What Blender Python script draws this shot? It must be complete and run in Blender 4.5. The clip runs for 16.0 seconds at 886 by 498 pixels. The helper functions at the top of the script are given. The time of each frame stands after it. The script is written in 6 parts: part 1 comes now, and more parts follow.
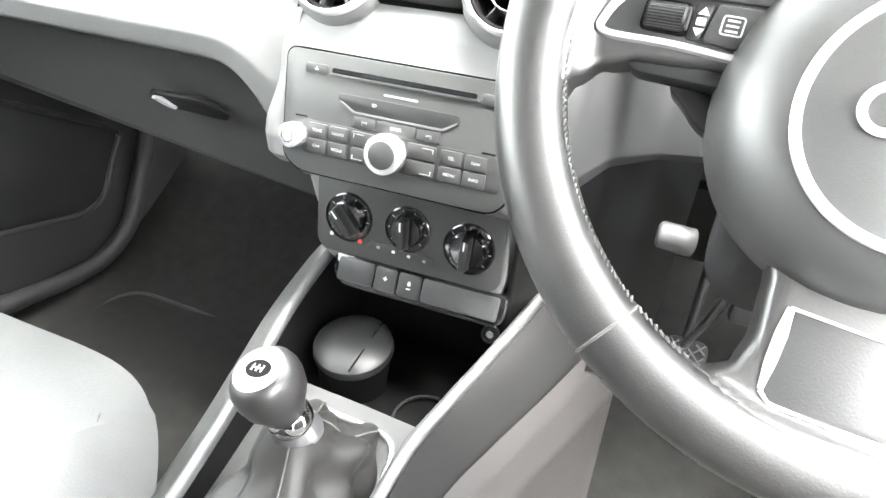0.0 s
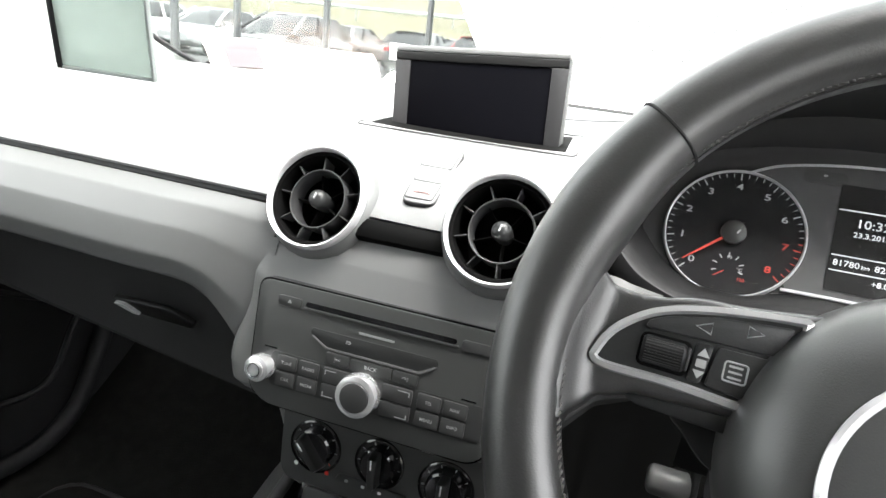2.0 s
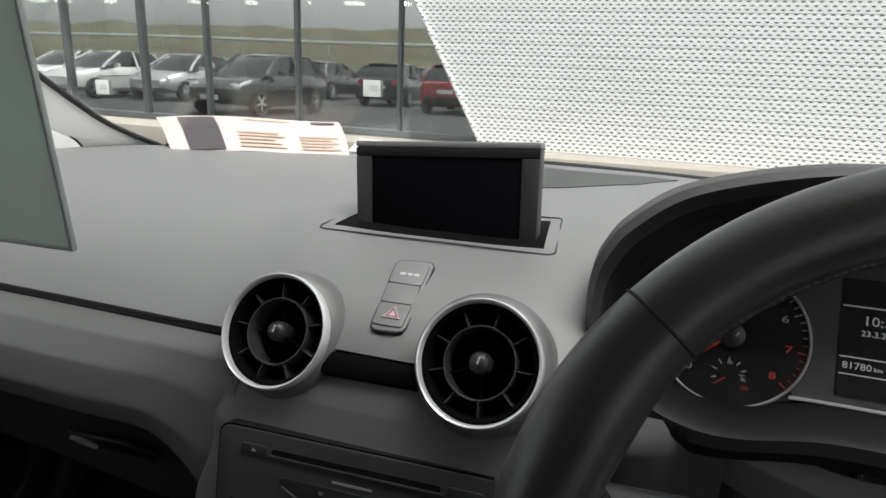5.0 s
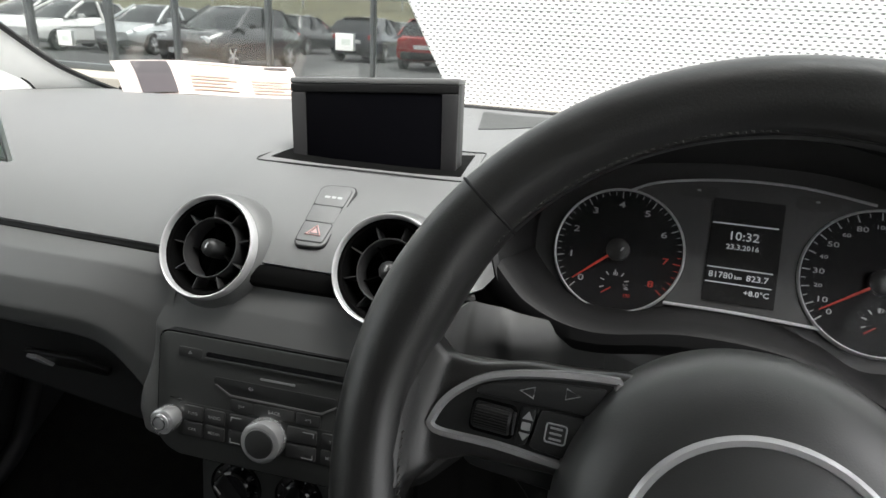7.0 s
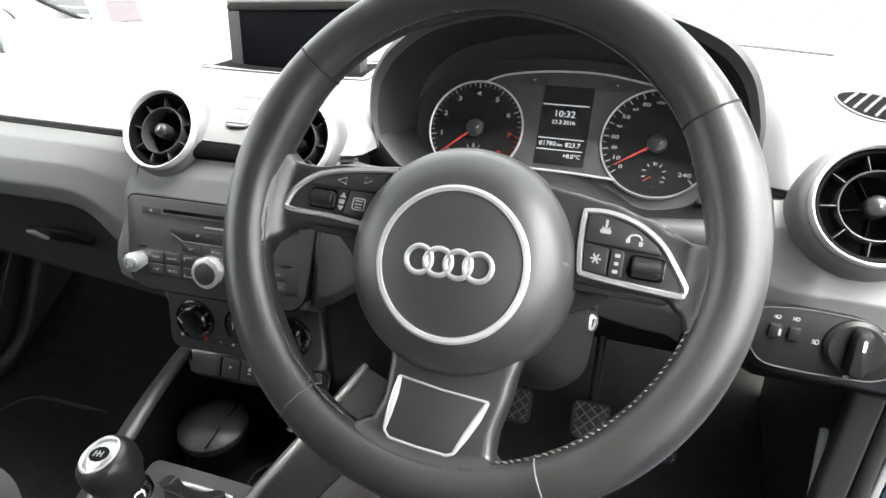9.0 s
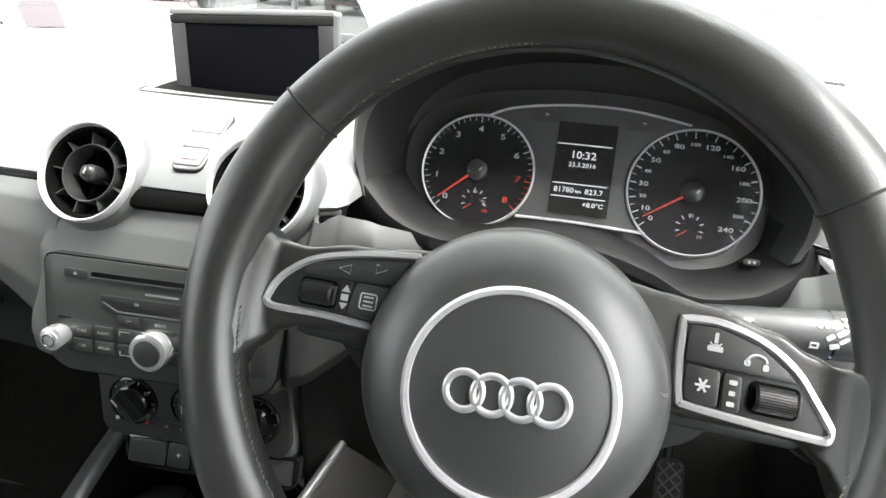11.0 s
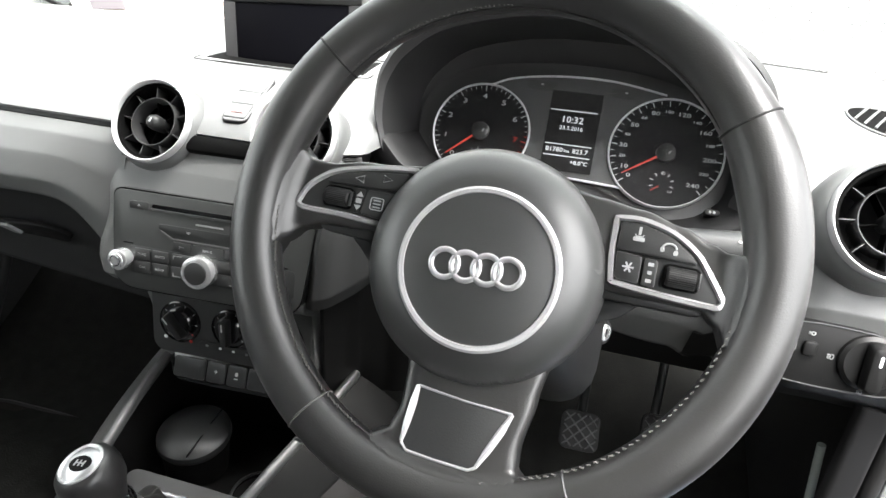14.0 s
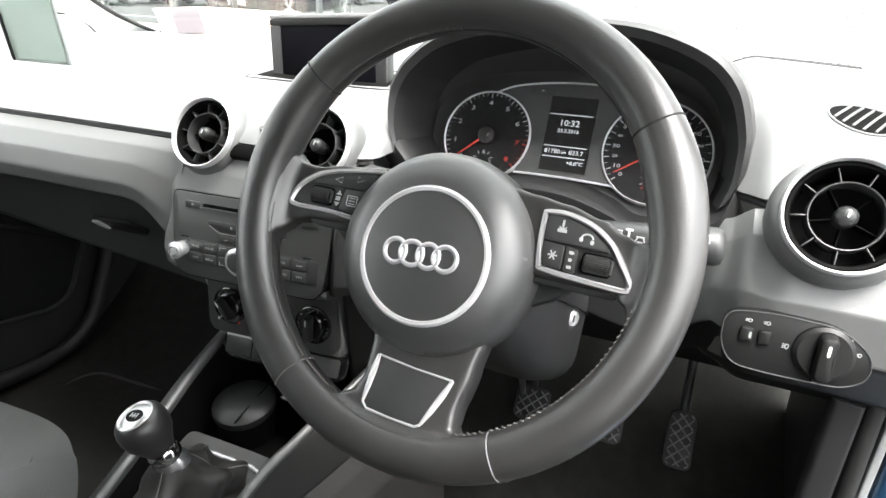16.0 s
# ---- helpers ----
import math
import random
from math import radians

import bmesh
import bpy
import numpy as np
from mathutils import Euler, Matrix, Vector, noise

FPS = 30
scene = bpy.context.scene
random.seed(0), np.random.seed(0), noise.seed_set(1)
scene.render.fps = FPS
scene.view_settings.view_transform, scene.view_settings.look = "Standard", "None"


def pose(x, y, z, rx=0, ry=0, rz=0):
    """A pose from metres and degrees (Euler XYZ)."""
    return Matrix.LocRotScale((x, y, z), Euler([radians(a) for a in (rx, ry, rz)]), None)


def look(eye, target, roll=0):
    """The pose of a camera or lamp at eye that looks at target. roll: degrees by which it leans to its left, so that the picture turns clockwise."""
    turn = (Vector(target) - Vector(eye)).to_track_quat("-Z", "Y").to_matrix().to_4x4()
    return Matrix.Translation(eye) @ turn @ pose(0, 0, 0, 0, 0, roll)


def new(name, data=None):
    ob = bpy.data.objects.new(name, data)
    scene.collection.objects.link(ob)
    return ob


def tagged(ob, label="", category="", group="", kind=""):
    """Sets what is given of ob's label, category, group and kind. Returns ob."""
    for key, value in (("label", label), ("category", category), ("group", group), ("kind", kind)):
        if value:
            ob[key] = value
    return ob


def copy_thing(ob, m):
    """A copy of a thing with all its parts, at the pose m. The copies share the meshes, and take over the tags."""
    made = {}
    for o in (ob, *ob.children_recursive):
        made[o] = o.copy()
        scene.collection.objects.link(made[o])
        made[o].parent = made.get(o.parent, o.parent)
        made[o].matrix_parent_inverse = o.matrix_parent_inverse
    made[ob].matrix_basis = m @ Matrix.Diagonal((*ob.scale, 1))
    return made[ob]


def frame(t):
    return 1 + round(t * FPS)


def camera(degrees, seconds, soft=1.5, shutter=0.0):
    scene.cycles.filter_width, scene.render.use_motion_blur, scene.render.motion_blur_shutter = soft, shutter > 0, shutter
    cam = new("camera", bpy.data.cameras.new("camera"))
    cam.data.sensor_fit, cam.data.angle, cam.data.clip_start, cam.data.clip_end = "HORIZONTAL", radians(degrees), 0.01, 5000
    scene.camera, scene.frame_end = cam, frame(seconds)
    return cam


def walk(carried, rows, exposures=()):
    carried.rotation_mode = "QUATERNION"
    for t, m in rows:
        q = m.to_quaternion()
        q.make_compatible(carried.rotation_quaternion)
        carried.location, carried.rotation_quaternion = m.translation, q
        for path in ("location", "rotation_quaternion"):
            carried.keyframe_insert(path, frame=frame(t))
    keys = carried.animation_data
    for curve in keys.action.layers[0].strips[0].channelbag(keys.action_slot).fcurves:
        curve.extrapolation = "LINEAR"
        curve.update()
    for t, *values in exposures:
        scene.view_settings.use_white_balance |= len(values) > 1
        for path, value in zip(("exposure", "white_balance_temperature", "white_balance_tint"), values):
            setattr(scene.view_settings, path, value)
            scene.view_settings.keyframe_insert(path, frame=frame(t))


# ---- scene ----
cam = camera(71.9, 16.0)
PATH = [
    (0, (0.215, -0.229, 0.955), (-0.373, 1.392, -0.058), 5.1),
    (0.5, (0.22, -0.223, 0.968), (-0.379, 1.462, 0.072), 6.0),
    (1, (0.219, -0.208, 0.985), (-0.365, 1.521, 0.166), 6.3),
    (1.5, (0.204, -0.186, 1.009), (-0.359, 1.597, 0.3), 7.2),
    (2, (0.181, -0.177, 1.026), (-0.416, 1.627, 0.403), 6.6),
    (2.5, (0.166, -0.161, 1.052), (-0.44, 1.678, 0.551), 6.9),
    (3, (0.162, -0.144, 1.07), (-0.428, 1.715, 0.626), 6.6),
    (3.5, (0.162, -0.134, 1.081), (-0.418, 1.744, 0.713), 6.8),
    (3.7, (0.17, -0.124, 1.076), (-0.418, 1.748, 0.692), 6.4),
    (5.8, (0.167, -0.114, 1.093), (-0.385, 1.716, 0.505), 1.5),
    (6, (0.172, -0.118, 1.092), (-0.383, 1.721, 0.536), 1.9),
    (6.5, (0.195, -0.122, 1.089), (-0.343, 1.721, 0.53), 2.6),
    (7, (0.235, -0.154, 1.075), (-0.255, 1.667, 0.408), 3.2),
    (7.5, (0.305, -0.206, 1.071), (-0.11, 1.603, 0.325), 4.3),
    (8, (0.358, -0.27, 1.072), (-0.095, 1.515, 0.291), 2.7),
    (8.5, (0.389, -0.309, 1.066), (-0.066, 1.46, 0.251), 2.5),
    (10.8, (0.321, -0.211, 1.066), (0.025, 1.58, 0.228), 4.0),
    (11, (0.306, -0.196, 1.07), (0.038, 1.616, 0.266), 4.3),
    (11.5, (0.283, -0.145, 1.074), (0.139, 1.671, 0.248), 5.1),
    (12, (0.316, -0.143, 1.076), (0.23, 1.701, 0.306), 4.9),
    (12.5, (0.333, -0.191, 1.067), (0.168, 1.662, 0.332), 5.9),
    (13, (0.338, -0.231, 1.06), (0.119, 1.599, 0.283), 5.7),
    (13.5, (0.339, -0.267, 1.057), (0.042, 1.541, 0.257), 5.3),
    (14, (0.349, -0.296, 1.055), (-0.001, 1.503, 0.253), 5.3),
    (14.5, (0.37, -0.283, 1.076), (0.031, 1.521, 0.281), 3.8),
    (15, (0.376, -0.286, 1.065), (0.016, 1.525, 0.298), 3.4),
    (15.5, (0.406, -0.305, 1.074), (-0.121, 1.437, 0.246), 2.5),
    (16, (0.459, -0.328, 1.079), (-0.183, 1.383, 0.265), 1.9),
]
SKY, SUN = 0.27, 3.6
EXPOSURES = [(0, 4.7), (0.5, 4.4), (1.0, 3.85), (1.5, 3.1), (2.0, 2.25), (2.5, 1.3), (3.0, 0.3), (3.5, -0.25), (6, 0.12), (6.5, 0.3), (7, 0.5), (7.5, 1.9), (8, 2.15), (8.5, 2.15), (11, 2.12), (11.5, 2.55), (12, 2.5), (12.5, 2.4), (13, 2.1), (16, 2.15)]
walk(cam, [(t, look(eye, target, roll)) for t, eye, target, roll in PATH], EXPOSURES)

# ---- light: an overcast sky, soft and nearly white ----
world = bpy.data.worlds.new("overcast_sky")
scene.world = world
world.use_nodes = True
wn = world.node_tree.nodes
sky = wn.new("ShaderNodeTexSky")
sky.sky_type, sky.sun_disc = "NISHITA", False
sky.sun_elevation, sky.sun_rotation = radians(70), radians(127)
sky.air_density, sky.dust_density, sky.ozone_density = 1.0, 4.0, 0.5
veil = wn.new("ShaderNodeHueSaturation")
veil.inputs["Saturation"].default_value = 0.06
world.node_tree.links.new(sky.outputs[0], veil.inputs["Color"])
world.node_tree.links.new(veil.outputs[0], wn["Background"].inputs[0])
wn["Background"].inputs[1].default_value = SKY
sun = new("sun", bpy.data.lights.new("sun", "SUN"))
sun.data.energy, sun.data.angle, sun.data.color = SUN, radians(40), (1.0, 0.97, 0.93)
sun.matrix_world = look((4, -3, 14), (0, 0, 0))

# ---- materials ----


def material(name, color, rough=0.5, metal=0.0, var=0.12, scale=40.0, bump=0.15, grain=900.0, coat=0.0, emit=None, strength=0.0, spec=0.5, rvar=0.12, cr=0.06):
    """A surface with mottling at one scale and grain at a finer one."""
    m = bpy.data.materials.new(name)
    m.use_nodes = True
    nt = m.node_tree
    b = nt.nodes["Principled BSDF"]
    b.inputs["Metallic"].default_value = metal
    b.inputs["Coat Weight"].default_value = coat
    b.inputs["Coat Roughness"].default_value = cr
    b.inputs["Specular IOR Level"].default_value = spec
    tc = nt.nodes.new("ShaderNodeTexCoord")
    big = nt.nodes.new("ShaderNodeTexNoise")
    big.inputs["Scale"].default_value, big.inputs["Detail"].default_value = scale, 5.0
    nt.links.new(tc.outputs["Object"], big.inputs["Vector"])
    mix = nt.nodes.new("ShaderNodeMixRGB")
    mix.inputs[1].default_value = (*[c * (1 - var) for c in color], 1)
    mix.inputs[2].default_value = (*[min(1, c * (1 + var)) for c in color], 1)
    nt.links.new(big.outputs[0], mix.inputs[0])
    nt.links.new(mix.outputs[0], b.inputs["Base Color"])
    mr = nt.nodes.new("ShaderNodeMapRange")
    mr.inputs[3].default_value, mr.inputs[4].default_value = max(0.02, rough * (1 - rvar)), min(1, rough * (1 + rvar))
    nt.links.new(big.outputs[0], mr.inputs[0])
    nt.links.new(mr.outputs[0], b.inputs["Roughness"])
    if bump:
        fine = nt.nodes.new("ShaderNodeTexNoise")
        fine.inputs["Scale"].default_value, fine.inputs["Detail"].default_value = grain, 3.0
        nt.links.new(tc.outputs["Object"], fine.inputs["Vector"])
        bp = nt.nodes.new("ShaderNodeBump")
        bp.inputs["Strength"].default_value, bp.inputs["Distance"].default_value = bump, 0.0006
        nt.links.new(fine.outputs[0], bp.inputs["Height"])
        nt.links.new(bp.outputs[0], b.inputs["Normal"])
    if emit:
        b.inputs["Emission Color"].default_value = (*emit, 1)
        b.inputs["Emission Strength"].default_value = strength
    return m


def clear(name, tint, gloss, rough=0.02):
    """Thin glass: mostly seen through, with a share of mirror."""
    m = bpy.data.materials.new(name)
    m.use_nodes = True
    nt = m.node_tree
    nt.nodes.remove(nt.nodes["Principled BSDF"])
    tr, gl, mx = nt.nodes.new("ShaderNodeBsdfTransparent"), nt.nodes.new("ShaderNodeBsdfGlossy"), nt.nodes.new("ShaderNodeMixShader")
    tr.inputs[0].default_value = (*tint, 1)
    gl.inputs["Roughness"].default_value = rough
    mx.inputs[0].default_value = gloss
    nt.links.new(tr.outputs[0], mx.inputs[1])
    nt.links.new(gl.outputs[0], mx.inputs[2])
    nt.links.new(mx.outputs[0], nt.nodes["Material Output"].inputs[0])
    return m


PAD = material("dash_soft_plastic", (0.168, 0.170, 0.171), 0.44, var=0.06, scale=9, bump=0.5, grain=1500, spec=0.9)
FASCIA = material("grey_moulded_plastic", (0.140, 0.142, 0.141), 0.42, var=0.08, scale=9, bump=0.45, grain=1600, spec=0.85)
DARK = material("black_moulded_plastic", (0.022, 0.022, 0.023), 0.5, var=0.1, scale=14, bump=0.35, grain=1500)
HOODM = material("hood_soft_black", (0.021, 0.021, 0.0215), 0.46, var=0.08, scale=12, bump=0.4, grain=1500, spec=0.8)
GLOSS = material("piano_black", (0.008, 0.008, 0.009), 0.12, var=0.1, bump=0.0, coat=0.5)
SATIN = material("satin_black_trim", (0.024, 0.025, 0.025), 0.40, var=0.1, scale=20, bump=0.1)
RADIOM = material("radio_face_black", (0.044, 0.046, 0.045), 0.38, var=0.06, scale=20, bump=0.25, grain=1600, spec=0.6)
KEYM = material("rubber_key_black", (0.036, 0.037, 0.037), 0.40, var=0.06, scale=30, bump=0.2, spec=0.6)
LEATHER = material("black_leather", (0.024, 0.0235, 0.023), 0.42, var=0.25, scale=26, bump=0.30, grain=1000, spec=0.8, coat=0.85, cr=0.31, rvar=0.3)
AIRBAG = material("airbag_grained_plastic", (0.040, 0.041, 0.040), 0.46, var=0.10, scale=16, bump=0.22, grain=1500, spec=1.0, coat=1.0, cr=0.40)
SEATM = material("seat_leather_grey", (0.115, 0.116, 0.115), 0.40, var=0.10, scale=14, bump=0.7, grain=420)
RINGM = material("bright_vent_ring", (0.88, 0.88, 0.89), 0.25, metal=0.4, var=0.03, bump=0.0)
SEATSEAM = material("seat_seam_thread", (0.06, 0.06, 0.06), 0.6, bump=0.2)
CHROME = material("chrome", (0.85, 0.86, 0.87), 0.09, metal=1.0, var=0.03, bump=0.0)
SILVER = material("satin_silver", (0.80, 0.81, 0.82), 0.26, metal=0.72, var=0.04, bump=0.05)
TRIMSILVER = material("silver_painted_trim", (0.62, 0.63, 0.64), 0.3, metal=0.35, var=0.04, bump=0.0)
# The fascia's plastic in a darker tone, for the shade beside the radio.
KNEEM = material("shaded_fascia_grey", (0.072, 0.073, 0.073), 0.5, var=0.08, scale=10, bump=0.4, grain=1600)
SKIRT = material("grey_console_side", (0.030, 0.0275, 0.0265), 0.65, var=0.1, scale=20, bump=0.4)
HAZARDINK = material("hazard_red_print", (0.72, 0.46, 0.45), 0.5, bump=0.0)
GLOVEM = material("shaded_glovebox_plastic", (0.040, 0.041, 0.041), 0.5, var=0.08, scale=10, bump=0.4, grain=1600)
# Darker copy of the rail plastic: shade put into the driver-side flank.
SLOPEM = material("shaded_rail_flank", (0.009, 0.009, 0.0088), 0.55, var=0.1, scale=16, bump=0.3, grain=1500, spec=0.18)
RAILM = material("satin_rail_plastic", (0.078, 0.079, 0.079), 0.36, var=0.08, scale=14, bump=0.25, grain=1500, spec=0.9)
# Near black; on the well faces it stands in for the shade inside.
WELLM = material("near_black_fill", (0.0045, 0.0045, 0.0045), 0.6, var=0.3, scale=30, bump=0.3, spec=0.12)
SWITCHM = material("matt_black_switch", (0.010, 0.010, 0.010), 0.45, var=0.1, bump=0.15, spec=0.35)
CAPM = material("brushed_cap_metal", (0.55, 0.55, 0.56), 0.3, metal=0.9, var=0.06, scale=60, bump=0.05)
KNOBM = material("knob_leather", (0.026, 0.025, 0.025), 0.36, var=0.2, scale=30, bump=0.3, grain=900, spec=0.8)
GAITERM = material("gaiter_leather", (0.030, 0.029, 0.028), 0.5, var=0.2, scale=30, bump=0.4, grain=900, spec=0.5)
EMBLEMM = material("polished_emblem", (0.88, 0.88, 0.89), 0.22, metal=0.6, var=0.03, bump=0.0)
LIPM = material("lip_matt_black", (0.010, 0.010, 0.0105), 0.55, var=0.1, scale=12, bump=0.4, grain=1500, spec=0.35)
FAINT = material("faint_grey_print", (0.13, 0.13, 0.13), 0.5, bump=0.0)
TREADM = material("worn_pedal_tread", (0.10, 0.10, 0.10), 0.38, var=0.3, scale=60, bump=0.2)
CARPET = material("dark_carpet", (0.017, 0.0172, 0.016), 0.95, var=0.5, scale=45, bump=1.0, grain=420, spec=0.1)
MATM = material("floor_mat_carpet", (0.019, 0.0165, 0.0150), 0.95, var=0.5, scale=50, bump=1.0, grain=420, spec=0.1)
LININGM = material("pale_headlining", (0.62, 0.61, 0.58), 0.9, var=0.05, scale=60, bump=0.4)
PILLARM = material("pale_pillar_trim", (0.84, 0.84, 0.82), 0.7, var=0.04, scale=30, bump=0.4)
RUBBER = material("black_rubber", (0.02, 0.02, 0.02), 0.7, var=0.2, bump=0.2)
INK = material("white_print", (0.75, 0.76, 0.76), 0.5, bump=0.0, var=0.03)
DIMINK = material("grey_print", (0.32, 0.33, 0.33), 0.5, bump=0.0, var=0.03)
PRINTM = material("pale_key_print", (0.46, 0.47, 0.47), 0.5, bump=0.0, var=0.03)
REDINK = material("red_print", (0.6, 0.03, 0.02), 0.5, bump=0.0, var=0.05)
GLOWINK = material("lit_white_digits", (0.5, 0.5, 0.5), 0.5, bump=0.0, emit=(0.9, 0.95, 1.0), strength=0.12)
GAUGEINK = material("pale_gauge_print", (0.38, 0.39, 0.39), 0.5, bump=0.0, emit=(0.9, 0.95, 1.0), strength=0.025)
GLOWRED = material("lit_red_needle", (0.36, 0.03, 0.018), 0.5, bump=0.0, emit=(1.0, 0.08, 0.03), strength=0.04)
DIAL = material("dial_face_black", (0.012, 0.012, 0.013), 0.55, var=0.1, bump=0.1, spec=0.15)
DIALPLATE = material("dial_plate_grey", (0.058, 0.059, 0.060), 0.45, var=0.06, bump=0.15)
LCD = material("lcd_off_black", (0.003, 0.003, 0.004), 0.35, bump=0.0, var=0.1, spec=0.03)
DISPLAYM = material("dim_display_film", (0.016, 0.016, 0.0165), 0.35, bump=0.0, var=0.06, spec=0.2)
VANE = material("vent_vane_grey", (0.045, 0.045, 0.046), 0.4, bump=0.0)
THROAT = material("vent_throat_black", (0.0035, 0.0035, 0.0035), 0.7, bump=0.0, spec=0.06)
STITCH = material("grey_thread", (0.12, 0.118, 0.112), 0.8, bump=0.3)
PAPER = material("printed_card", (0.56, 0.48, 0.45), 0.55, var=0.08, scale=30, bump=0.1)
CARDDARK = material("card_dark_band", (0.06, 0.05, 0.055), 0.5, bump=0.05)
CARDTEXT = material("card_tan_text", (0.50, 0.36, 0.27), 0.6, bump=0.0)
BLUE = material("blue_car_paint", (0.02, 0.07, 0.14), 0.25, metal=0.3, var=0.05, scale=300, bump=0.0, coat=1.0)
STEEL = material("bright_steel", (0.6, 0.6, 0.6), 0.3, metal=1.0, var=0.1)
WINDGLASS = clear("windscreen_glass", (0.95, 0.97, 0.96), 0.05)
DIALGLASS = clear("instrument_lens", (0.98, 0.98, 0.98), 0.004)
SLEEVE = clear("hanging_sign_plastic", (0.42, 0.47, 0.45), 0.30, 0.08)
SHEETM = clear("white_plastic_sheet", (0.85, 0.85, 0.85), 0.10, 0.3)
SHOPGLASS = clear("showroom_glass", (0.80, 0.86, 0.83), 0.70)
CLADM = material("white_metal_cladding", (0.92, 0.92, 0.92), 0.45, var=0.02, scale=3, bump=0.0)
FRAMEM = material("dark_window_frame", (0.11, 0.12, 0.125), 0.4, metal=0.3, var=0.1, scale=3)
PALEFRAME = material("pale_window_frame", (0.55, 0.60, 0.57), 0.45, var=0.08, scale=3)
CONCRETE = material("beige_concrete", (0.42, 0.38, 0.33), 0.85, var=0.12, scale=4, bump=0.5, grain=60)
ASPHALT = material("asphalt", (0.055, 0.055, 0.057), 0.9, var=0.35, scale=1.5, bump=0.8, grain=120)
INTERIORM = material("showroom_grey_wall", (0.25, 0.26, 0.26), 0.8, var=0.1, scale=1)
LAMPM = material("showroom_lamp", (0.9, 0.9, 0.9), 0.5, bump=0.0, emit=(1, 0.97, 0.92), strength=9.0)
HILLM = material("dry_grass_bank", (0.10, 0.095, 0.055), 0.95, var=0.6, scale=0.35, bump=0.6, grain=4)


def perforate(m, px, pz, holes):
    """Rows of small punched holes in sheet metal, on the object's x and z."""
    nt = m.node_tree
    b = nt.nodes["Principled BSDF"]
    tc = nt.nodes.new("ShaderNodeTexCoord")
    sep = nt.nodes.new("ShaderNodeSeparateXYZ")
    nt.links.new(tc.outputs["Object"], sep.inputs[0])

    def op(kind, a, c):
        n = nt.nodes.new("ShaderNodeMath")
        n.operation = kind
        for i, v in enumerate((a, c)):
            if isinstance(v, (int, float)):
                n.inputs[i].default_value = v
            else:
                nt.links.new(v, n.inputs[i])
        return n.outputs[0]
    row = op("FLOOR", op("DIVIDE", sep.outputs[2], pz), 0.0)
    shift = op("MULTIPLY", op("MODULO", op("ABSOLUTE", row, 0.0), 2.0), 0.5)
    ax = op("ABSOLUTE", op("SUBTRACT", op("FRACT", op("ADD", op("DIVIDE", sep.outputs[0], px), shift), 0.0), 0.5), 0.0)
    az = op("ABSOLUTE", op("SUBTRACT", op("FRACT", op("DIVIDE", sep.outputs[2], pz), 0.0), 0.5), 0.0)
    hole = op("MULTIPLY", op("LESS_THAN", ax, holes[0]), op("LESS_THAN", az, holes[1]))
    mx = nt.nodes.new("ShaderNodeMixRGB")
    old = b.inputs["Base Color"].links[0].from_socket
    nt.links.new(hole, mx.inputs[0])
    nt.links.new(old, mx.inputs[1])
    mx.inputs[2].default_value = (0.12, 0.12, 0.12, 1)
    nt.links.new(mx.outputs[0], b.inputs["Base Color"])


def frost(m, share, tint):
    """A milky share in a clear sheet, lit from either side."""
    nt = m.node_tree
    out = nt.nodes["Material Output"]
    old = out.inputs[0].links[0].from_socket
    tl, mx = nt.nodes.new("ShaderNodeBsdfTranslucent"), nt.nodes.new("ShaderNodeMixShader")
    tl.inputs[0].default_value = (*tint, 1)
    mx.inputs[0].default_value = share
    nt.links.new(old, mx.inputs[1])
    nt.links.new(tl.outputs[0], mx.inputs[2])
    nt.links.new(mx.outputs[0], out.inputs[0])


frost(SLEEVE, 0.42, (0.74, 0.80, 0.76))
frost(SHEETM, 0.85, (0.92, 0.92, 0.92))
perforate(CLADM, 0.066, 0.032, (0.22, 0.19))

# ---- building helpers ----


def axes(c, yaw=0.0, tilt=0.0, spin=0.0):
    """A panel's frame: x to its right, y up along it, z out of it; tilt leans it back."""
    a, t = radians(yaw), radians(tilt)
    u = Vector((math.cos(a), math.sin(a), 0))
    n = Vector((math.sin(a), -math.cos(a), 0)) * math.cos(t) + Vector((0, 0, 1)) * math.sin(t)
    v = n.cross(u)
    m = Matrix(((u.x, v.x, n.x, c[0]), (u.y, v.y, n.y, c[1]), (u.z, v.z, n.z, c[2]), (0, 0, 0, 1)))
    return m @ Matrix.Rotation(radians(spin), 4, "Z")


def at(x, y, z=0.0):
    return Matrix.Translation((x, y, z))


def thing(name, label, category, base=(0, 0, 0), group="", kind=""):
    ob = new(name)
    ob.empty_display_size = 0.02
    ob.location = base
    return tagged(ob, label, category, group, kind)


def part(name, bm, mat, parent=None, label="", m=None, sharp=38):
    """Links a bmesh as one mesh under a thing or a part; m places it in the world."""
    if m is not None:
        bm.transform(m)
    bmesh.ops.recalc_face_normals(bm, faces=bm.faces)
    me = bpy.data.meshes.new(name)
    bm.to_mesh(me)
    bm.free()
    for p in me.polygons:
        p.use_smooth = True
    me.set_sharp_from_angle(angle=radians(sharp))
    me.materials.append(mat)
    ob = new(name, me)
    if parent is not None:
        ob.parent = parent
        w = Matrix.Identity(4)
        q = parent
        while q is not None:
            w = q.matrix_basis @ w if q.parent is None else w
            q = q.parent
        ob.matrix_parent_inverse = w.inverted() if parent.parent is None else Matrix.Identity(4)
    if label:
        ob["label"] = label
    return ob


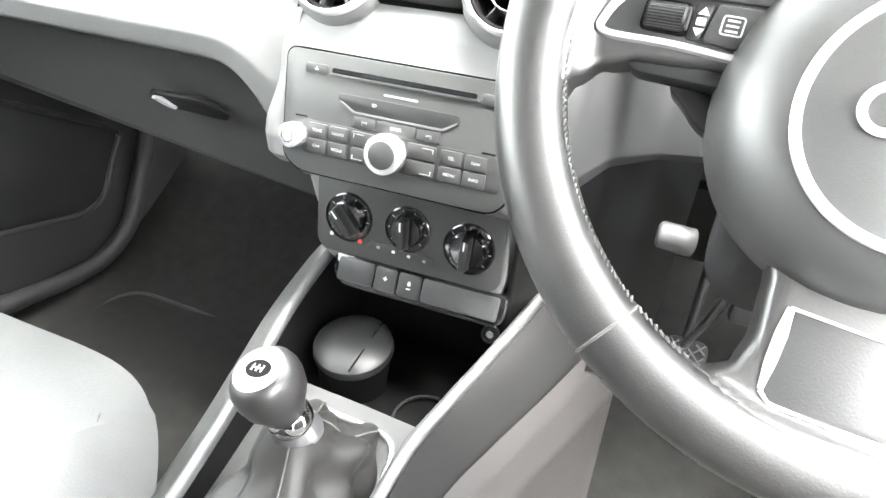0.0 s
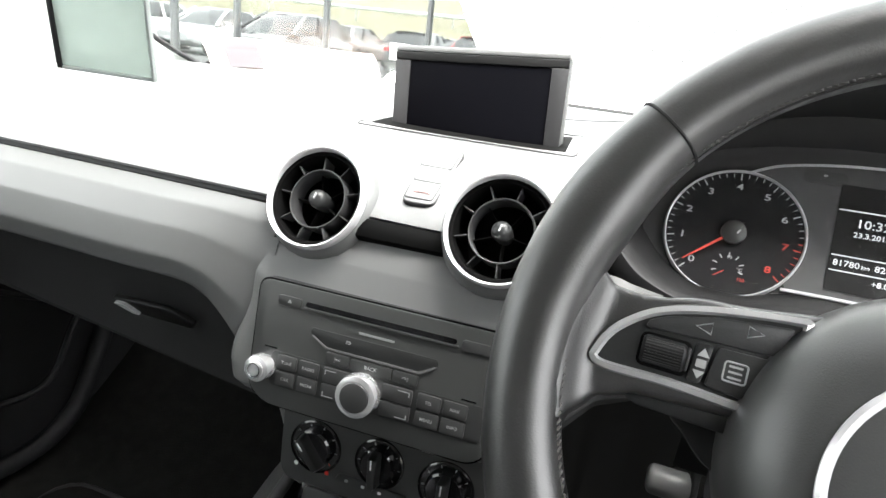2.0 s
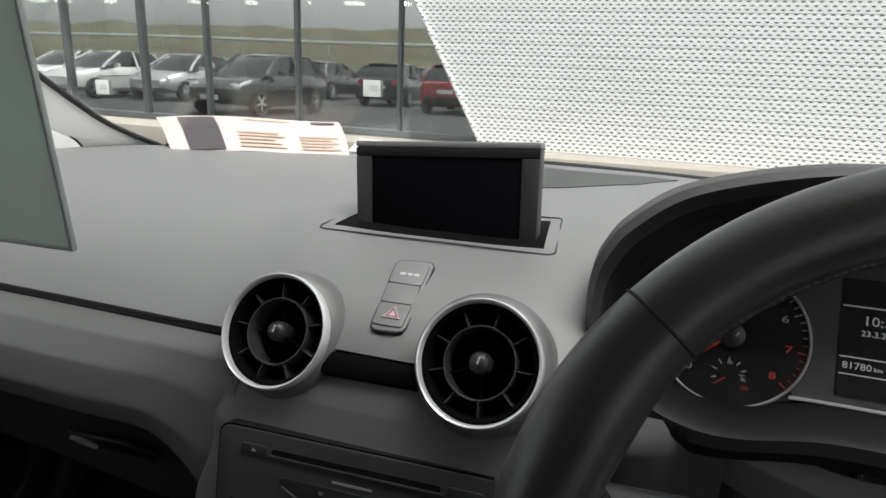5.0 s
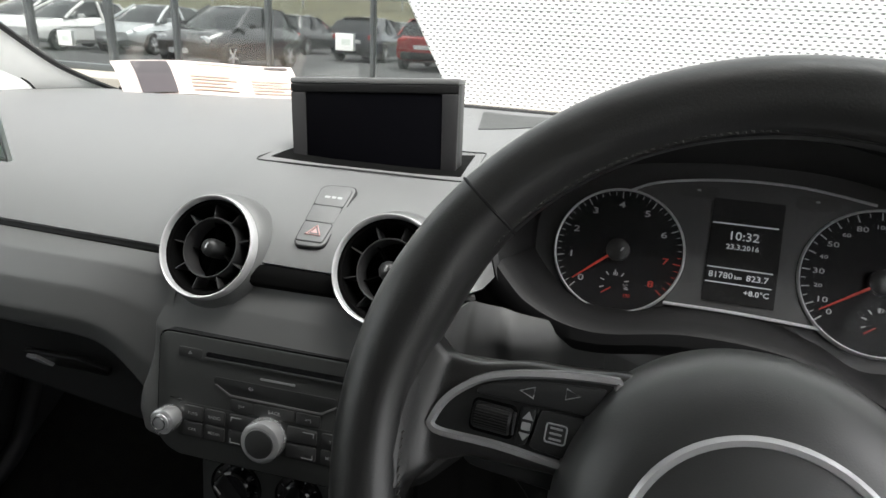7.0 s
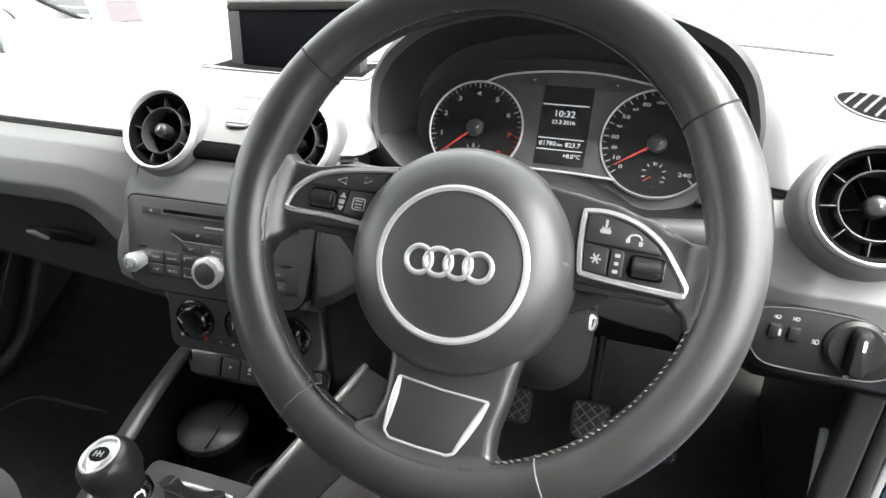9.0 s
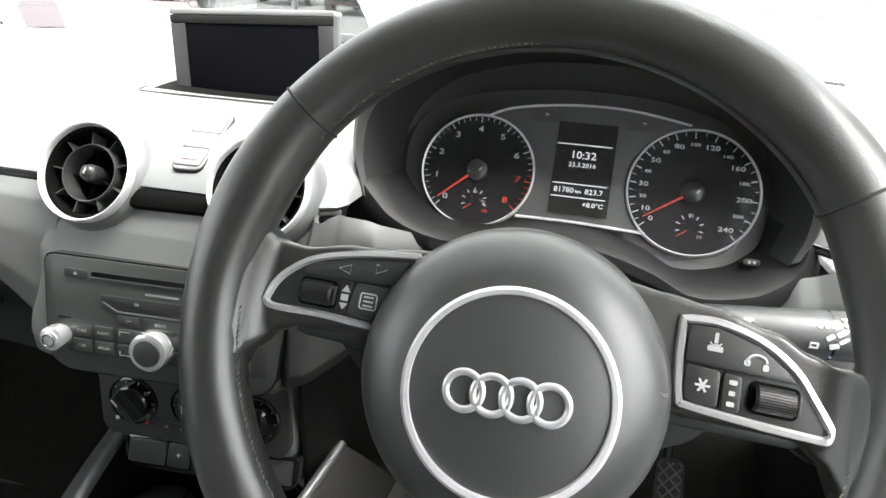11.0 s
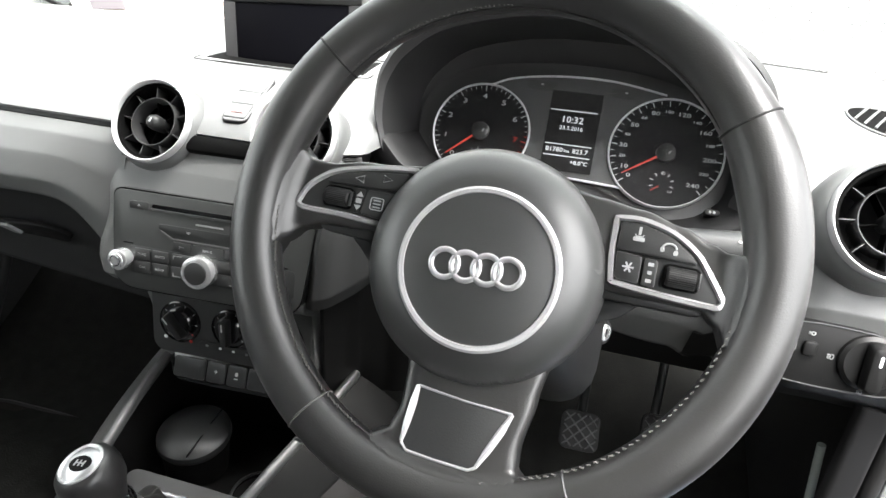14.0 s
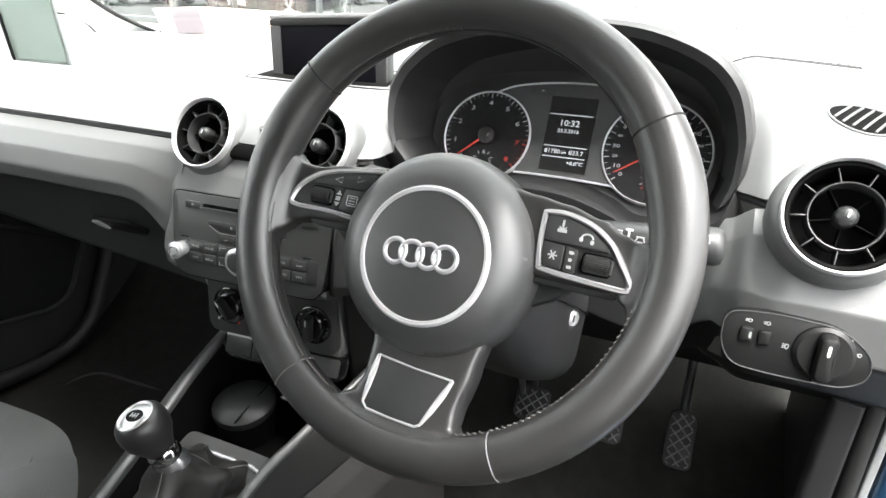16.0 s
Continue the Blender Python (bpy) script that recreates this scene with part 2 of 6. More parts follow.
def bevelled(bm, width, segs=2, angle=30):
    if width <= 0:
        return bm
    es = [e for e in bm.edges if len(e.link_faces) == 2 and e.calc_face_angle(0) > radians(angle)]
    bmesh.ops.bevel(bm, geom=es, offset=width, segments=segs, affect="EDGES", profile=0.5, clamp_overlap=True)
    return bm


def box(w, d, h, bevel=0.0, m=None, segs=2):
    bm = bmesh.new()
    bmesh.ops.create_cube(bm, size=1.0)
    bm.transform(Matrix.Diagonal((w, d, h, 1)))
    bevelled(bm, bevel, segs)
    if m is not None:
        bm.transform(m)
    return bm


def prism(pts, z0, z1, bevel=0.0, segs=2, top=1.0):
    """A flat outline given thickness from z0 to z1; top scales the upper outline."""
    bm = bmesh.new()
    cx, cy = sum(p[0] for p in pts) / len(pts), sum(p[1] for p in pts) / len(pts)
    a = [bm.verts.new((x, y, z0)) for x, y in pts]
    b = [bm.verts.new((cx + (x - cx) * top, cy + (y - cy) * top, z1)) for x, y in pts]
    bm.faces.new(list(reversed(a)))
    bm.faces.new(b)
    for i in range(len(pts)):
        j = (i + 1) % len(pts)
        bm.faces.new((a[i], a[j], b[j], b[i]))
    bmesh.ops.recalc_face_normals(bm, faces=bm.faces)
    return bevelled(bm, bevel, segs, 50)


def rounded(w, h, r, n=5, cx=0.0, cy=0.0):
    pts = []
    for k, (sx, sy) in enumerate(((1, 1), (-1, 1), (-1, -1), (1, -1))):
        for i in range(n + 1):
            a = (k + i / n) * math.pi / 2
            pts.append((cx + sx * (w / 2 - r) + r * math.cos(a), cy + sy * (h / 2 - r) + r * math.sin(a)))
    return pts


def soften(pts, r, n=4):
    """An outline with its corners rounded off by about r."""
    out = []
    for i, p in enumerate(pts):
        p, a, b = Vector(p), Vector(pts[i - 1]), Vector(pts[(i + 1) % len(pts)])
        da, db = (a - p), (b - p)
        pa, pb = p + da.normalized() * min(r, da.length * 0.45), p + db.normalized() * min(r, db.length * 0.45)
        for k in range(n + 1):
            t = k / n
            out.append(tuple(pa * (1 - t) ** 2 + p * 2 * t * (1 - t) + pb * t ** 2))
    return out


def lathe(profile, seg=48, squash=(1, 1)):
    """A round body from (radius, height) pairs; the ends close at radius 0."""
    bm = bmesh.new()
    rings = []
    for r, z in profile:
        if r < 1e-6:
            rings.append([bm.verts.new((0, 0, z))])
        else:
            rings.append([bm.verts.new((r * squash[0] * math.cos(2 * math.pi * i / seg), r * squash[1] * math.sin(2 * math.pi * i / seg), z)) for i in range(seg)])
    for a, b in zip(rings, rings[1:]):
        for i in range(seg):
            j = (i + 1) % seg
            f = [a[i % len(a)], a[j % len(a)], b[j % len(b)], b[i % len(b)]]
            f = list(dict.fromkeys(f))
            if len(f) > 2:
                bm.faces.new(f)
    return bm


def tube(path, r, seg=10, closed=False, cap=True, rr=None):
    """A round bar along a path of points; rr gives a radius for each point."""
    bm = bmesh.new()
    path = [Vector(p) for p in path]
    n = len(path)
    rings = []
    up = Vector((0, 0, 1))
    for i, p in enumerate(path):
        a, b = path[(i - 1) % n if closed else max(i - 1, 0)], path[(i + 1) % n if closed else min(i + 1, n - 1)]
        t = (b - a).normalized()
        s = t.cross(up)
        if s.length < 0.05:
            s = t.cross(Vector((0, 1, 0)))
        s.normalize()
        w = s.cross(t)
        rad = rr[i] if rr else r
        rings.append([bm.verts.new(p + (s * math.cos(2 * math.pi * k / seg) + w * math.sin(2 * math.pi * k / seg)) * rad) for k in range(seg)])
    for i in range(n if closed else n - 1):
        a, b = rings[i], rings[(i + 1) % n]
        for k in range(seg):
            bm.faces.new((a[k], a[(k + 1) % seg], b[(k + 1) % seg], b[k]))
    if cap and not closed:
        bm.faces.new(rings[0])
        bm.faces.new(rings[-1])
    return bm


def sheet(fn, nu, nv, thick=0.0):
    """A curved skin fn(s, t) over 0..1; thick gives it a back."""
    bm = bmesh.new()
    vs = [[bm.verts.new(fn(i / nu, j / nv)) for j in range(nv + 1)] for i in range(nu + 1)]
    for i in range(nu):
        for j in range(nv):
            bm.faces.new((vs[i][j], vs[i + 1][j], vs[i + 1][j + 1], vs[i][j + 1]))
    if thick:
        bmesh.ops.recalc_face_normals(bm, faces=bm.faces)
        bmesh.ops.solidify(bm, geom=bm.faces[:], thickness=thick)
    return bm


def loft(rings, closed=True, cap=True):
    bm = bmesh.new()
    vs = [[bm.verts.new(p) for p in r] for r in rings]
    k = len(rings[0])
    for a, b in zip(vs, vs[1:]):
        for i in range(k if closed else k - 1):
            j = (i + 1) % k
            bm.faces.new((a[i], a[j], b[j], b[i]))
    if cap and closed:
        bm.faces.new(vs[0])
        bm.faces.new(vs[-1])
    return bm


def ringtube(R, r, seg=64, sec=12, flat=1.0):
    return lathe([(R + r * math.cos(2 * math.pi * k / sec), r * flat * math.sin(2 * math.pi * k / sec)) for k in range(sec + 1)], seg)


def merged(*bms):
    out = bmesh.new()
    for b in bms:
        me = bpy.data.meshes.new("tmp")
        b.to_mesh(me)
        b.free()
        out.from_mesh(me)
        bpy.data.meshes.remove(me)
    return out


def letters(text, size, m, wide=1.0, thick=0.0):
    """Raised lettering, centred on m."""
    cu = bpy.data.curves.new("letters", "FONT")
    cu.body, cu.size, cu.align_x, cu.align_y = text, size, "CENTER", "CENTER"
    cu.resolution_u = 2
    cu.offset = thick
    ob = bpy.data.objects.new("letters", cu)
    me = bpy.data.meshes.new_from_object(ob)
    bm = bmesh.new()
    bm.from_mesh(me)
    bpy.data.objects.remove(ob)
    bpy.data.curves.remove(cu)
    bpy.data.meshes.remove(me)
    bm.transform(m @ Matrix.Diagonal((wide, 1, 1, 1)))
    return bm


def catmull(keys, x):
    """A smooth curve through (x, value...) keys."""
    if x <= keys[0][0]:
        return keys[0][1:]
    if x >= keys[-1][0]:
        return keys[-1][1:]
    for i in range(len(keys) - 1):
        if keys[i][0] <= x <= keys[i + 1][0]:
            k0, k1, k2, k3 = keys[max(i - 1, 0)], keys[i], keys[i + 1], keys[min(i + 2, len(keys) - 1)]
            t = (x - k1[0]) / (k2[0] - k1[0])
            t2 = t * t * (3 - 2 * t)
            return tuple(a + (b - a) * t2 for a, b in zip(k1[1:], k2[1:]))


def curve(pts, n):
    """Points of a smooth line through pts (Catmull-Rom)."""
    P = [Vector(p) for p in pts]
    out = []
    for i in range(len(P) - 1):
        a, b, c, d = P[max(i - 1, 0)], P[i], P[i + 1], P[min(i + 2, len(P) - 1)]
        for k in range(n):
            t = k / n
            out.append(0.5 * (2 * b + (c - a) * t + (2 * a - 5 * b + 4 * c - d) * t * t + (3 * b - a - 3 * c + d) * t ** 3))
    out.append(P[-1])
    return out

# ---- dashboard ----
dash = thing("dashboard", "dark grey moulded dashboard with padded top below the windscreen", "dashboard", (0, 0.6, 0.3))


VENTS = (axes((-0.0785, 0.2540, 0.8978), -2, 29), axes((0.0815, 0.2520, 0.9030), -1, 29), axes((0.592, 0.188, 0.924), -5, 29))


def pit(p):
    """Sinks a skin behind the round vents, whose housings cover the step."""
    for m in VENTS:
        q = m.inverted() @ Vector(p)
        if math.hypot(q.x, q.y) < 0.0462 and -0.056 < q.z < 0.05:
            return tuple(m @ Vector((q.x, q.y, -0.056)))
    return p


def back_edge(x):
    return 0.93 - 0.5 * x * x


def front_edge(x):
    """The seam between the padded top and the lower panel: y, z."""
    return catmull(((-0.72, 0.285, 0.880), (-0.40, 0.268, 0.886), (-0.13, 0.262, 0.887), (0.13, 0.262, 0.887), (0.146, 0.265, 0.888), (0.176, 0.43, 0.900), (0.507, 0.43, 0.900), (0.524, 0.275, 0.905), (0.548, 0.243, 0.910), (0.74, 0.225, 0.914)), x)


def rise(x, w):
    """The driver's corner stands higher, behind its vent."""
    k = min(1.0, max(0.0, (x - 0.485) / 0.075))
    return 0.044 * k * k * (3 - 2 * k) * (1 - (1 - w) ** 9) * (1 - 0.4 * w)


def pad(s, t):
    x = -0.72 + 1.46 * s
    y0, z0 = front_edge(x)
    y1 = back_edge(x)
    k = math.exp(-((x) / 0.125) ** 4)
    p = 5.0 + 9.0 * k
    w = t ** 1.25
    z1 = 0.950 - 0.010 * k
    return pit((x, y0 + (y1 - y0) * w, z0 + (z1 - z0) * (1 - (1 - w) ** p) + 0.010 * w * k + 0.006 * math.sin(math.pi * w) * (1 - k) + rise(x, w)))


def pad_z(x, y):
    """Height of the padded top at a place on it."""
    y0, z0 = front_edge(x)
    w = min(1.0, max(0.0, (y - y0) / (back_edge(x) - y0)))
    k = math.exp(-((x) / 0.125) ** 4)
    z1 = 0.950 - 0.010 * k
    return z0 + (z1 - z0) * (1 - (1 - w) ** (5.0 + 9.0 * k)) + 0.010 * w * k + 0.006 * math.sin(math.pi * w) * (1 - k) + rise(x, w)


def on_pad(a, b, c, d, lift, thick):
    """A four-sided patch lying on the padded top."""
    def fn(s, t):
        p = Vector(a).lerp(Vector(b), s).lerp(Vector(d).lerp(Vector(c), s), t)
        return (p.x, p.y, pad_z(p.x, p.y) + lift)
    return sheet(fn, 20, 14, thick)


part("upper_pad", sheet(pad, 260, 90, -0.003), PAD, dash, "soft grey padded top")


def groove(s):
    x = -0.72 + (0.596) * s
    y, z = front_edge(x)
    return (x, y + 0.004, z - 0.004)


part("seam", tube([groove(i / 30) for i in range(31)], 0.0048, 8), RUBBER, dash, "black shadow seam")
part("seam", tube([(x, front_edge(x)[0] + 0.001, front_edge(x)[1] - 0.004) for x in [0.128 + 0.020 * i / 8 for i in range(9)]], 0.0034, 8), RUBBER, dash, "black shadow seam")
part("seam", tube([(x, front_edge(x)[0] + 0.003, front_edge(x)[1] - 0.005) for x in [0.522 + 0.186 * i / 16 for i in range(17)]], 0.0034, 8), RUBBER, dash, "black shadow seam")


def lower(s, t):
    """Passenger-side lower panel rolling under towards the glovebox."""
    x = -0.72 + 0.614 * s
    y, z = front_edge(x)
    dy, dz = catmull(((0, 0.0, -0.008), (0.2, -0.021, -0.017), (0.45, -0.036, -0.036), (0.65, -0.043, -0.062), (0.82, -0.036, -0.080), (1.0, 0.002, -0.094)), t)
    e = math.exp(-((x + 0.118) / 0.042) ** 2)
    b = math.exp(-((x + 0.115) / 0.075) ** 2)
    return pit((x, y + dy * (1 - 0.46 * b), z + dz - 0.10 * e * t * t))


part("lower_panel", sheet(lower, 90, 30, -0.003), FASCIA, dash)

# glovebox: a face sloping away, its grey darkened for shade under the roll
glove = part("glovebox_lid", sheet(lambda s, t: (-0.70 + 0.575 * s, 0.272 + 0.052 * t + 0.006 * math.sin(math.pi * t), 0.806 - (0.109 + 0.065 * s) * t), 30, 14, -0.015), GLOVEM, dash, "glovebox lid, its grey darkened for shade")
gm = axes((-0.285, 0.288, 0.727), 2, -30)
part("handle_recess", prism(soften([(-0.055, 0.008), (0.02, 0.012), (0.05, -0.002), (0.042, -0.014), (-0.03, -0.012)], 0.005), -0.004, 0.002, 0.001), SWITCHM, dash, "dark glovebox handle recess", gm)
part("handle", prism(soften([(-0.051, 0.004), (-0.036, 0.006), (-0.021, -0.009), (-0.031, -0.008)], 0.003), 0.001, 0.006, 0.0015), DIMINK, dash, "pale glovebox handle", gm)
part("under_panel", sheet(lambda s, t: (-0.70 + 0.59 * s, 0.33 + 0.25 * t, 0.685 - 0.06 * s - 0.02 * t), 12, 6, -0.008), DARK, dash)


def driver_panel(s, t):
    x = 0.235 + 0.505 * s
    y, z = catmull(((0.235, 0.312, 0.860), (0.34, 0.312, 0.846), (0.42, 0.310, 0.838), (0.498, 0.292, 0.848), (0.522, 0.268, 0.888), (0.540, 0.247, 0.907), (0.57, 0.238, 0.911), (0.74, 0.225, 0.914)), x)
    k = catmull(((0.23, 0.0), (0.30, 0.0), (0.48, 0.35), (0.56, 1.0), (0.74, 1.0)), x)[0]
    a = catmull(((0, 0.0, -0.008), (0.2, -0.005, -0.028), (0.5, 0.002, -0.066), (0.8, 0.018, -0.098), (1.0, 0.08, -0.114)), t)
    b = catmull(((0, 0.0, -0.008), (0.15, -0.028, -0.022), (0.40, -0.052, -0.066), (0.58, -0.050, -0.108), (0.76, -0.028, -0.152), (0.88, -0.004, -0.174), (1.0, 0.10, -0.178)), t)
    short = 1 - 0.36 * min(1.0, max(0.0, (0.33 - x) / 0.08))
    return pit((x, y + a[0] + (b[0] - a[0]) * k, z + (a[1] + (b[1] - a[1]) * k) * short))


def side_panel(s, t):
    """The driver's panel beside the radio: a rounded edge at the stack, then a hollow running back to the column."""
    keys = ((-0.2, 0.1165, 0.262, 0.884, 0.722), (0, 0.1170, 0.244, 0.884, 0.722), (0.07, 0.1185, 0.2275, 0.883, 0.722), (0.15, 0.1240, 0.2235, 0.882, 0.722), (0.25, 0.1330, 0.2300, 0.881, 0.722), (0.40, 0.1460, 0.2580, 0.886, 0.728), (0.60, 0.1720, 0.286, 0.879, 0.755), (0.80, 0.210, 0.300, 0.866, 0.766), (1.0, 0.252, 0.306, 0.858, 0.770), (1.2, 0.29, 0.308, 0.860, 0.77))
    rows = [catmull(keys, s + (0.012 if s < 0.2 else 0.05) * k / 4) for k in range(-4, 5)]
    x, y, top, foot = [sum(r[i] for r in rows) / 9 for i in range(4)]
    z = top + (foot - top) * t
    near = max(0.0, 1 - s / 0.55)
    far = min(1.0, max(0.0, (s - 0.25) / 0.4)) * min(1.0, (1.02 - s) / 0.35)
    u = (z - 0.80) / 0.08
    y += 0.030 * near * max(0.0, u) ** 2 - 0.005 * near * min(0.0, u) - 0.040 * far * (1 - t) + 0.024 * far * max(0.0, 1 - t / 0.22) ** 2 + 0.010 * max(0.0, t - 0.9) * 10 * min(1.0, 4 * s)
    x += (z - 0.815) * 0.19 * near
    return (x, y, z)


part("side_panel", sheet(side_panel, 60, 50, -0.003), KNEEM, dash, "grey panel beside the radio")
part("panel_seam", tube([(0.1185 + 0.19 * (z - 0.815), 0.2290 + 0.0012 * abs(z - 0.78) / 0.05, z) for z in [0.735 + 0.012 * i for i in range(9)]], 0.0016, 6), RUBBER, dash, "black panel gap")
part("driver_panel", sheet(driver_panel, 110, 50, -0.003), FASCIA, dash)
def lower_trim(s, t):
    x, y, z = driver_panel((0.260 + 0.245 * s) / 0.505, 0.55 + 0.45 * t)
    return (x, y - 0.006 * (1 - t), z - 0.003)


part("lower_trim", sheet(lower_trim, 30, 16, -0.002), SWITCHM, dash, "black lower edge trim")
part("knee_panel", sheet(lambda s, t: (0.13 + 0.60 * s, 0.40 - 0.02 * s + 0.16 * t, 0.715 - 0.16 * t), 20, 8, -0.01), DARK, dash)
part("bulkhead", box(1.44, 0.02, 0.62, 0.004, at(0.0, 0.80, 0.57)), CARPET, dash, "black felt bulkhead")

# demister grille at the driver's corner: a black oval crossed by slanting bars
def oval(a, k=1.0):
    return (0.614 + 0.0265 * k * math.cos(a) + 0.004 * k * math.sin(a), 0.322 - 0.0135 * k * math.cos(a) + 0.020 * k * math.sin(a))


def oval_skin(s, t):
    x, y = oval(2 * math.pi * s, max(t, 0.02))
    return (x, y, pad_z(x, y) + 0.0040)


part("demister_frame", sheet(oval_skin, 40, 6, 0.001), THROAT, dash, "black demister grille")
part("demister_rim", tube([(x, y, pad_z(x, y) + 0.004) for x, y in [oval(2 * math.pi * i / 40) for i in range(40)]], 0.0012, 6, True), PAD, dash)
for i in range(5):
    o = -0.0185 + 0.0093 * i
    run = [Vector((0.614 + 0.8 * o + 0.6 * q, 0.322 - 0.6 * o + 0.8 * q)) for q in [-0.045 + 0.0025 * k for k in range(37)]]
    run = [p for p in run if ((p.x - 0.614) / 0.0265) ** 2 + ((p.y - 0.322 + 0.466 * (p.x - 0.614)) / 0.020) ** 2 < 0.97]
    if len(run) > 3:
        part("demister_bar", tube([(p.x, p.y, pad_z(p.x, p.y) + 0.0044) for p in run], 0.0013, 6), PAD, dash)
# Dark patch laid on the pad to paint shading in its reflection.
part("pad_shading_patch", on_pad((0.049, 0.690), (0.171, 0.740), (0.225, 0.824), (0.016, 0.875), 0.0042, 0.001), KEYM, dash, "dark patch painting reflected shading on the pad")
# strip along the foot of the windscreen
part("windscreen_strip", tube([(-0.6 + 1.28 * i / 40, back_edge(-0.6 + 1.28 * i / 40) - 0.012, 0.952 + rise(-0.6 + 1.28 * i / 40, 1.0)) for i in range(41)], 0.006, 8), RUBBER, dash, "black seal strip")

# ---- centre stack ----
stack = thing("centre_stack", "grey plastic centre stack carrying radio and heater controls", "console", (0, 0.3, 0.3))


def stack_skin(s, t):
    """Front and flanks of the stack, s across, t from top to bottom."""
    z, y, h = catmull(tuple((k / (len(levels) - 1), *l) for k, l in enumerate(levels)), t)
    sg = math.copysign(1, 2 * s - 1)
    r, L = (0.020 if sg < 0 else 0.006), 0.10
    if sg < 0:
        h -= 0.012 * min(1.0, max(0.0, (z - 0.76) / 0.04))
    else:
        h = min(h - 0.002, 0.1035 + 0.19 * max(0.0, z - 0.735))
    half = L + r * math.pi / 2 + (h - r)
    a = abs(2 * s - 1) * half
    if a < h - r:
        x, yy = a, y
    elif a < h - r + r * math.pi / 2:
        w = (a - h + r) / r
        x, yy = h - r + r * math.sin(w), y + r * (1 - math.cos(w))
    else:
        x, yy = h, y + r + (a - h + r - r * math.pi / 2)
    return pit((sg * x, yy, z))


levels = ((0.886, 0.266, 0.138), (0.872, 0.256, 0.140), (0.850, 0.244, 0.143), (0.826, 0.235, 0.144), (0.780, 0.226, 0.142), (0.745, 0.219, 0.144), (0.728, 0.218, 0.141), (0.720, 0.224, 0.137), (0.714, 0.238, 0.132), (0.70, 0.256, 0.123), (0.66, 0.256, 0.111), (0.625, 0.252, 0.105), (0.612, 0.252, 0.102), (0.60, 0.262, 0.1))
part("stack_body", sheet(stack_skin, 120, 90), FASCIA, stack)


def bolster(s, t):
    """Dark knee panel tucked under the driver's panel."""
    x, y, z = side_panel(0.10 + 0.90 * s, 0.62)
    return (x - 0.014 * t * (1 - s), y + 0.012 + 0.020 * min(1.0, 3 * s) + 0.045 * t, z - (z - 0.550) * t)


part("knee_bolster", sheet(bolster, 40, 24, -0.006), SWITCHM, stack, "dark grey knee panel beside the radio")

# shelf slot between the round vents: a black block painting its shadow
part("slot_shadow", box(0.088, 0.019, 0.022, 0.006, axes((0.003, 0.2625, 0.8755), 2, 35)), THROAT, stack, "black block for the shadowed slot between vents")

# ---- radio ----
RM = axes((0.001, 0.222, 0.783), 2, 11)
radio = thing("car_radio", "black radio and CD unit with silver knobs in the centre stack", "car radio", RM.translation)
outline = soften([(-0.1085, 0.046), (0.1165, 0.046), (0.1040, -0.048), (0.092, -0.060), (-0.092, -0.060), (-0.1085, -0.048)], 0.010, 5)
part("gap", prism(soften([(-0.1100, 0.0475), (0.1175, 0.0475), (0.1052, -0.049), (0.093, -0.0615), (-0.093, -0.0615), (-0.110, -0.049)], 0.011, 5), -0.02, 0.0005, 0.0), GLOSS, radio, "", RM)
part("face", prism(outline, -0.02, 0.0022, 0.0008), RADIOM, radio, "matt black face", RM)
part("cd_slot", prism(rounded(0.130, 0.0042, 0.002, 3, 0.001, 0.0325), 0.0012, 0.0028), GLOSS, radio, "CD slot", RM)
part("cd_slot_lip", prism(rounded(0.134, 0.0018, 0.0009, 3, 0.001, 0.0290), 0.002, 0.0036, 0.0004), RADIOM, radio, "", RM)
for cx, w in ((-0.0785, 0.022), (0.0835, 0.026)):
    part("slot_key", prism(rounded(w, 0.0085, 0.002, 3, cx, 0.0315), 0.0015, 0.0034, 0.0005), KEYM, radio, "", RM)
part("eject_mark", prism([(-0.0805, 0.0305), (-0.0765, 0.0305), (-0.0785, 0.0335)], 0.0034, 0.0036), DIMINK, radio, "", RM)
part("maker_bar", prism(rounded(0.031, 0.0018, 0.0006, 3, 0.001, 0.0200), 0.0022, 0.0026), DIMINK, radio, "grey printed bar", RM)
part("card_bay", prism(soften([(-0.056, 0.0150), (0.054, 0.0150), (0.055, 0.0085), (0.042, 0.0005), (-0.042, 0.0005), (-0.056, 0.0085)], 0.003), 0.001, 0.0027, 0.0004), SATIN, radio, "memory card bay", RM)
part("card_bay_lip", prism(soften([(-0.055, 0.0085), (-0.041, 0.0002), (0.041, 0.0002), (0.054, 0.0085), (0.052, 0.0087), (0.040, 0.0018), (-0.040, 0.0018), (-0.053, 0.0087)], 0.0006, 2), 0.002, 0.0034), FAINT, radio, "pale lip", RM)
for cx, w in ((-0.029, 0.021), (0.0005, 0.036), (0.030, 0.021)):
    part("row_key", prism(rounded(w, 0.0095, 0.0015, 3, cx, -0.0062), 0.0015, 0.0036, 0.0006), KEYM, radio, "", RM)
for cx, s, z in ((-0.029, "|<<", 0.004), (0.0005, "BACK", 0.0042), (0.030, ">>|", 0.004)):
    part("lettering", letters(s, z, RM @ at(cx, -0.0062, 0.0038)), PRINTM, radio)
part("lettering", letters("SD", 0.0035, RM @ at(-0.022, 0.0098, 0.0029)), INK, radio)
for cx in (-0.091, 0.083):
    part("dash_mark", prism(rounded(0.012, 0.0012, 0.0005, 2, cx, -0.0105), 0.0022, 0.0026), GLOSS, radio, "", RM)
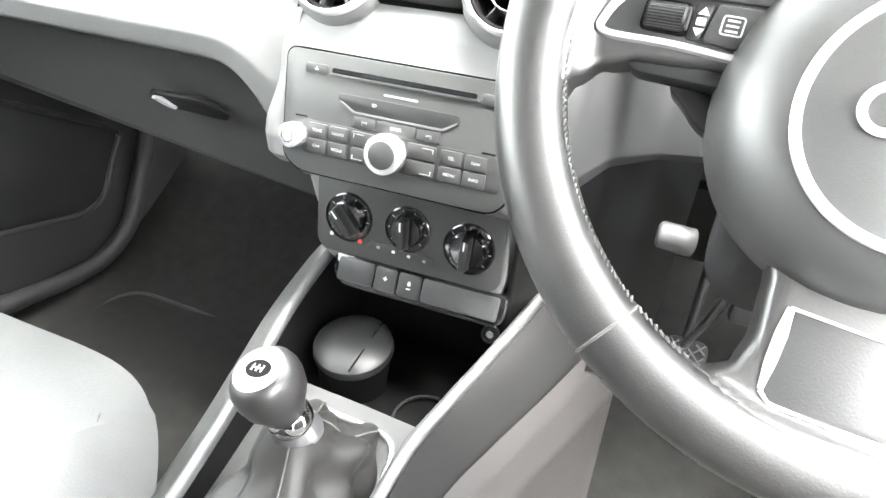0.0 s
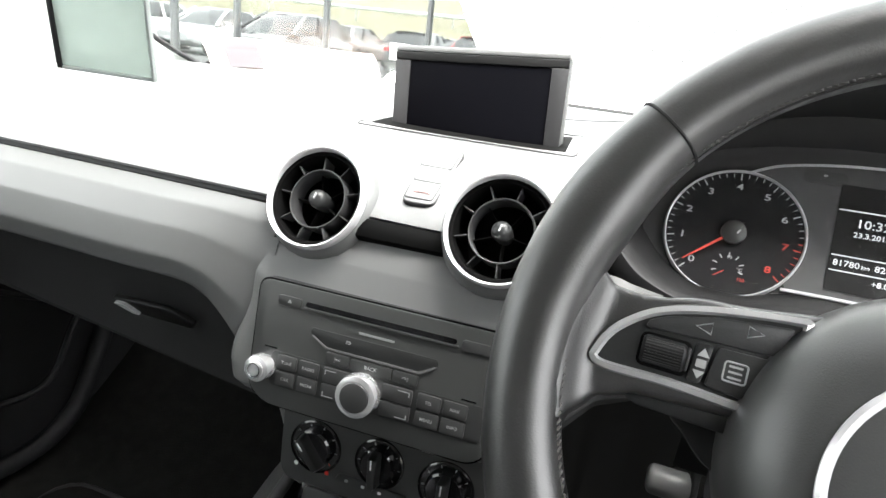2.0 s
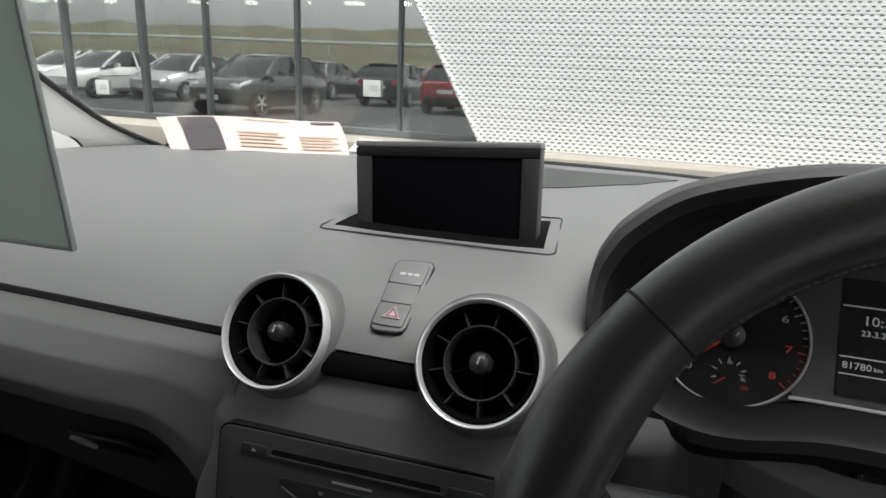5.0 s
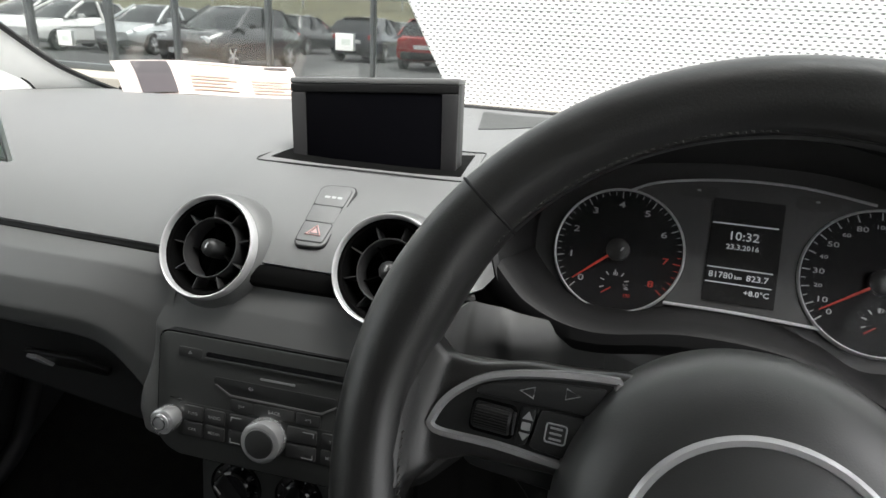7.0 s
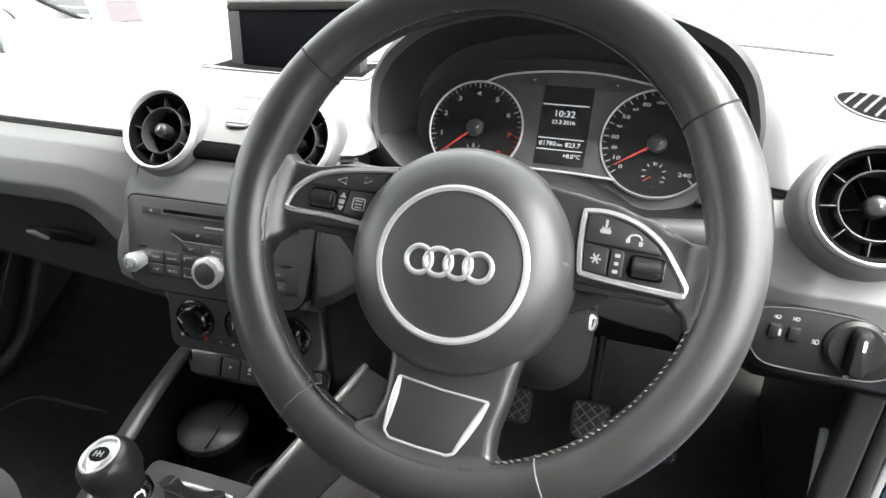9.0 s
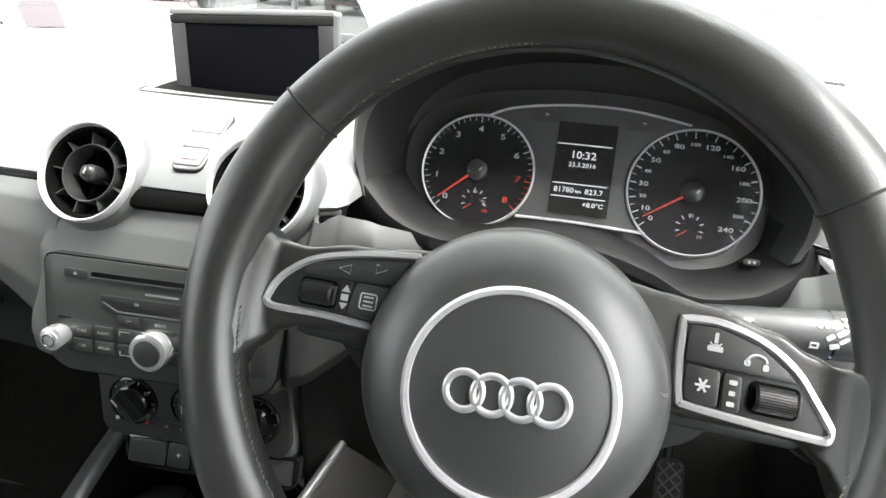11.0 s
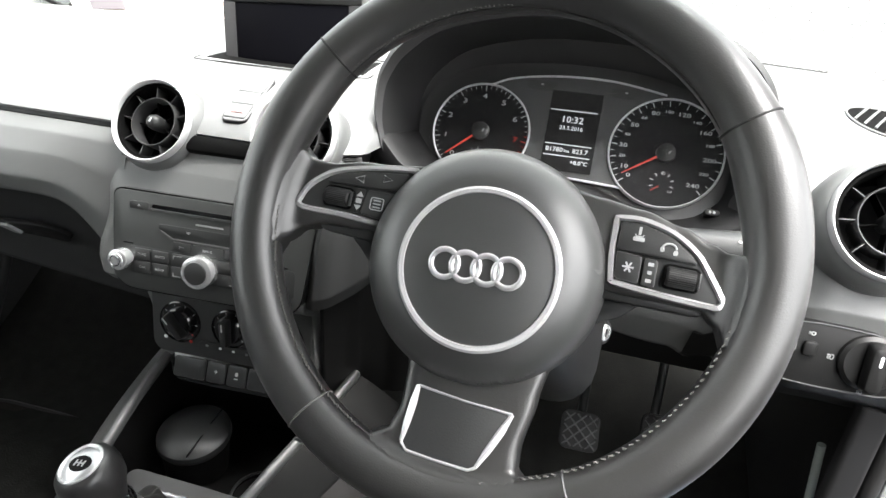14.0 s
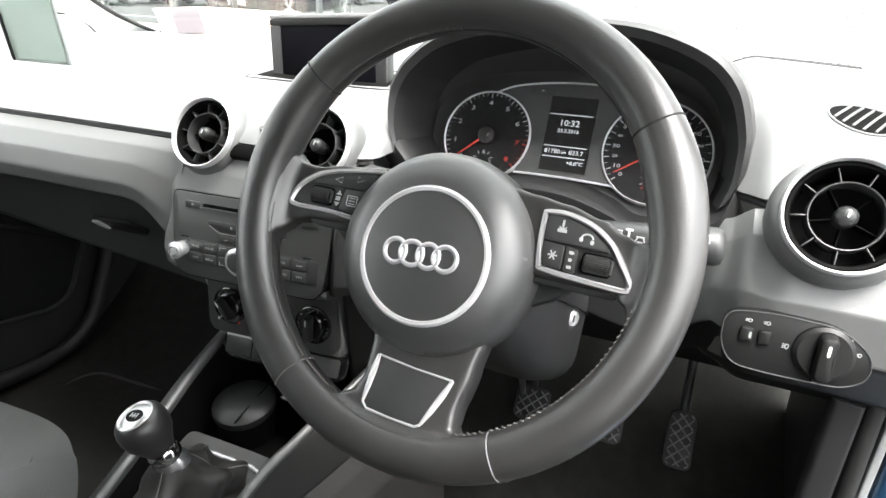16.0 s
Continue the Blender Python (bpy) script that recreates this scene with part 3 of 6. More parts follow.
part("key_tray", prism(rounded(0.186, 0.0300, 0.004, 4, 0.004, -0.0275), 0.001, 0.0027, 0.0006), SATIN, radio, "", RM)
for cx, cy, w, h, s in ((-0.0735, -0.0205, 0.0185, 0.0125, "TUNE"), (-0.0530, -0.0205, 0.0185, 0.0125, "RADIO"), (-0.0735, -0.0345, 0.0185, 0.0125, "CAR"), (-0.0530, -0.0345, 0.0185, 0.0125, "MEDIA"), (0.0525, -0.0205, 0.0195, 0.0125, "TEL"), (0.0740, -0.0205, 0.0195, 0.0125, "NAV"), (0.0525, -0.0345, 0.0195, 0.0125, "MENU"), (0.0740, -0.0345, 0.0195, 0.0125, "INFO")):
    k = part("key", prism(rounded(w, h, 0.0018, 3, cx, cy), 0.002, 0.0042, 0.0007), KEYM, radio, "", RM)
    part("key_lettering", letters(s, 0.0038, RM @ at(cx, cy, 0.0044), 1.0, 0.00002), PRINTM, k)
for cx in (-0.027, 0.0255):
    for cy in (-0.0205, -0.0345):
        part("softkey", prism(rounded(0.026, 0.0125, 0.002, 3, cx, cy), 0.002, 0.0044, 0.0008), KEYM, radio, "", RM)
        part("softkey_mark", merged(prism(rounded(0.010, 0.0006, 0.0003, 2, cx + (0.006 if cx > 0 else -0.006), cy + (0.004 if cy > -0.03 else -0.004)), 0.0044, 0.0047), prism(rounded(0.0008, 0.004, 0.0003, 2, cx + (0.0105 if cx > 0 else -0.0105), cy + (0.0024 if cy > -0.03 else -0.0024)), 0.0044, 0.0047)), DIMINK, radio, "", RM)


def knob(parent, m, r, h, cap_mat, name="knob"):
    k = part(name, lathe([(r * 0.96, 0.0), (r, 0.002), (r, h * 0.75), (r * 0.96, h * 0.92), (r * 0.80, h), (r * 0.72, h * 1.0), (0, h)], 40), SILVER, parent, "satin silver knob", m)
    part("knob_cap", lathe([(r * 0.70, h), (r * 0.68, h + 0.0012), (r * 0.5, h + 0.002), (0, h + 0.0022)], 32), cap_mat, k, "", m)
    return k


knob(radio, RM @ at(-0.0045, -0.0275, 0.003), 0.0175, 0.014, KEYM)
knob(radio, RM @ at(-0.0945, -0.0275, 0.003), 0.0112, 0.014, SILVER)
part("knob_ring", ringtube(0.0055, 0.0005, 24, 6), GLOSS, radio, "", RM @ at(-0.0945, -0.0275, 0.0192))

# ---- heater panel ----
HM = axes((0.0, 0.248, 0.655), 2, 8)
heater = thing("heater_panel", "black heater panel with three rotary knobs", "control panel", HM.translation)
part("face", prism(soften([(-0.096, 0.050), (0.100, 0.050), (0.1035, -0.020), (0.096, -0.030), (-0.086, -0.030), (-0.094, -0.020)], 0.006), -0.012, 0.003, 0.001), RADIOM, heater, "", HM)
for i, (cx, cy, rot) in enumerate(((-0.0590, 0.0105, 42), (0.0045, 0.0130, 4), (0.0680, 0.0090, 0))):
    r = 0.0235 if i != 1 else 0.0215
    k = part("dial_ring", lathe([(r + 0.0022, 0.003), (r + 0.002, 0.005), (r + 0.0006, 0.0058), (r, 0.0042), (0, 0.0042)], 40), GLOSS, heater, "", HM @ at(cx, cy))
    dm = HM @ at(cx, cy) @ Matrix.Rotation(radians(rot), 4, "Z")
    part("dial", lathe([(r * 0.78, 0.004), (r * 0.76, 0.010), (r * 0.68, 0.0115), (0, 0.0115)], 36), GLOSS, heater, "black rotary dial", HM @ at(cx, cy))
    part("dial_grip", prism(soften([(-0.0042, -r * 0.82), (0.0042, -r * 0.82), (0.0050, r * 0.72), (-0.0050, r * 0.72)], 0.003), 0.009, 0.024, 0.0022, 2, 0.86), SATIN, heater, "", dm)
    part("pointer", prism(rounded(0.0013, 0.009, 0.0005, 2, 0, r * 0.40), 0.0240, 0.0245), INK, heater, "", dm)
    for j in range(8):
        a = radians(-40 + j * 37)
        part("dial_mark", prism(rounded(0.0026, 0.0008, 0.0003, 2), 0.0045, 0.0048), REDINK if (i == 0 and j == 0) else DIMINK, heater, "", HM @ at(cx, cy) @ Matrix.Rotation(a, 4, "Z") @ at(r * 0.89, 0))
part("blue_dot", lathe([(0.0022, 0.0058), (0.0015, 0.0064), (0, 0.0064)], 16), INK, heater, "pale blue dot", HM @ at(-0.076, -0.010))
part("red_dot", lathe([(0.0022, 0.0058), (0.0015, 0.0064), (0, 0.0064)], 16), REDINK, heater, "red dot", HM @ at(-0.044, -0.011))
part("lower_keys", prism(soften([(-0.032, -0.0075), (0.034, -0.0095), (0.040, -0.0185), (-0.037, -0.0160)], 0.003), 0.002, 0.0052, 0.0008), KEYM, heater, "slim black keys", HM)
for i in range(4):
    part("key_mark", prism(rounded(0.0035, 0.0028, 0.0008, 2, -0.024 + i * 0.0165, -0.0125 - i * 0.0008), 0.0052, 0.0055), INK if i in (1, 2) else DIMINK, heater, "", HM)

SM = axes((0.018, 0.245, 0.606), 2, 24)
strip = thing("switch_strip", "narrow black strip of push switches below the heater panel", "switch panel", SM.translation)
part("strip_body", prism(soften([(-0.093, 0.016), (0.094, 0.016), (0.094, -0.010), (0.086, -0.018), (-0.080, -0.018), (-0.092, -0.006)], 0.008), -0.012, 0.003, 0.0015), GLOSS, strip, "", SM)
for cx, w in ((-0.0665, 0.040), (-0.0325, 0.024), (-0.0065, 0.024), (0.0475, 0.080)):
    part("push_switch", prism(rounded(w, 0.0245, 0.003, 3, cx, 0.000), 0.002, 0.0052, 0.001), KEYM, strip, "", SM)
part("snow_mark", merged(*[prism(rounded(0.0046, 0.0008, 0.0003, 2), 0.0052, 0.0055).copy() for _ in range(1)]), INK, strip, "", SM @ at(-0.0325, 0.001))
part("snow_mark", prism(rounded(0.0008, 0.0046, 0.0003, 2, -0.0325, 0.001), 0.0052, 0.0055), INK, strip, "", SM)
part("car_mark", prism(soften([(-0.0086, 0.002), (-0.0076, 0.005), (-0.0054, 0.005), (-0.0044, 0.002), (-0.0048, 0.0), (-0.0082, 0.0)], 0.001), 0.0052, 0.0055), INK, strip, "", SM)
part("car_mark", prism(rounded(0.0050, 0.0014, 0.0005, 2, -0.0065, -0.0030), 0.0052, 0.0055), INK, strip, "", SM)

# ---- round air vents ----


def air_vent(m, depth, label, turn=0.0, size=1.0):
    v = thing("air_vent", label, "air vent", m.translation, "round dashboard vents")
    m = m @ Matrix.Scale(size, 4)
    part("housing", lathe([(0.042, -depth), (0.0525, -depth * 0.6), (0.0545, -0.030), (0.0530, -0.017), (0.0492, -0.008), (0.0468, -0.0065)], 56), FASCIA, v, "grey conical housing", m)
    part("chrome_ring", lathe([(0.0466, -0.0075), (0.0467, -0.002), (0.0461, 0.0016), (0.0452, 0.0026), (0.0440, 0.0018), (0.0431, -0.001), (0.0429, -0.006)], 64), RINGM, v, "chrome ring", m)
    part("throat", lathe([(0.0432, -0.003), (0.0405, -0.012), (0.036, -0.045), (0, -0.050)], 48), THROAT, v, "black throat", m)
    part("outer_band", lathe([(0.0428, -0.007), (0.0418, -0.0035), (0.0396, -0.0040), (0.0375, -0.014), (0.0365, -0.030)], 48), THROAT, v, "black conical band", m)
    part("inner_ring", lathe([(0.0256, -0.010), (0.0259, -0.0052), (0.0267, -0.0049), (0.0273, -0.0060), (0.0271, -0.026), (0.0260, -0.026), (0.0256, -0.010)], 48), VANE, v, "grey inner ring", m)
    for k in range(9):
        a = radians(40 * k + 18 + turn)
        part("vane", box(0.0120, 0.0010, 0.018, 0.0003, m @ Matrix.Rotation(a, 4, "Z") @ at(0.0325, 0, -0.0155)), VANE, v)
    for k in range(5):
        a = radians(72 * k + 40 + turn)
        part("inner_vane", box(0.0190, 0.0010, 0.012, 0.0003, m @ Matrix.Rotation(a, 4, "Z") @ at(0.0170, 0, -0.0230)), THROAT, v)
    h = part("hub", lathe([(0.0072, -0.026), (0.0084, -0.012), (0.0083, -0.007), (0.0070, -0.0030), (0.0040, -0.0008), (0, -0.0002)], 32), SATIN, v, "", m)
    part("hub_mark", box(0.0018, 0.0058, 0.0012, 0.0004, m @ Matrix.Rotation(radians(-10), 4, "Z") @ at(0, 0.0010, -0.0006)), SILVER, h)
    return v


air_vent(VENTS[0], 0.10, "round black air vent with a chrome ring in the dashboard", 0, 0.955)
air_vent(VENTS[1], 0.10, "round black air vent with a chrome ring beside the instruments", 20, 0.950)
air_vent(VENTS[2], 0.12, "round black air vent with a chrome ring at the driver's door", 10, 1.0)

# ---- pop-up screen ----
screen_box = axes((-0.0028, 0.429, 0.9757), 0.5, 6, 3.4)
display = thing("display_screen", "pop-up display screen, switched off, standing on the dashboard", "screen", (0, 0.43, 0.94))
part("case", prism(soften([(-0.0900, 0.0505), (0.0900, 0.0505), (0.0885, -0.062), (-0.0885, -0.062)], 0.004), -0.024, -0.0005, 0.0025), SATIN, display, "dark grey case", screen_box)
part("top_edge", prism(soften([(-0.0898, 0.0470), (0.0898, 0.0470), (0.0896, 0.0392), (-0.0896, 0.0392)], 0.0010), -0.003, 0.0028, 0.0008), SWITCHM, display, "black upper edge", screen_box)
part("top_cap", prism(soften([(-0.0902, 0.0535), (0.0902, 0.0535), (0.0902, 0.0474), (-0.0902, 0.0474)], 0.0022), -0.025, 0.0030, 0.0018), FASCIA, display, "grey rounded top", screen_box)
for sx in (-1, 1):
    part("side_edge", prism(soften([(sx * 0.0732, 0.0388), (sx * 0.0896, 0.0388), (sx * 0.0884, -0.06), (sx * 0.0732, -0.06)], 0.0010), -0.003, 0.0026, 0.0010), DARK, display, "dark side edge", screen_box)
part("panel_glass", prism(rounded(0.147, 0.0985, 0.002, 3, 0, -0.0105), -0.002, 0.0012, 0.0003), LCD, display, "dark glass panel", screen_box)
slot = thing("screen_bay", "open black bay in the dashboard top round the screen", "screen bay", (0, 0.43, 0.94))
# The pad is uncut here; a flat black patch paints the bay's inner shade.
part("bay_shade", on_pad((-0.104, 0.402), (0.098, 0.406), (0.090, 0.500), (-0.094, 0.492), 0.0036, 0.0006), THROAT, slot, "flat black patch for the dark inside the bay")
part("bay_trim", tube([(x, y, pad_z(x, y) + 0.0034) for x, y in soften([(-0.116, 0.388), (0.110, 0.392), (0.100, 0.515), (-0.103, 0.507)], 0.010)], 0.0009, 6, True), DARK, slot, "thin trim line")

# ---- hazard switch block ----
ZM = axes((-0.001, 0.3044, 0.9216), 2, 63)
haz = thing("hazard_switch_block", "column of three push switches with a hazard triangle", "switch panel", ZM.translation)
part("surround", prism(soften([(-0.0110, 0.0385), (0.0230, 0.0405), (0.0200, -0.0375), (-0.0080, -0.0385)], 0.008), -0.010, 0.0004, 0.0003), DARK, haz, "dark recess", ZM)
part("surround_face", prism(soften([(-0.0101, 0.0374), (0.0221, 0.0394), (0.0191, -0.0366), (-0.0071, -0.0376)], 0.0074), -0.010, 0.0009, 0.0003), PAD, haz, "", ZM)
for y1, y0 in ((0.0330, 0.0110), (0.0102, -0.0100), (-0.0108, -0.0330)):
    left, right = (lambda y: -0.0066 - 0.045 * (y + 0.033)), (lambda y: 0.0166 + 0.045 * (y + 0.033))
    part("switch_gap", prism(soften([(left(y1) - 0.0006, y1 + 0.0006), (right(y1) + 0.0006, y1 + 0.0006), (right(y0) + 0.0006, y0 - 0.0006), (left(y0) - 0.0006, y0 - 0.0006)], 0.003), 0.0002, 0.0012), DARK, haz, "", ZM)
    part("push_switch", prism(soften([(left(y1), y1), (right(y1), y1), (right(y0), y0), (left(y0), y0)], 0.0028), 0.0002, 0.0020, 0.0005), PAD, haz, "", ZM)
tri = [(0, 0.0064), (-0.0064, -0.0046), (0.0064, -0.0046)]
part("hazard_mark", tube([ZM @ Vector((x + 0.006, y - 0.0215, 0.0021)) for x, y in tri], 0.0011, 6, True), HAZARDINK, haz, "pale red triangle")
part("hazard_mark", prism([(x * 0.45 + 0.006, y * 0.45 - 0.0215) for x, y in tri], 0.0018, 0.0024), HAZARDINK, haz, "", ZM)
for x, w in ((0.0005, 0.0050), (0.0065, 0.0040), (0.0120, 0.0045)):
    part("symbol", prism(rounded(w, 0.0028, 0.0008, 2, x, 0.0215), 0.0019, 0.0023), PRINTM, haz, "", ZM)

# ---- instrument cluster ----
CM = axes((0.348, 0.358, 0.913), -4, 27, 1.2)
cluster = thing("instrument_cluster", "black instrument cluster with two round dials and lit display", "instrument cluster", (0.348, 0.36, 0.85))
hood_front = [(-0.184, -0.020), (-0.191, -0.003), (-0.198, 0.024), (-0.1975, 0.053), (-0.1915, 0.071), (-0.177, 0.092), (-0.140, 0.119), (-0.07, 0.138), (0.0, 0.143), (0.07, 0.140), (0.130, 0.122), (0.162, 0.095), (0.177, 0.058), (0.180, 0.034), (0.1795, 0.010), (0.173, -0.012)]
HF = axes((0.344, 0.287, 0.905), -4, 6)


def smooth2(pts, n):
    return [(p.x, p.y) for p in curve([(x, y, 0) for x, y in pts], n)]


hf = smooth2(hood_front, 8)
rings = []
hood_steps = ((-0.30, 0.80, -0.06), (-0.16, 0.98, -0.012), (-0.05, 1.03, 0.0), (-0.008, 1.012, 0.0), (0.0, 0.985, -0.002), (-0.004, 0.955, -0.004), (-0.03, 0.93, -0.006), (-0.085, 0.885, -0.012), (-0.112, 0.74, -0.034))
for i in range(41):
    dz, sc, up = catmull(tuple((k, *h) for k, h in enumerate(hood_steps)), i / 5)
    rings.append([HF @ Vector((x * sc, y * (1 + (sc - 1) * 0.7) + up - 0.004 * min(1, max(0, (i - 20) / 6)), dz)) for x, y in hf])
part("hood", loft(rings, closed=False), HOODM, cluster, "soft black hood")
# lower lip in two scallops under the dials
lip = smooth2([(-0.190, -0.006), (-0.180, -0.016), (-0.160, -0.032), (-0.128, -0.043), (-0.094, -0.044), (-0.040, -0.034), (0.02, -0.034), (0.066, -0.045), (0.100, -0.058), (0.140, -0.052), (0.160, -0.041), (0.1725, -0.029), (0.1775, -0.012), (0.178, -0.002)], 5)
LM = axes((0.344, 0.290, 0.905), -4, 20)
rings = []
for dz, off in ((-0.085, 0.030), (-0.03, 0.013), (-0.006, 0.008), (0.0, 0.003), (-0.002, -0.006), (-0.012, -0.014), (-0.05, -0.020)):
    rings.append([LM @ Vector((x * (1 - off * 4.5), y + off, dz)) for x, y in lip])
part("lower_lip", loft(rings, closed=False), LIPM, cluster, "scalloped black lower lip")
part("backing", prism(soften([(-0.172, 0.03), (-0.13, 0.072), (0.0, 0.085), (0.13, 0.078), (0.17, 0.03), (0.16, -0.05), (0.10, -0.075), (-0.10, -0.075), (-0.165, -0.04)], 0.03), -0.014, -0.004, 0.0), HOODM, cluster, "", CM)
plate = smooth2([(-0.092, 0.050), (-0.07, 0.059), (-0.02, 0.066), (0.035, 0.066), (0.086, 0.058)], 4) + smooth2([(0.056, -0.042), (0.0, -0.041), (-0.053, -0.041)], 4)
part("centre_plate", prism(plate, -0.004, 0.0, 0.0), DIALPLATE, cluster, "grey centre plate", CM)
part("plate_edge", tube([CM @ Vector((x, y, 0.001)) for x, y in smooth2([(-0.094, 0.0495), (-0.07, 0.0595), (-0.02, 0.0665), (0.035, 0.0665), (0.088, 0.058)], 5)], 0.0012, 6), TRIMSILVER, cluster, "thin chrome edge")
part("plate_edge", tube([CM @ Vector((x, y, 0.001)) for x, y in smooth2([(0.060, -0.0435), (0.0, -0.0415), (-0.056, -0.0420)], 5)], 0.0014, 6), TRIMSILVER, cluster)
part("display_glass", prism(rounded(0.0535, 0.0860, 0.001, 2, -0.001, 0.008), -0.002, 0.0008), DISPLAYM, cluster, "dark display", CM)
for s, size, x, y in (("10:32", 0.0098, -0.002, 0.0205), ("23.3.2016", 0.0058, -0.002, 0.0115), ("81780", 0.0068, -0.0155, -0.0125), ("km", 0.0042, -0.0025, -0.0130), ("823.7", 0.0068, 0.0115, -0.0125), ("+8.0\u00b0C", 0.0060, 0.0120, -0.0245)):
    part("display_digits", letters(s, size, CM @ at(x, y, 0.0012), 1.08, 0.00008), GLOWINK, cluster)
for y in (0.0305, -0.0063, -0.0185):
    part("display_line", prism(rounded(0.049, 0.0009, 0.0003, 2, -0.002, y), 0.0008, 0.0011), GLOWINK, cluster, "", CM)
for cx in (-0.040, 0.048):
    part("warning_lamp_window", prism(rounded(0.032, 0.0105, 0.005, 4, cx, 0.0545), 0.0, 0.0006), HOODM, cluster, "", CM)
    part("warning_mark", prism(rounded(0.003, 0.0018, 0.0006, 2, cx, 0.056), 0.0006, 0.0009), DIMINK, cluster, "", CM)


def dial(name, cx, cy, r, marks, angles, per, needle, subs, red_from=None, small=()):
    """A round gauge: angles run clockwise, in degrees from the right-hand side."""
    M = CM @ at(cx, cy)
    d = part(name, lathe([(r, -0.003), (r, 0.0006), (0, 0.0006)], 64), DIAL, cluster, "round black gauge face", M)
    part("gauge_ring", lathe([(r - 0.0006, 0.0), (r - 0.0004, 0.0030), (r + 0.0004, 0.0036), (r + 0.0011, 0.0028), (r + 0.002, -0.002)], 72), TRIMSILVER, d, "chrome gauge ring", M)
    n = len(marks)
    for i, s in enumerate(marks):
        a = radians(angles[i])
        sz = (0.0076 if n < 12 else 0.0060) if s not in small else 0.0042
        q = 0.745 if n < 12 else 0.765
        red = red_from is not None and i >= red_from
        part("gauge_number", letters(s, sz, M @ at(r * q * math.cos(a), r * q * math.sin(a), 0.0012), 1.45, 0.00007), GLOWRED if red else GAUGEINK, d)
    tick, redt = [], []
    ticks = per * (n - 1)
    for i in range(ticks + 1):
        k, f = min(i // per, n - 2), i / per - min(i // per, n - 2)
        a = radians(angles[k] + (angles[k + 1] - angles[k]) * f)
        big = i % per == 0
        b = prism(rounded(0.0058 if big else 0.0034, 0.0009 if big else 0.0006, 0.0002, 2), 0.0008, 0.0012)
        b.transform(Matrix.Rotation(a, 4, "Z") @ at(r - (0.0042 if big else 0.003), 0))
        (redt if red_from is not None and i / ticks * (n - 1) > red_from - 0.4 else tick).append(b)
    tagged(part("gauge_ticks", merged(*tick), GAUGEINK, d, "white gauge marks", M), kind="stuff")
    if redt:
        tagged(part("gauge_ticks", merged(*redt), GLOWRED, d, "red gauge marks", M), kind="stuff")
    part("needle", prism([(0.004, -0.0011), (r * 0.86, -0.0005), (r * 0.86, 0.0005), (0.004, 0.0011)], 0.0032, 0.0042), GLOWRED, d, "red needle", M @ Matrix.Rotation(radians(needle), 4, "Z"))
    part("needle_hub", lathe([(0.0098, 0.001), (0.0095, 0.005), (0.008, 0.0062), (0, 0.0065)], 28), SATIN, d, "", M)
    part("hub_glint", prism(rounded(0.0014, 0.004, 0.0006, 2, 0.003, 0.002), 0.0062, 0.0068), DIMINK, d, "", M @ Matrix.Rotation(radians(-30), 4, "Z"))
    # small sub-gauge
    sy = -r * 0.56
    for k in range(7):
        a = radians(200 - k * 36)
        part("sub_mark", prism(rounded(0.0038, 0.0009, 0.0003, 2), 0.0008, 0.0012), GAUGEINK, d, "", M @ at(0.001, sy) @ Matrix.Rotation(a, 4, "Z") @ at(0.0105, 0))
    part("sub_needle", prism(rounded(0.0095, 0.0009, 0.0003, 2), 0.0016, 0.0022), GLOWRED, d, "", M @ at(-0.005, sy - 0.006) @ Matrix.Rotation(radians(38), 4, "Z"))
    for k, (dx, dy, s) in enumerate(subs):
        part("sub_number", letters(s, 0.0040, M @ at(dx, dy, 0.0012), 1.0, 0.00006), GAUGEINK if k < 2 else GLOWRED, d)


dial("tachometer", -0.0975, -0.0035, 0.0525, ("0", "1", "2", "3", "4", "5", "6", "7", "8"), [226 - 33.3 * k for k in range(9)], 5, 221, ((0.001, -0.021, "90"), (0.010, -0.030, "\u00b0C"), (0.012, -0.038, "130")), red_from=7)
dial("speedometer", 0.0960, -0.0015, 0.0558, ("0", "10", "20", "30", "40", "50", "60", "80", "100", "120", "140", "160", "180", "200", "220", "240"), (220, 206, 191, 176, 160, 144, 128, 112, 94, 74, 54, 36, 17, -3, -23, -44), 2, 214, ((0.001, -0.021, "1/2"), (0.010, -0.039, "1/1")), small=("20", "40", "60", "100", "140", "180", "220"))
lensm = prism(soften([(-0.160, 0.02), (-0.12, 0.062), (0.0, 0.076), (0.125, 0.072), (0.160, 0.03), (0.15, -0.04), (0.10, -0.066), (-0.10, -0.066), (-0.155, -0.03)], 0.03), 0.011, 0.0125, 0.0)
lens = part("lens", lensm, DIALGLASS, cluster, "clear lens", CM)
lens.visible_shadow = False
for x, y in ((-0.150, -0.060), (0.146, -0.058)):
    part("reset_button", prism(rounded(0.014, 0.006, 0.0028, 3, x, y), 0.006, 0.020, 0.001), LIPM, cluster, "black reset button", CM)
    for dx in (-0.002, 0.0018):
        part("button_mark", prism(rounded(0.0022, 0.0026, 0.0006, 2, x + dx, y), 0.020, 0.0203), DIMINK, cluster, "", CM)

# ---- steering wheel ----
WM = axes((0.311, 0.076, 0.904), -5, 27)
wheel = thing("steering_wheel", "three-spoke black leather steering wheel with silver trim", "steering wheel", WM.translation)


RIM, RIMZ = 0.1650, 0.0165


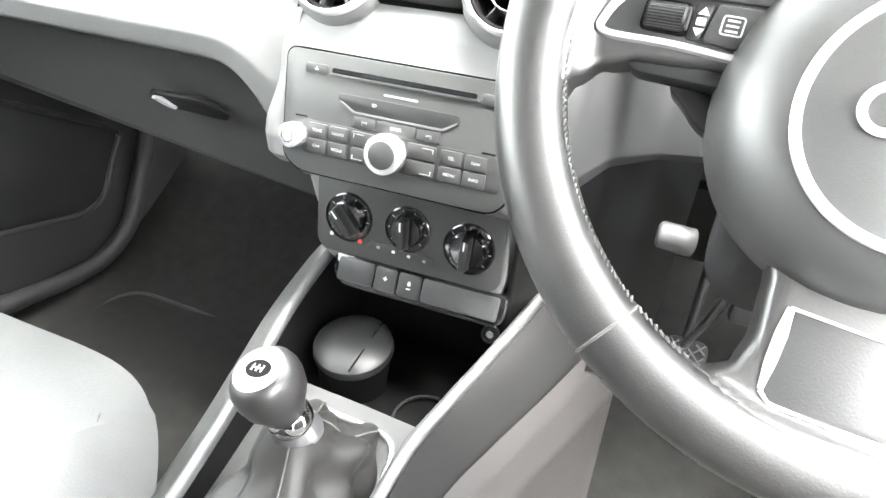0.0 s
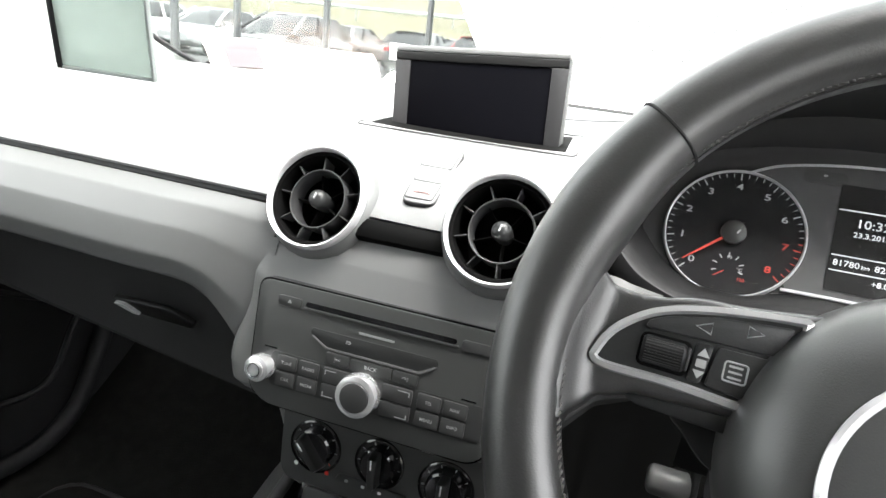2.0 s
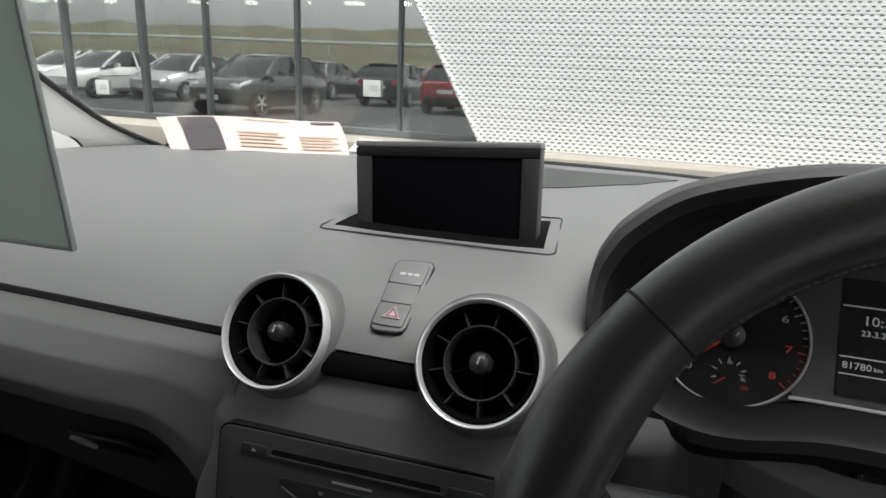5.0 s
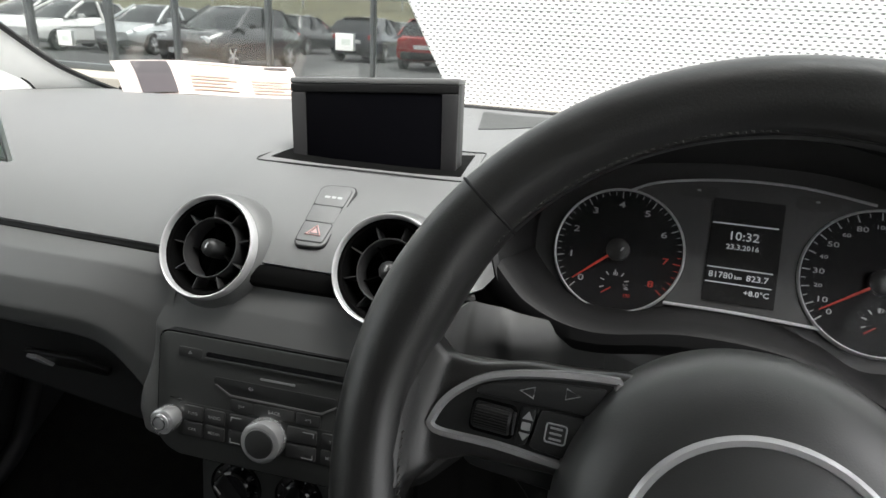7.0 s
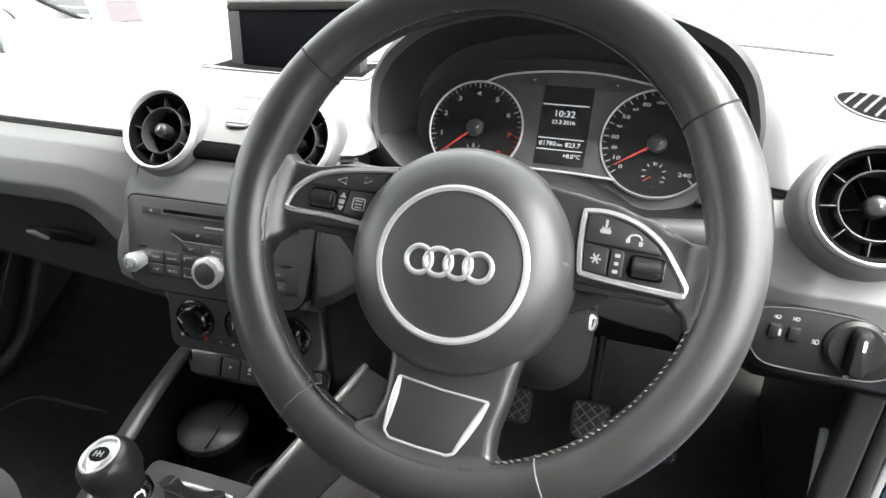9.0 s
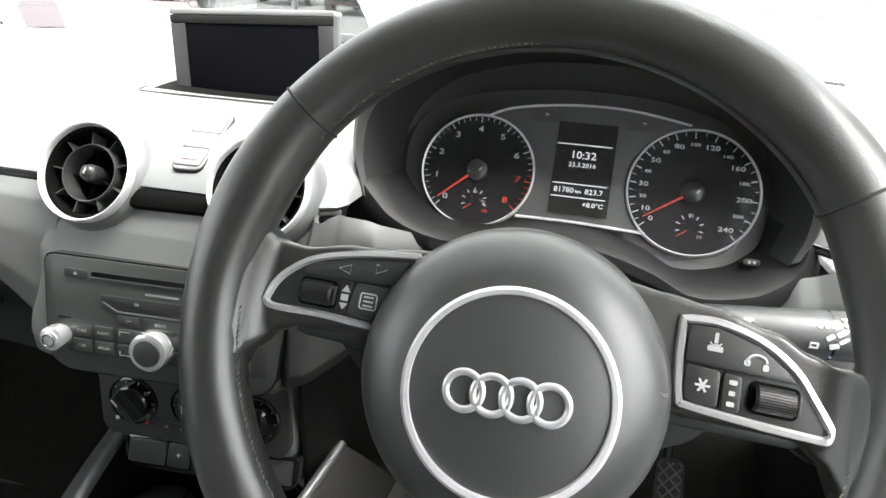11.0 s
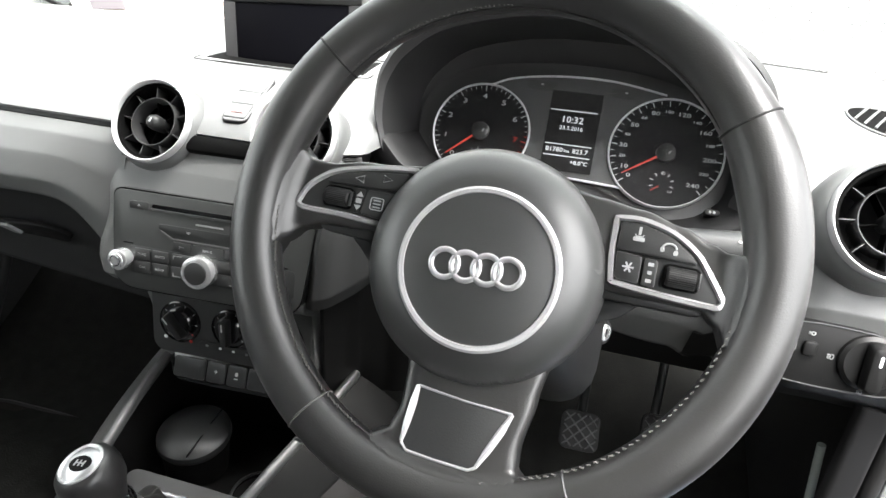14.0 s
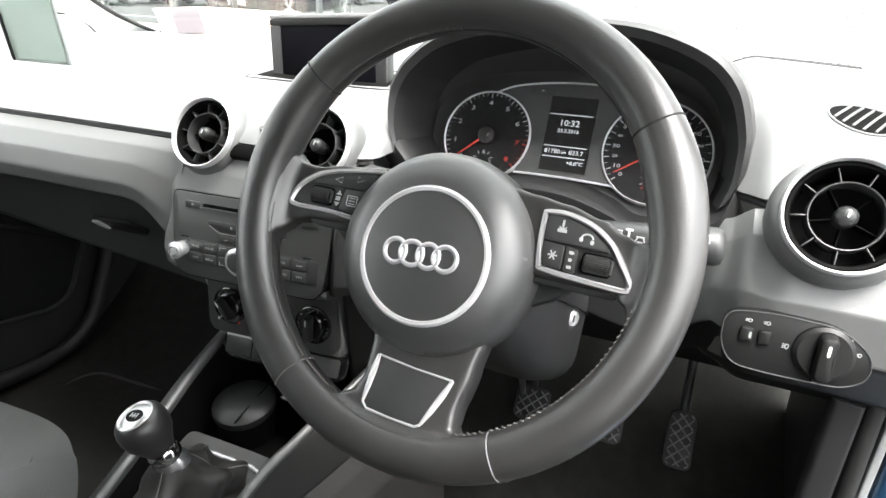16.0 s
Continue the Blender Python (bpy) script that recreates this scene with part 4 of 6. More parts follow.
def rim_ring(a):
    """Section of the rim at angle a; the grips at ten to two are fuller."""
    d = math.degrees(a) % 360
    g = sum(math.exp(-((d - c) / 13) ** 2) for c in (20, 160)) * 0.0020 + sum(math.exp(-((d - c) / 20) ** 2) for c in (215, 325)) * 0.0008
    rr, rn = 0.0168 + g, 0.0168 + g * 0.5
    R = RIM - g * 0.7
    out = []
    for k in range(28):
        b = 2 * math.pi * k / 28
        c, n = math.cos(b), math.sin(b)
        q = R + rr * math.copysign(abs(c) ** 0.92, c)
        out.append(WM @ Vector((q * math.cos(a), q * math.sin(a) - 0.001, RIMZ + rn * math.copysign(abs(n) ** 0.92, n))))
    return out


N = 160
bm = bmesh.new()
vs = [[bm.verts.new(p) for p in rim_ring(2 * math.pi * i / N)] for i in range(N)]
for i in range(N):
    for k in range(28):
        bm.faces.new((vs[i][k], vs[(i + 1) % N][k], vs[(i + 1) % N][(k + 1) % 28], vs[i][(k + 1) % 28]))
rim = part("rim", bm, LEATHER, wheel, "black leather rim")
for d in (142.5, 34.5, 235.5, 299.0):
    a = radians(d)
    mid = WM @ Vector((RIM * math.cos(a), RIM * math.sin(a) - 0.001, RIMZ))
    pts = [mid + (p - mid) * 1.003 for p in rim_ring(a)]
    part("seam", tube(pts, 0.0008, 6, True), FAINT if d > 290 else STITCH if d > 200 else RUBBER, wheel, "stitched leather seam")
# stitches along the inside of the rim, paired and slanting, slightly uneven
st = []
dice = random.Random(7)
for a0, a1 in ((97, 141.5), (143.5, 162), (184, 234.5), (236.5, 247), (290, 298), (300, 351)):
    d = a0
    while d < a1:
        a, b = radians(d), radians(180 - 17)
        q = RIM + 0.0176 * math.cos(b)
        s = box(0.0012, 0.0030, 0.0011, 0.0003)
        s.transform(WM @ Matrix.Rotation(a, 4, "Z") @ at(q, 0, RIMZ + 0.0176 * math.sin(b)) @ Matrix.Rotation(radians(-30 + dice.uniform(-14, 14)), 4, "Z"))
        st.append(s)
        d += (1.2 if d < 250 else 1.75) + dice.uniform(-0.12, 0.12)
tagged(part("stitching", merged(*st), STITCH, wheel, "grey cross stitching"), kind="stuff")
part("rim_groove", tube([WM @ Vector(((RIM - 0.0167) * math.cos(a), (RIM - 0.0167) * math.sin(a) - 0.001, RIMZ + 0.0030)) for a in [2 * math.pi * k / 160 for k in range(160)]], 0.0007, 6, True), RUBBER, wheel, "sewn joint")


def lift(w, k):
    """How far a spoke's face stands out, w metres from the middle."""
    return k * min(1.25, max(0.0, (w - 0.075) / 0.065))


def spoke_body(upper, lower, w0, w1, turn, k, start):
    """A leather spoke that swells into the rim: its two edges are given along its length."""
    h = 0.0245 - 0.0065 - k
    rings = []
    n = 44
    for i in range(n + 1):
        w = w0 + (w1 - w0) * i / n
        a, b = catmull(upper, w)[0], catmull(lower, w)[0]
        back = -0.013 + 0.022 * min(1.0, max(0.0, (w - 0.12) / 0.035))
        ring = []
        for j in range(25):
            u = -1 + 2 * j / 24
            y = b + (a - b) * (0.5 + 0.5 * math.copysign(1 - (1 - abs(u)) ** 1.7, u))
            p = turn @ Vector((w, y, 0))
            r = math.hypot(p.x, p.y + 0.001)
            e = min(1.0, max(0.0, (r - start) / (0.1498 - start)))
            z = 0.0065 + lift(w, k) + h * e * e
            z = back + (z - back) * (1 - abs(u) ** 9) ** 0.35
            ring.append(WM @ Vector((p.x, p.y, z)))
        for u in (0.5, -0.5):
            p = turn @ Vector((w, (a + b) / 2 + (a - b) / 2 * u, 0))
            ring.append(WM @ Vector((p.x, p.y, back - 0.003)))
        rings.append(ring)
    return loft(rings)


flip = Matrix.Diagonal((-1, 1, 1, 1))
down = Matrix(((0, 1, 0, 0), (-1, 0, 0, 0), (0, 0, 1, 0), (0, 0, 0, 1)))
part("spoke", spoke_body(((0.045, 0.0385), (0.095, 0.0338), (0.125, 0.0285), (0.1365, 0.0290), (0.1440, 0.0350), (0.1500, 0.0500), (0.156, 0.068)), ((0.045, -0.0150), (0.080, -0.0135), (0.1175, -0.0150), (0.1330, -0.0200), (0.1420, -0.0300), (0.1490, -0.0480), (0.156, -0.070)), 0.045, 0.156, flip, 0.005, 0.136), LEATHER, wheel, "", sharp=60)
part("spoke", spoke_body(((0.045, 0.0400), (0.0633, 0.0378), (0.0869, 0.0345), (0.1137, 0.0280), (0.130, 0.0205), (0.1400, 0.0165), (0.1475, 0.0165), (0.1520, 0.0250), (0.1550, 0.0420), (0.158, 0.062)), ((0.045, -0.0200), (0.081, -0.0205), (0.110, -0.0200), (0.130, -0.0205), (0.1390, -0.0270), (0.1460, -0.0420), (0.152, -0.060), (0.158, -0.080)), 0.045, 0.158, Matrix.Identity(4), 0.005, 0.134), LEATHER, wheel, "", sharp=60)
part("spoke", spoke_body(((0.070, 0.052), (0.098, 0.0485), (0.128, 0.0445), (0.139, 0.0455), (0.1460, 0.0530), (0.1510, 0.070), (0.157, 0.095)), ((0.070, -0.046), (0.0987, -0.0375), (0.120, -0.0365), (0.134, -0.0400), (0.1420, -0.0520), (0.1490, -0.0720), (0.157, -0.098)), 0.070, 0.157, down, 0.011, 0.1445), LEATHER, wheel, "", sharp=60)
# glossy blades under the switch fields
part("spoke_blade", prism(soften([(-0.060, -0.010), (-0.085, -0.0105), (-0.126, -0.0120), (-0.120, -0.0190), (-0.080, -0.0200), (-0.060, -0.0200)], 0.005), -0.012, 0.004, 0.002), SATIN, wheel, "satin black blade", WM)
part("spoke_blade", prism(soften([(0.065, -0.014), (0.134, -0.0180), (0.131, -0.0245), (0.065, -0.0245)], 0.005), -0.012, 0.004, 0.002), SATIN, wheel, "satin black blade", WM)

for sg in (-1, 1):
    part("hub_skirt", prism(soften([(sg * x, y) for x, y in ((0.060, -0.008), (0.100, -0.010), (0.1040, -0.0195), (0.0955, -0.0255), (0.0870, -0.0345), (0.078, -0.0385), (0.060, -0.050))], 0.005), -0.030, -0.010, 0.003), SATIN, wheel, "dark skirt behind the spoke", WM)


def face(x, y, z):
    """A place on the gently rising switch fields."""
    return WM @ Vector((x, y, z + lift(abs(x), 0.005)))


def risen(bm):
    """Lifts a flat piece with the spoke under it, in wheel coordinates."""
    for v in bm.verts:
        v.co.z += lift(abs(v.co.x), 0.005)
    return bm


def spoke_inset(o):
    """Silver-edged switch field on an upper spoke."""
    o = smooth2(o + o[:1], 5)[:-1]
    f = part("switch_field", risen(prism(o, 0.002, 0.0072, 0.0006)), SATIN, wheel, "black switch field", WM)
    cx, cy = sum(p[0] for p in o) / len(o), sum(p[1] for p in o) / len(o)
    out, top, mid, inn = [], [], [], []
    n = len(o)
    for i, (x, y) in enumerate(o):
        t = Vector((o[(i + 1) % n][0] - o[i - 1][0], o[(i + 1) % n][1] - o[i - 1][1], 0)).normalized()
        q = Vector((t.y, -t.x, 0))
        if q.dot(Vector((x - cx, y - cy, 0))) < 0:
            q = -q
        for ring, d, z in ((out, 0.0028, 0.0050), (top, 0.0018, 0.0092), (mid, -0.0006, 0.0098), (inn, -0.0020, 0.0064)):
            ring.append(face(x + q.x * d, y + q.y * d, z))
    bm = loft([list(q) for q in zip(out + out[:1], top + top[:1], mid + mid[:1], inn + inn[:1])], closed=False)
    part("field_trim", bm, EMBLEMM, f, "silver edging")
    return f


spoke_inset([(-0.1385, -0.0036), (-0.1345, 0.0065), (-0.1270, 0.0150), (-0.1145, 0.0228), (-0.0930, 0.0285), (-0.0640, 0.0322), (-0.0605, 0.0305), (-0.0650, 0.0170), (-0.0745, -0.0050), (-0.0785, -0.0072), (-0.1060, -0.0058), (-0.1330, -0.0062)])
spoke_inset([(0.0735, 0.0262), (0.0890, 0.0268), (0.1080, 0.0216), (0.1225, 0.0118), (0.1325, -0.0010), (0.1382, -0.0090), (0.1402, -0.0128), (0.1388, -0.0152), (0.1350, -0.0162), (0.1063, -0.0152), (0.0800, -0.0132), (0.0765, -0.0110), (0.0740, 0.0080)])


def wkey(pts, mat=KEYM, h=0.0095):
    return part("switch", risen(prism(soften(pts, 0.002), 0.006, h, 0.0006)), mat, wheel, "", WM)


wkey([(-0.1200, 0.0168), (-0.1140, 0.0205), (-0.0930, 0.0258), (-0.0645, 0.0290), (-0.0690, 0.0160), (-0.1200, 0.0142)])
wkey([(-0.0905, 0.0138), (-0.0695, 0.0142), (-0.0775, -0.0045), (-0.0930, -0.0030)])
wkey([(-0.0990, 0.0138), (-0.0922, 0.0138), (-0.0945, -0.0030), (-0.1000, -0.0034)], SATIN, 0.0085)
wkey([(0.0765, 0.0240), (0.0885, 0.0245), (0.1065, 0.0195), (0.1195, 0.0105), (0.1235, 0.0058), (0.0765, 0.0072)])
wkey([(0.0768, 0.0058), (0.0920, 0.0050), (0.0925, -0.0118), (0.0785, -0.0108)])
wkey([(0.0935, 0.0048), (0.1015, 0.0044), (0.1020, -0.0122), (0.0940, -0.0120)])
for cx, cy in ((-0.1110, 0.0052), (0.1160, -0.0035)):
    m = WM @ at(cx, cy, 0.0068 + lift(abs(cx), 0.005))
    part("roller_well", prism(rounded(0.0215, 0.0150, 0.003, 3), -0.002, 0.0012, 0.0005), THROAT, wheel, "", m)
    part("thumb_roller", lathe([(0.0052, -0.0090), (0.0062, -0.0078), (0.0062, 0.0078), (0.0052, 0.0090)], 28), SWITCHM, wheel, "ribbed thumb roller", m @ Matrix.Rotation(radians(90), 4, "Y"))
    part("roller_end", box(0.0014, 0.0100, 0.0056, 0.0006, m @ at(0.0098, 0, 0.0012)), KEYM, wheel)
    tagged(part("roller_ribs", merged(*[box(0.0150, 0.0005, 0.0004, 0, Matrix.Rotation(radians(12 * k - 70), 4, "X") @ at(0, 0, 0.0062)) for k in range(12)]), KEYM, wheel, "", m), kind="stuff")


def mark(pts, mat=PRINTM, z=0.0096):
    part("symbol", risen(prism(pts, z, z + 0.0003)), mat, wheel, "", WM)


def stroke(path, r=0.00042, closed=False, z=0.0097):
    part("symbol", tube([face(x, y, z) for x, y in path], r, 5, closed), PRINTM, wheel)


# hollow arrows, centre arrows and list sign on one side
stroke([(-0.1010, 0.0200), (-0.0948, 0.0228), (-0.0948, 0.0178)], 0.0005, True)
stroke([(-0.0752, 0.0232), (-0.0812, 0.0254), (-0.0812, 0.0206)], 0.0005, True)
mark([(-0.0955, 0.0118), (-0.0980, 0.0082), (-0.0930, 0.0082)], z=0.0086)
mark([(-0.0960, -0.0012), (-0.0985, 0.0022), (-0.0935, 0.0022)], z=0.0086)
mark(rounded(0.0040, 0.0034, 0.0004, 2, -0.0958, 0.0052), z=0.0086)
stroke(rounded(0.0088, 0.0080, 0.001, 2, -0.0825, 0.0052), 0.00045, True)
for k in range(3):
    mark(rounded(0.0054, 0.0009, 0.0002, 2, -0.0825, 0.0075 - 0.0023 * k))
# voice, telephone, star and volume signs on the other
mark(rounded(0.0016, 0.0050, 0.0003, 2, 0.0880, 0.0200))
mark(rounded(0.0068, 0.0026, 0.0006, 2, 0.0880, 0.0150))
stroke([(0.0855, 0.0178), (0.0862, 0.0168), (0.0898, 0.0168), (0.0905, 0.0178)])
stroke([(0.1062 + 0.0040 * math.cos(a / 10 * 3.6), 0.0125 + 0.0030 * math.sin(a / 10 * 3.6)) for a in range(11)], 0.0007)
mark(rounded(0.0026, 0.0030, 0.0008, 2, 0.1022, 0.0115))
mark(rounded(0.0026, 0.0030, 0.0008, 2, 0.1100, 0.0105))
for k in range(3):
    part("symbol", prism(rounded(0.0068, 0.0011, 0.0003, 2), 0.0, 0.0003), PRINTM, wheel, "", Matrix.Translation(face(0.0850, -0.0028, 0.0096) - WM.translation) @ WM @ Matrix.Rotation(radians(60 * k), 4, "Z"))
for k in range(3):
    mark(rounded(0.0034 - 0.0008 * (k % 2), 0.0022, 0.0005, 2, 0.0978, 0.0012 - 0.0050 * k))

# lower inset in its trapezium of bright trim
def low(x, y, z):
    return WM @ Vector((x, y, z + lift(-y, 0.011)))


quad = [(-0.0255, -0.1042), (0.0355, -0.1068), (0.0205, -0.1425), (0.0165, -0.1445), (-0.0235, -0.1435), (-0.0275, -0.1405)]
bm = prism(soften(quad, 0.003, 3), 0.0, 0.0066, 0.0006)
for v in bm.verts:
    v.co.z += lift(-v.co.y, 0.011)
part("lower_inset", bm, KEYM, wheel, "matt black inset", WM)
for run, rads, mat in (([(-0.0262, -0.1040), (-0.0268, -0.115), (-0.0276, -0.128), (-0.0283, -0.1395)], (0.0015, 0.0026, 0.0024, 0.0012), RINGM), ([(0.0360, -0.1066), (0.0318, -0.118), (0.0262, -0.131), (0.0212, -0.1422)], (0.0015, 0.0026, 0.0024, 0.0012), RINGM), ([(-0.0262, -0.1040), (0.005, -0.1062), (0.0360, -0.1066)], (0.0009, 0.0007, 0.0009), TRIMSILVER), ([(-0.0283, -0.1400), (-0.0238, -0.1442), (-0.004, -0.1450), (0.0168, -0.1450), (0.0212, -0.1425)], (0.0010, 0.0010, 0.0008, 0.0010, 0.0010), TRIMSILVER)):
    part("inset_edge", tube([low(x, y, 0.0068) for x, y in run], 0.002, 8, rr=list(rads)), mat, wheel, "silver edge")

# airbag cover with its ring and emblem
AM = WM @ at(-0.0035, -0.0205)
cover = part("airbag_cover", lathe([(0.060, -0.034), (0.0765, -0.030), (0.0795, -0.018), (0.0790, -0.004), (0.0770, 0.008), (0.0725, 0.0175), (0.0650, 0.0250), (0.0570, 0.0292), (0.0530, 0.0306), (0.0465, 0.0318), (0.035, 0.0338), (0.018, 0.0350), (0, 0.0354)], 72), AIRBAG, wheel, "grained black airbag cover", AM)
part("cover_ring", lathe([(0.0464, 0.0312), (0.0470, 0.0334), (0.0492, 0.0337), (0.0508, 0.0324), (0.0512, 0.0300)], 72), RINGM, cover, "satin silver ring", WM @ at(-0.0012, -0.0237))
for i in range(4):
    part("emblem_ring", ringtube(0.0086, 0.0018, 40, 10, 0.8), EMBLEMM, cover, "bright ring", WM @ at(-0.0210 + i * 0.0131, -0.0244 + i * 0.0005, 0.0362) @ Matrix.Rotation(radians(4 if i % 2 else -4), 4, "Y"))
part("airbag_mark", prism(rounded(0.0150, 0.0022, 0.0008, 2), 0.0, 0.0003), FAINT, cover, "faint embossed horn mark", WM @ at(0.0645, -0.010, 0.0205) @ Matrix.Rotation(radians(42), 4, "Y"))
for i, ch in enumerate("AIRBAG"):
    a = radians(283 + i * 5.2)
    part("embossed_letter", letters(ch, 0.0062, WM @ at(-0.0035 + 0.0735 * math.cos(a), -0.0205 + 0.0735 * math.sin(a), 0.0168) @ Matrix.Rotation(a + math.pi / 2, 4, "Z") @ Matrix.Rotation(radians(48), 4, "X"), 1.1, 0.0001), FAINT, cover)

# ---- steering column and stalks ----
column = thing("steering_column", "black plastic steering column shroud behind the wheel", "steering column", (0.33, 0.25, 0.8))


def col_ring(d, w, h, cy):
    return [WM @ Vector((x, y, -d)) for x, y in rounded(w, h, min(w, h) * 0.28, 5, max(0.0, w - 0.122) * 0.5, cy)]


part("shroud", loft([col_ring(0.035, 0.105, 0.080, -0.030), col_ring(0.05, 0.122, 0.090, -0.040), col_ring(0.095, 0.136, 0.106, -0.052), col_ring(0.13, 0.143, 0.116, -0.057), col_ring(0.19, 0.145, 0.120, -0.060), col_ring(0.26, 0.13, 0.10, -0.05)]), DARK, column, "")
part("shroud_seam", tube([WM @ Vector((x * 1.003, -0.030 - 0.1 * (d - 0.05), -d)) for x, d in ((0.0612, 0.05), (0.0752, 0.095), (0.0825, 0.13), (0.0845, 0.19))], 0.0012, 6), GLOSS, column, "parting line")
IM = WM @ at(0.0790, -0.0490, -0.134) @ Matrix.Rotation(radians(52), 4, "Y") @ Matrix.Scale(0.78, 4)
part("ignition_lock", lathe([(0.0150, -0.006), (0.0150, 0.002), (0.0135, 0.005), (0.0100, 0.0062), (0.0095, 0.0040), (0.0, 0.0040)], 28), SATIN, column, "", IM)
part("lock_face", lathe([(0.0096, 0.0040), (0.0090, 0.0074), (0.0076, 0.0082), (0.0, 0.0084)], 24), SILVER, column, "bright lock face", IM)
part("key_slot", prism(rounded(0.0022, 0.0090, 0.0008, 3), 0.0080, 0.0088), GLOSS, column, "key slot", IM)
part("lock_tag", prism(rounded(0.0060, 0.0040, 0.001, 3), 0.0, 0.0020), SILVER, column, "", IM @ at(-0.010, -0.018, 0.002))


def stalk(base, a, b, r0, r1, label):
    """A stalk whose thick grip runs from a to b, on a thinner stem from base."""
    s = thing("column_stalk", label, "stalk", base)
    a, b = Vector(a), Vector(b)
    d = (b - a).normalized()
    n = 10
    path = [a + d * 0.0005, a + d * 0.004] + [a.lerp(b, 0.08 + 0.92 * k / n) for k in range(n + 1)] + [b + d * 0.004, b + d * 0.0065]
    rads = [r0 * 0.62, r0 * 0.90] + [r0 + (r1 - r0) * k / n for k in range(n + 1)] + [r1 * 0.90, r1 * 0.6]
    part("grip", tube(path, r0, 20, rr=rads), KEYM, s, "", sharp=60)
    part("stem", tube([base, a.lerp(Vector(base), 0.4), a + d * 0.004], r0 * 0.6, 12), DARK, s)
    part("ring_groove", tube([b - d * 0.018, b - d * 0.0165], r1, 20, rr=[r1 * 0.985, r1 * 0.985]), GLOSS, s)
    return s


def stalk_mark(s, c, r, x, phi, w, h, spin=0.0):
    """A printed sign on the curved face of a stalk, phi degrees up from its front."""
    p = radians(phi)
    n = Vector((0, -math.cos(p), math.sin(p)))
    u, v = Vector((1, 0, 0)), Vector((0, math.sin(p), math.cos(p)))
    o = Vector((x, c[0], c[1])) + n * r
    m = Matrix(((u.x, v.x, n.x, o.x), (u.y, v.y, n.y, o.y), (u.z, v.z, n.z, o.z), (0, 0, 0, 1))) @ Matrix.Rotation(radians(spin), 4, "Z")
    part("symbol", prism(rounded(w, h, min(w, h) * 0.25, 2), -0.0004, 0.0004), PRINTM, s, "", m)


rs = stalk((0.38, 0.160, 0.882), (0.412, 0.152, 0.888), (0.503, 0.150, 0.896), 0.0135, 0.0150, "black wiper stalk with white symbols beside the steering wheel")
for x, phi, w, h, spin in ((0.4315, 48, 0.0050, 0.0012, 0), (0.4315, 40, 0.0050, 0.0012, 0), (0.4315, 32, 0.0050, 0.0012, 0), (0.4390, 38, 0.0018, 0.0068, 0), (0.4390, 53, 0.0056, 0.0018, 0), (0.4480, 30, 0.0062, 0.0010, 0), (0.4480, 14, 0.0042, 0.0010, 0), (0.4452, 22, 0.0010, 0.0045, -25), (0.4508, 22, 0.0010, 0.0045, 25), (0.4765, 46, 0.0026, 0.0016, 0), (0.4802, 46, 0.0026, 0.0016, 0), (0.4840, 46, 0.0026, 0.0016, 0), (0.4906, 66, 0.0050, 0.0020, 15), (0.4935, 50, 0.0085, 0.0016, 8), (0.4950, 40, 0.0085, 0.0018, 8), (0.4880, 33, 0.0060, 0.0026, 35), (0.4950, 27, 0.0060, 0.0022, 35), (0.4820, 23, 0.0048, 0.0026, 35), (0.4895, 17, 0.0055, 0.0022, 35), (0.4745, 8, 0.0044, 0.0009, 0), (0.4745, -3, 0.0044, 0.0009, 0), (0.4725, 2, 0.0009, 0.0034, 0), (0.4765, 2, 0.0009, 0.0034, 0), (0.4850, 3, 0.0052, 0.0030, 20)):
    stalk_mark(rs, (0.1505, 0.8880 + (x - 0.412) * 0.088), 0.0137 + (x - 0.412) * 0.0165, x, phi, w, h, spin)
ls = stalk((0.252, 0.168, 0.884), (0.219, 0.160, 0.885), (0.124, 0.158, 0.878), 0.0125, 0.0150, "black indicator stalk with white lamp symbols beside the steering wheel")
for x, phi, w, h, spin in ((0.1995, 62, 0.0016, 0.0050, 0), (0.2020, 62, 0.0030, 0.0046, 0), (0.1965, 68, 0.0030, 0.0010, 0), (0.1965, 60, 0.0030, 0.0010, 0), (0.1965, 53, 0.0030, 0.0010, 0), (0.2075, 60, 0.0012, 0.0045, 20), (0.2075, 70, 0.0040, 0.0014, 20), (0.2020, 38, 0.0030, 0.0046, 0), (0.1975, 36, 0.0030, 0.0010, 0), (0.1975, 44, 0.0030, 0.0010, 0), (0.2085, 38, 0.0022, 0.0046, 10)):
    stalk_mark(ls, (0.1595, 0.8845 - (0.219 - x) * 0.074), 0.0128 + (0.219 - x) * 0.026, x, phi, w, h, spin)

# ---- light switch ----
TM = axes((0.580, 0.170, 0.810), -3, 12)
lights = thing("light_switch", "black light switch panel with a rotary knob beside the steering wheel", "switch panel", TM.translation)
sp = soften([(-0.056, 0.0230), (-0.020, 0.0280), (0.028, 0.0265), (0.052, 0.010), (0.054, -0.010), (0.038, -0.0215), (-0.012, -0.0235), (-0.044, -0.0225), (-0.056, -0.005)], 0.012, 5)
part("face", prism(sp, -0.012, 0.0020, 0.0010), SWITCHM, lights, "", TM)
part("rim_line", tube([TM @ Vector((x, y, 0.0022)) for x, y in sp], 0.0007, 6, True), KEYM, lights)
part("dial", lathe([(0.0225, 0.001), (0.0220, 0.005), (0.0190, 0.0075), (0, 0.0075)], 40), SWITCHM, lights, "black rotary knob", TM @ at(0.0195, 0.004))
part("dial_grip", prism(rounded(0.0135, 0.0400, 0.005, 4), 0.006, 0.020, 0.003, 2, 0.9), SWITCHM, lights, "", TM @ at(0.0195, 0.003))
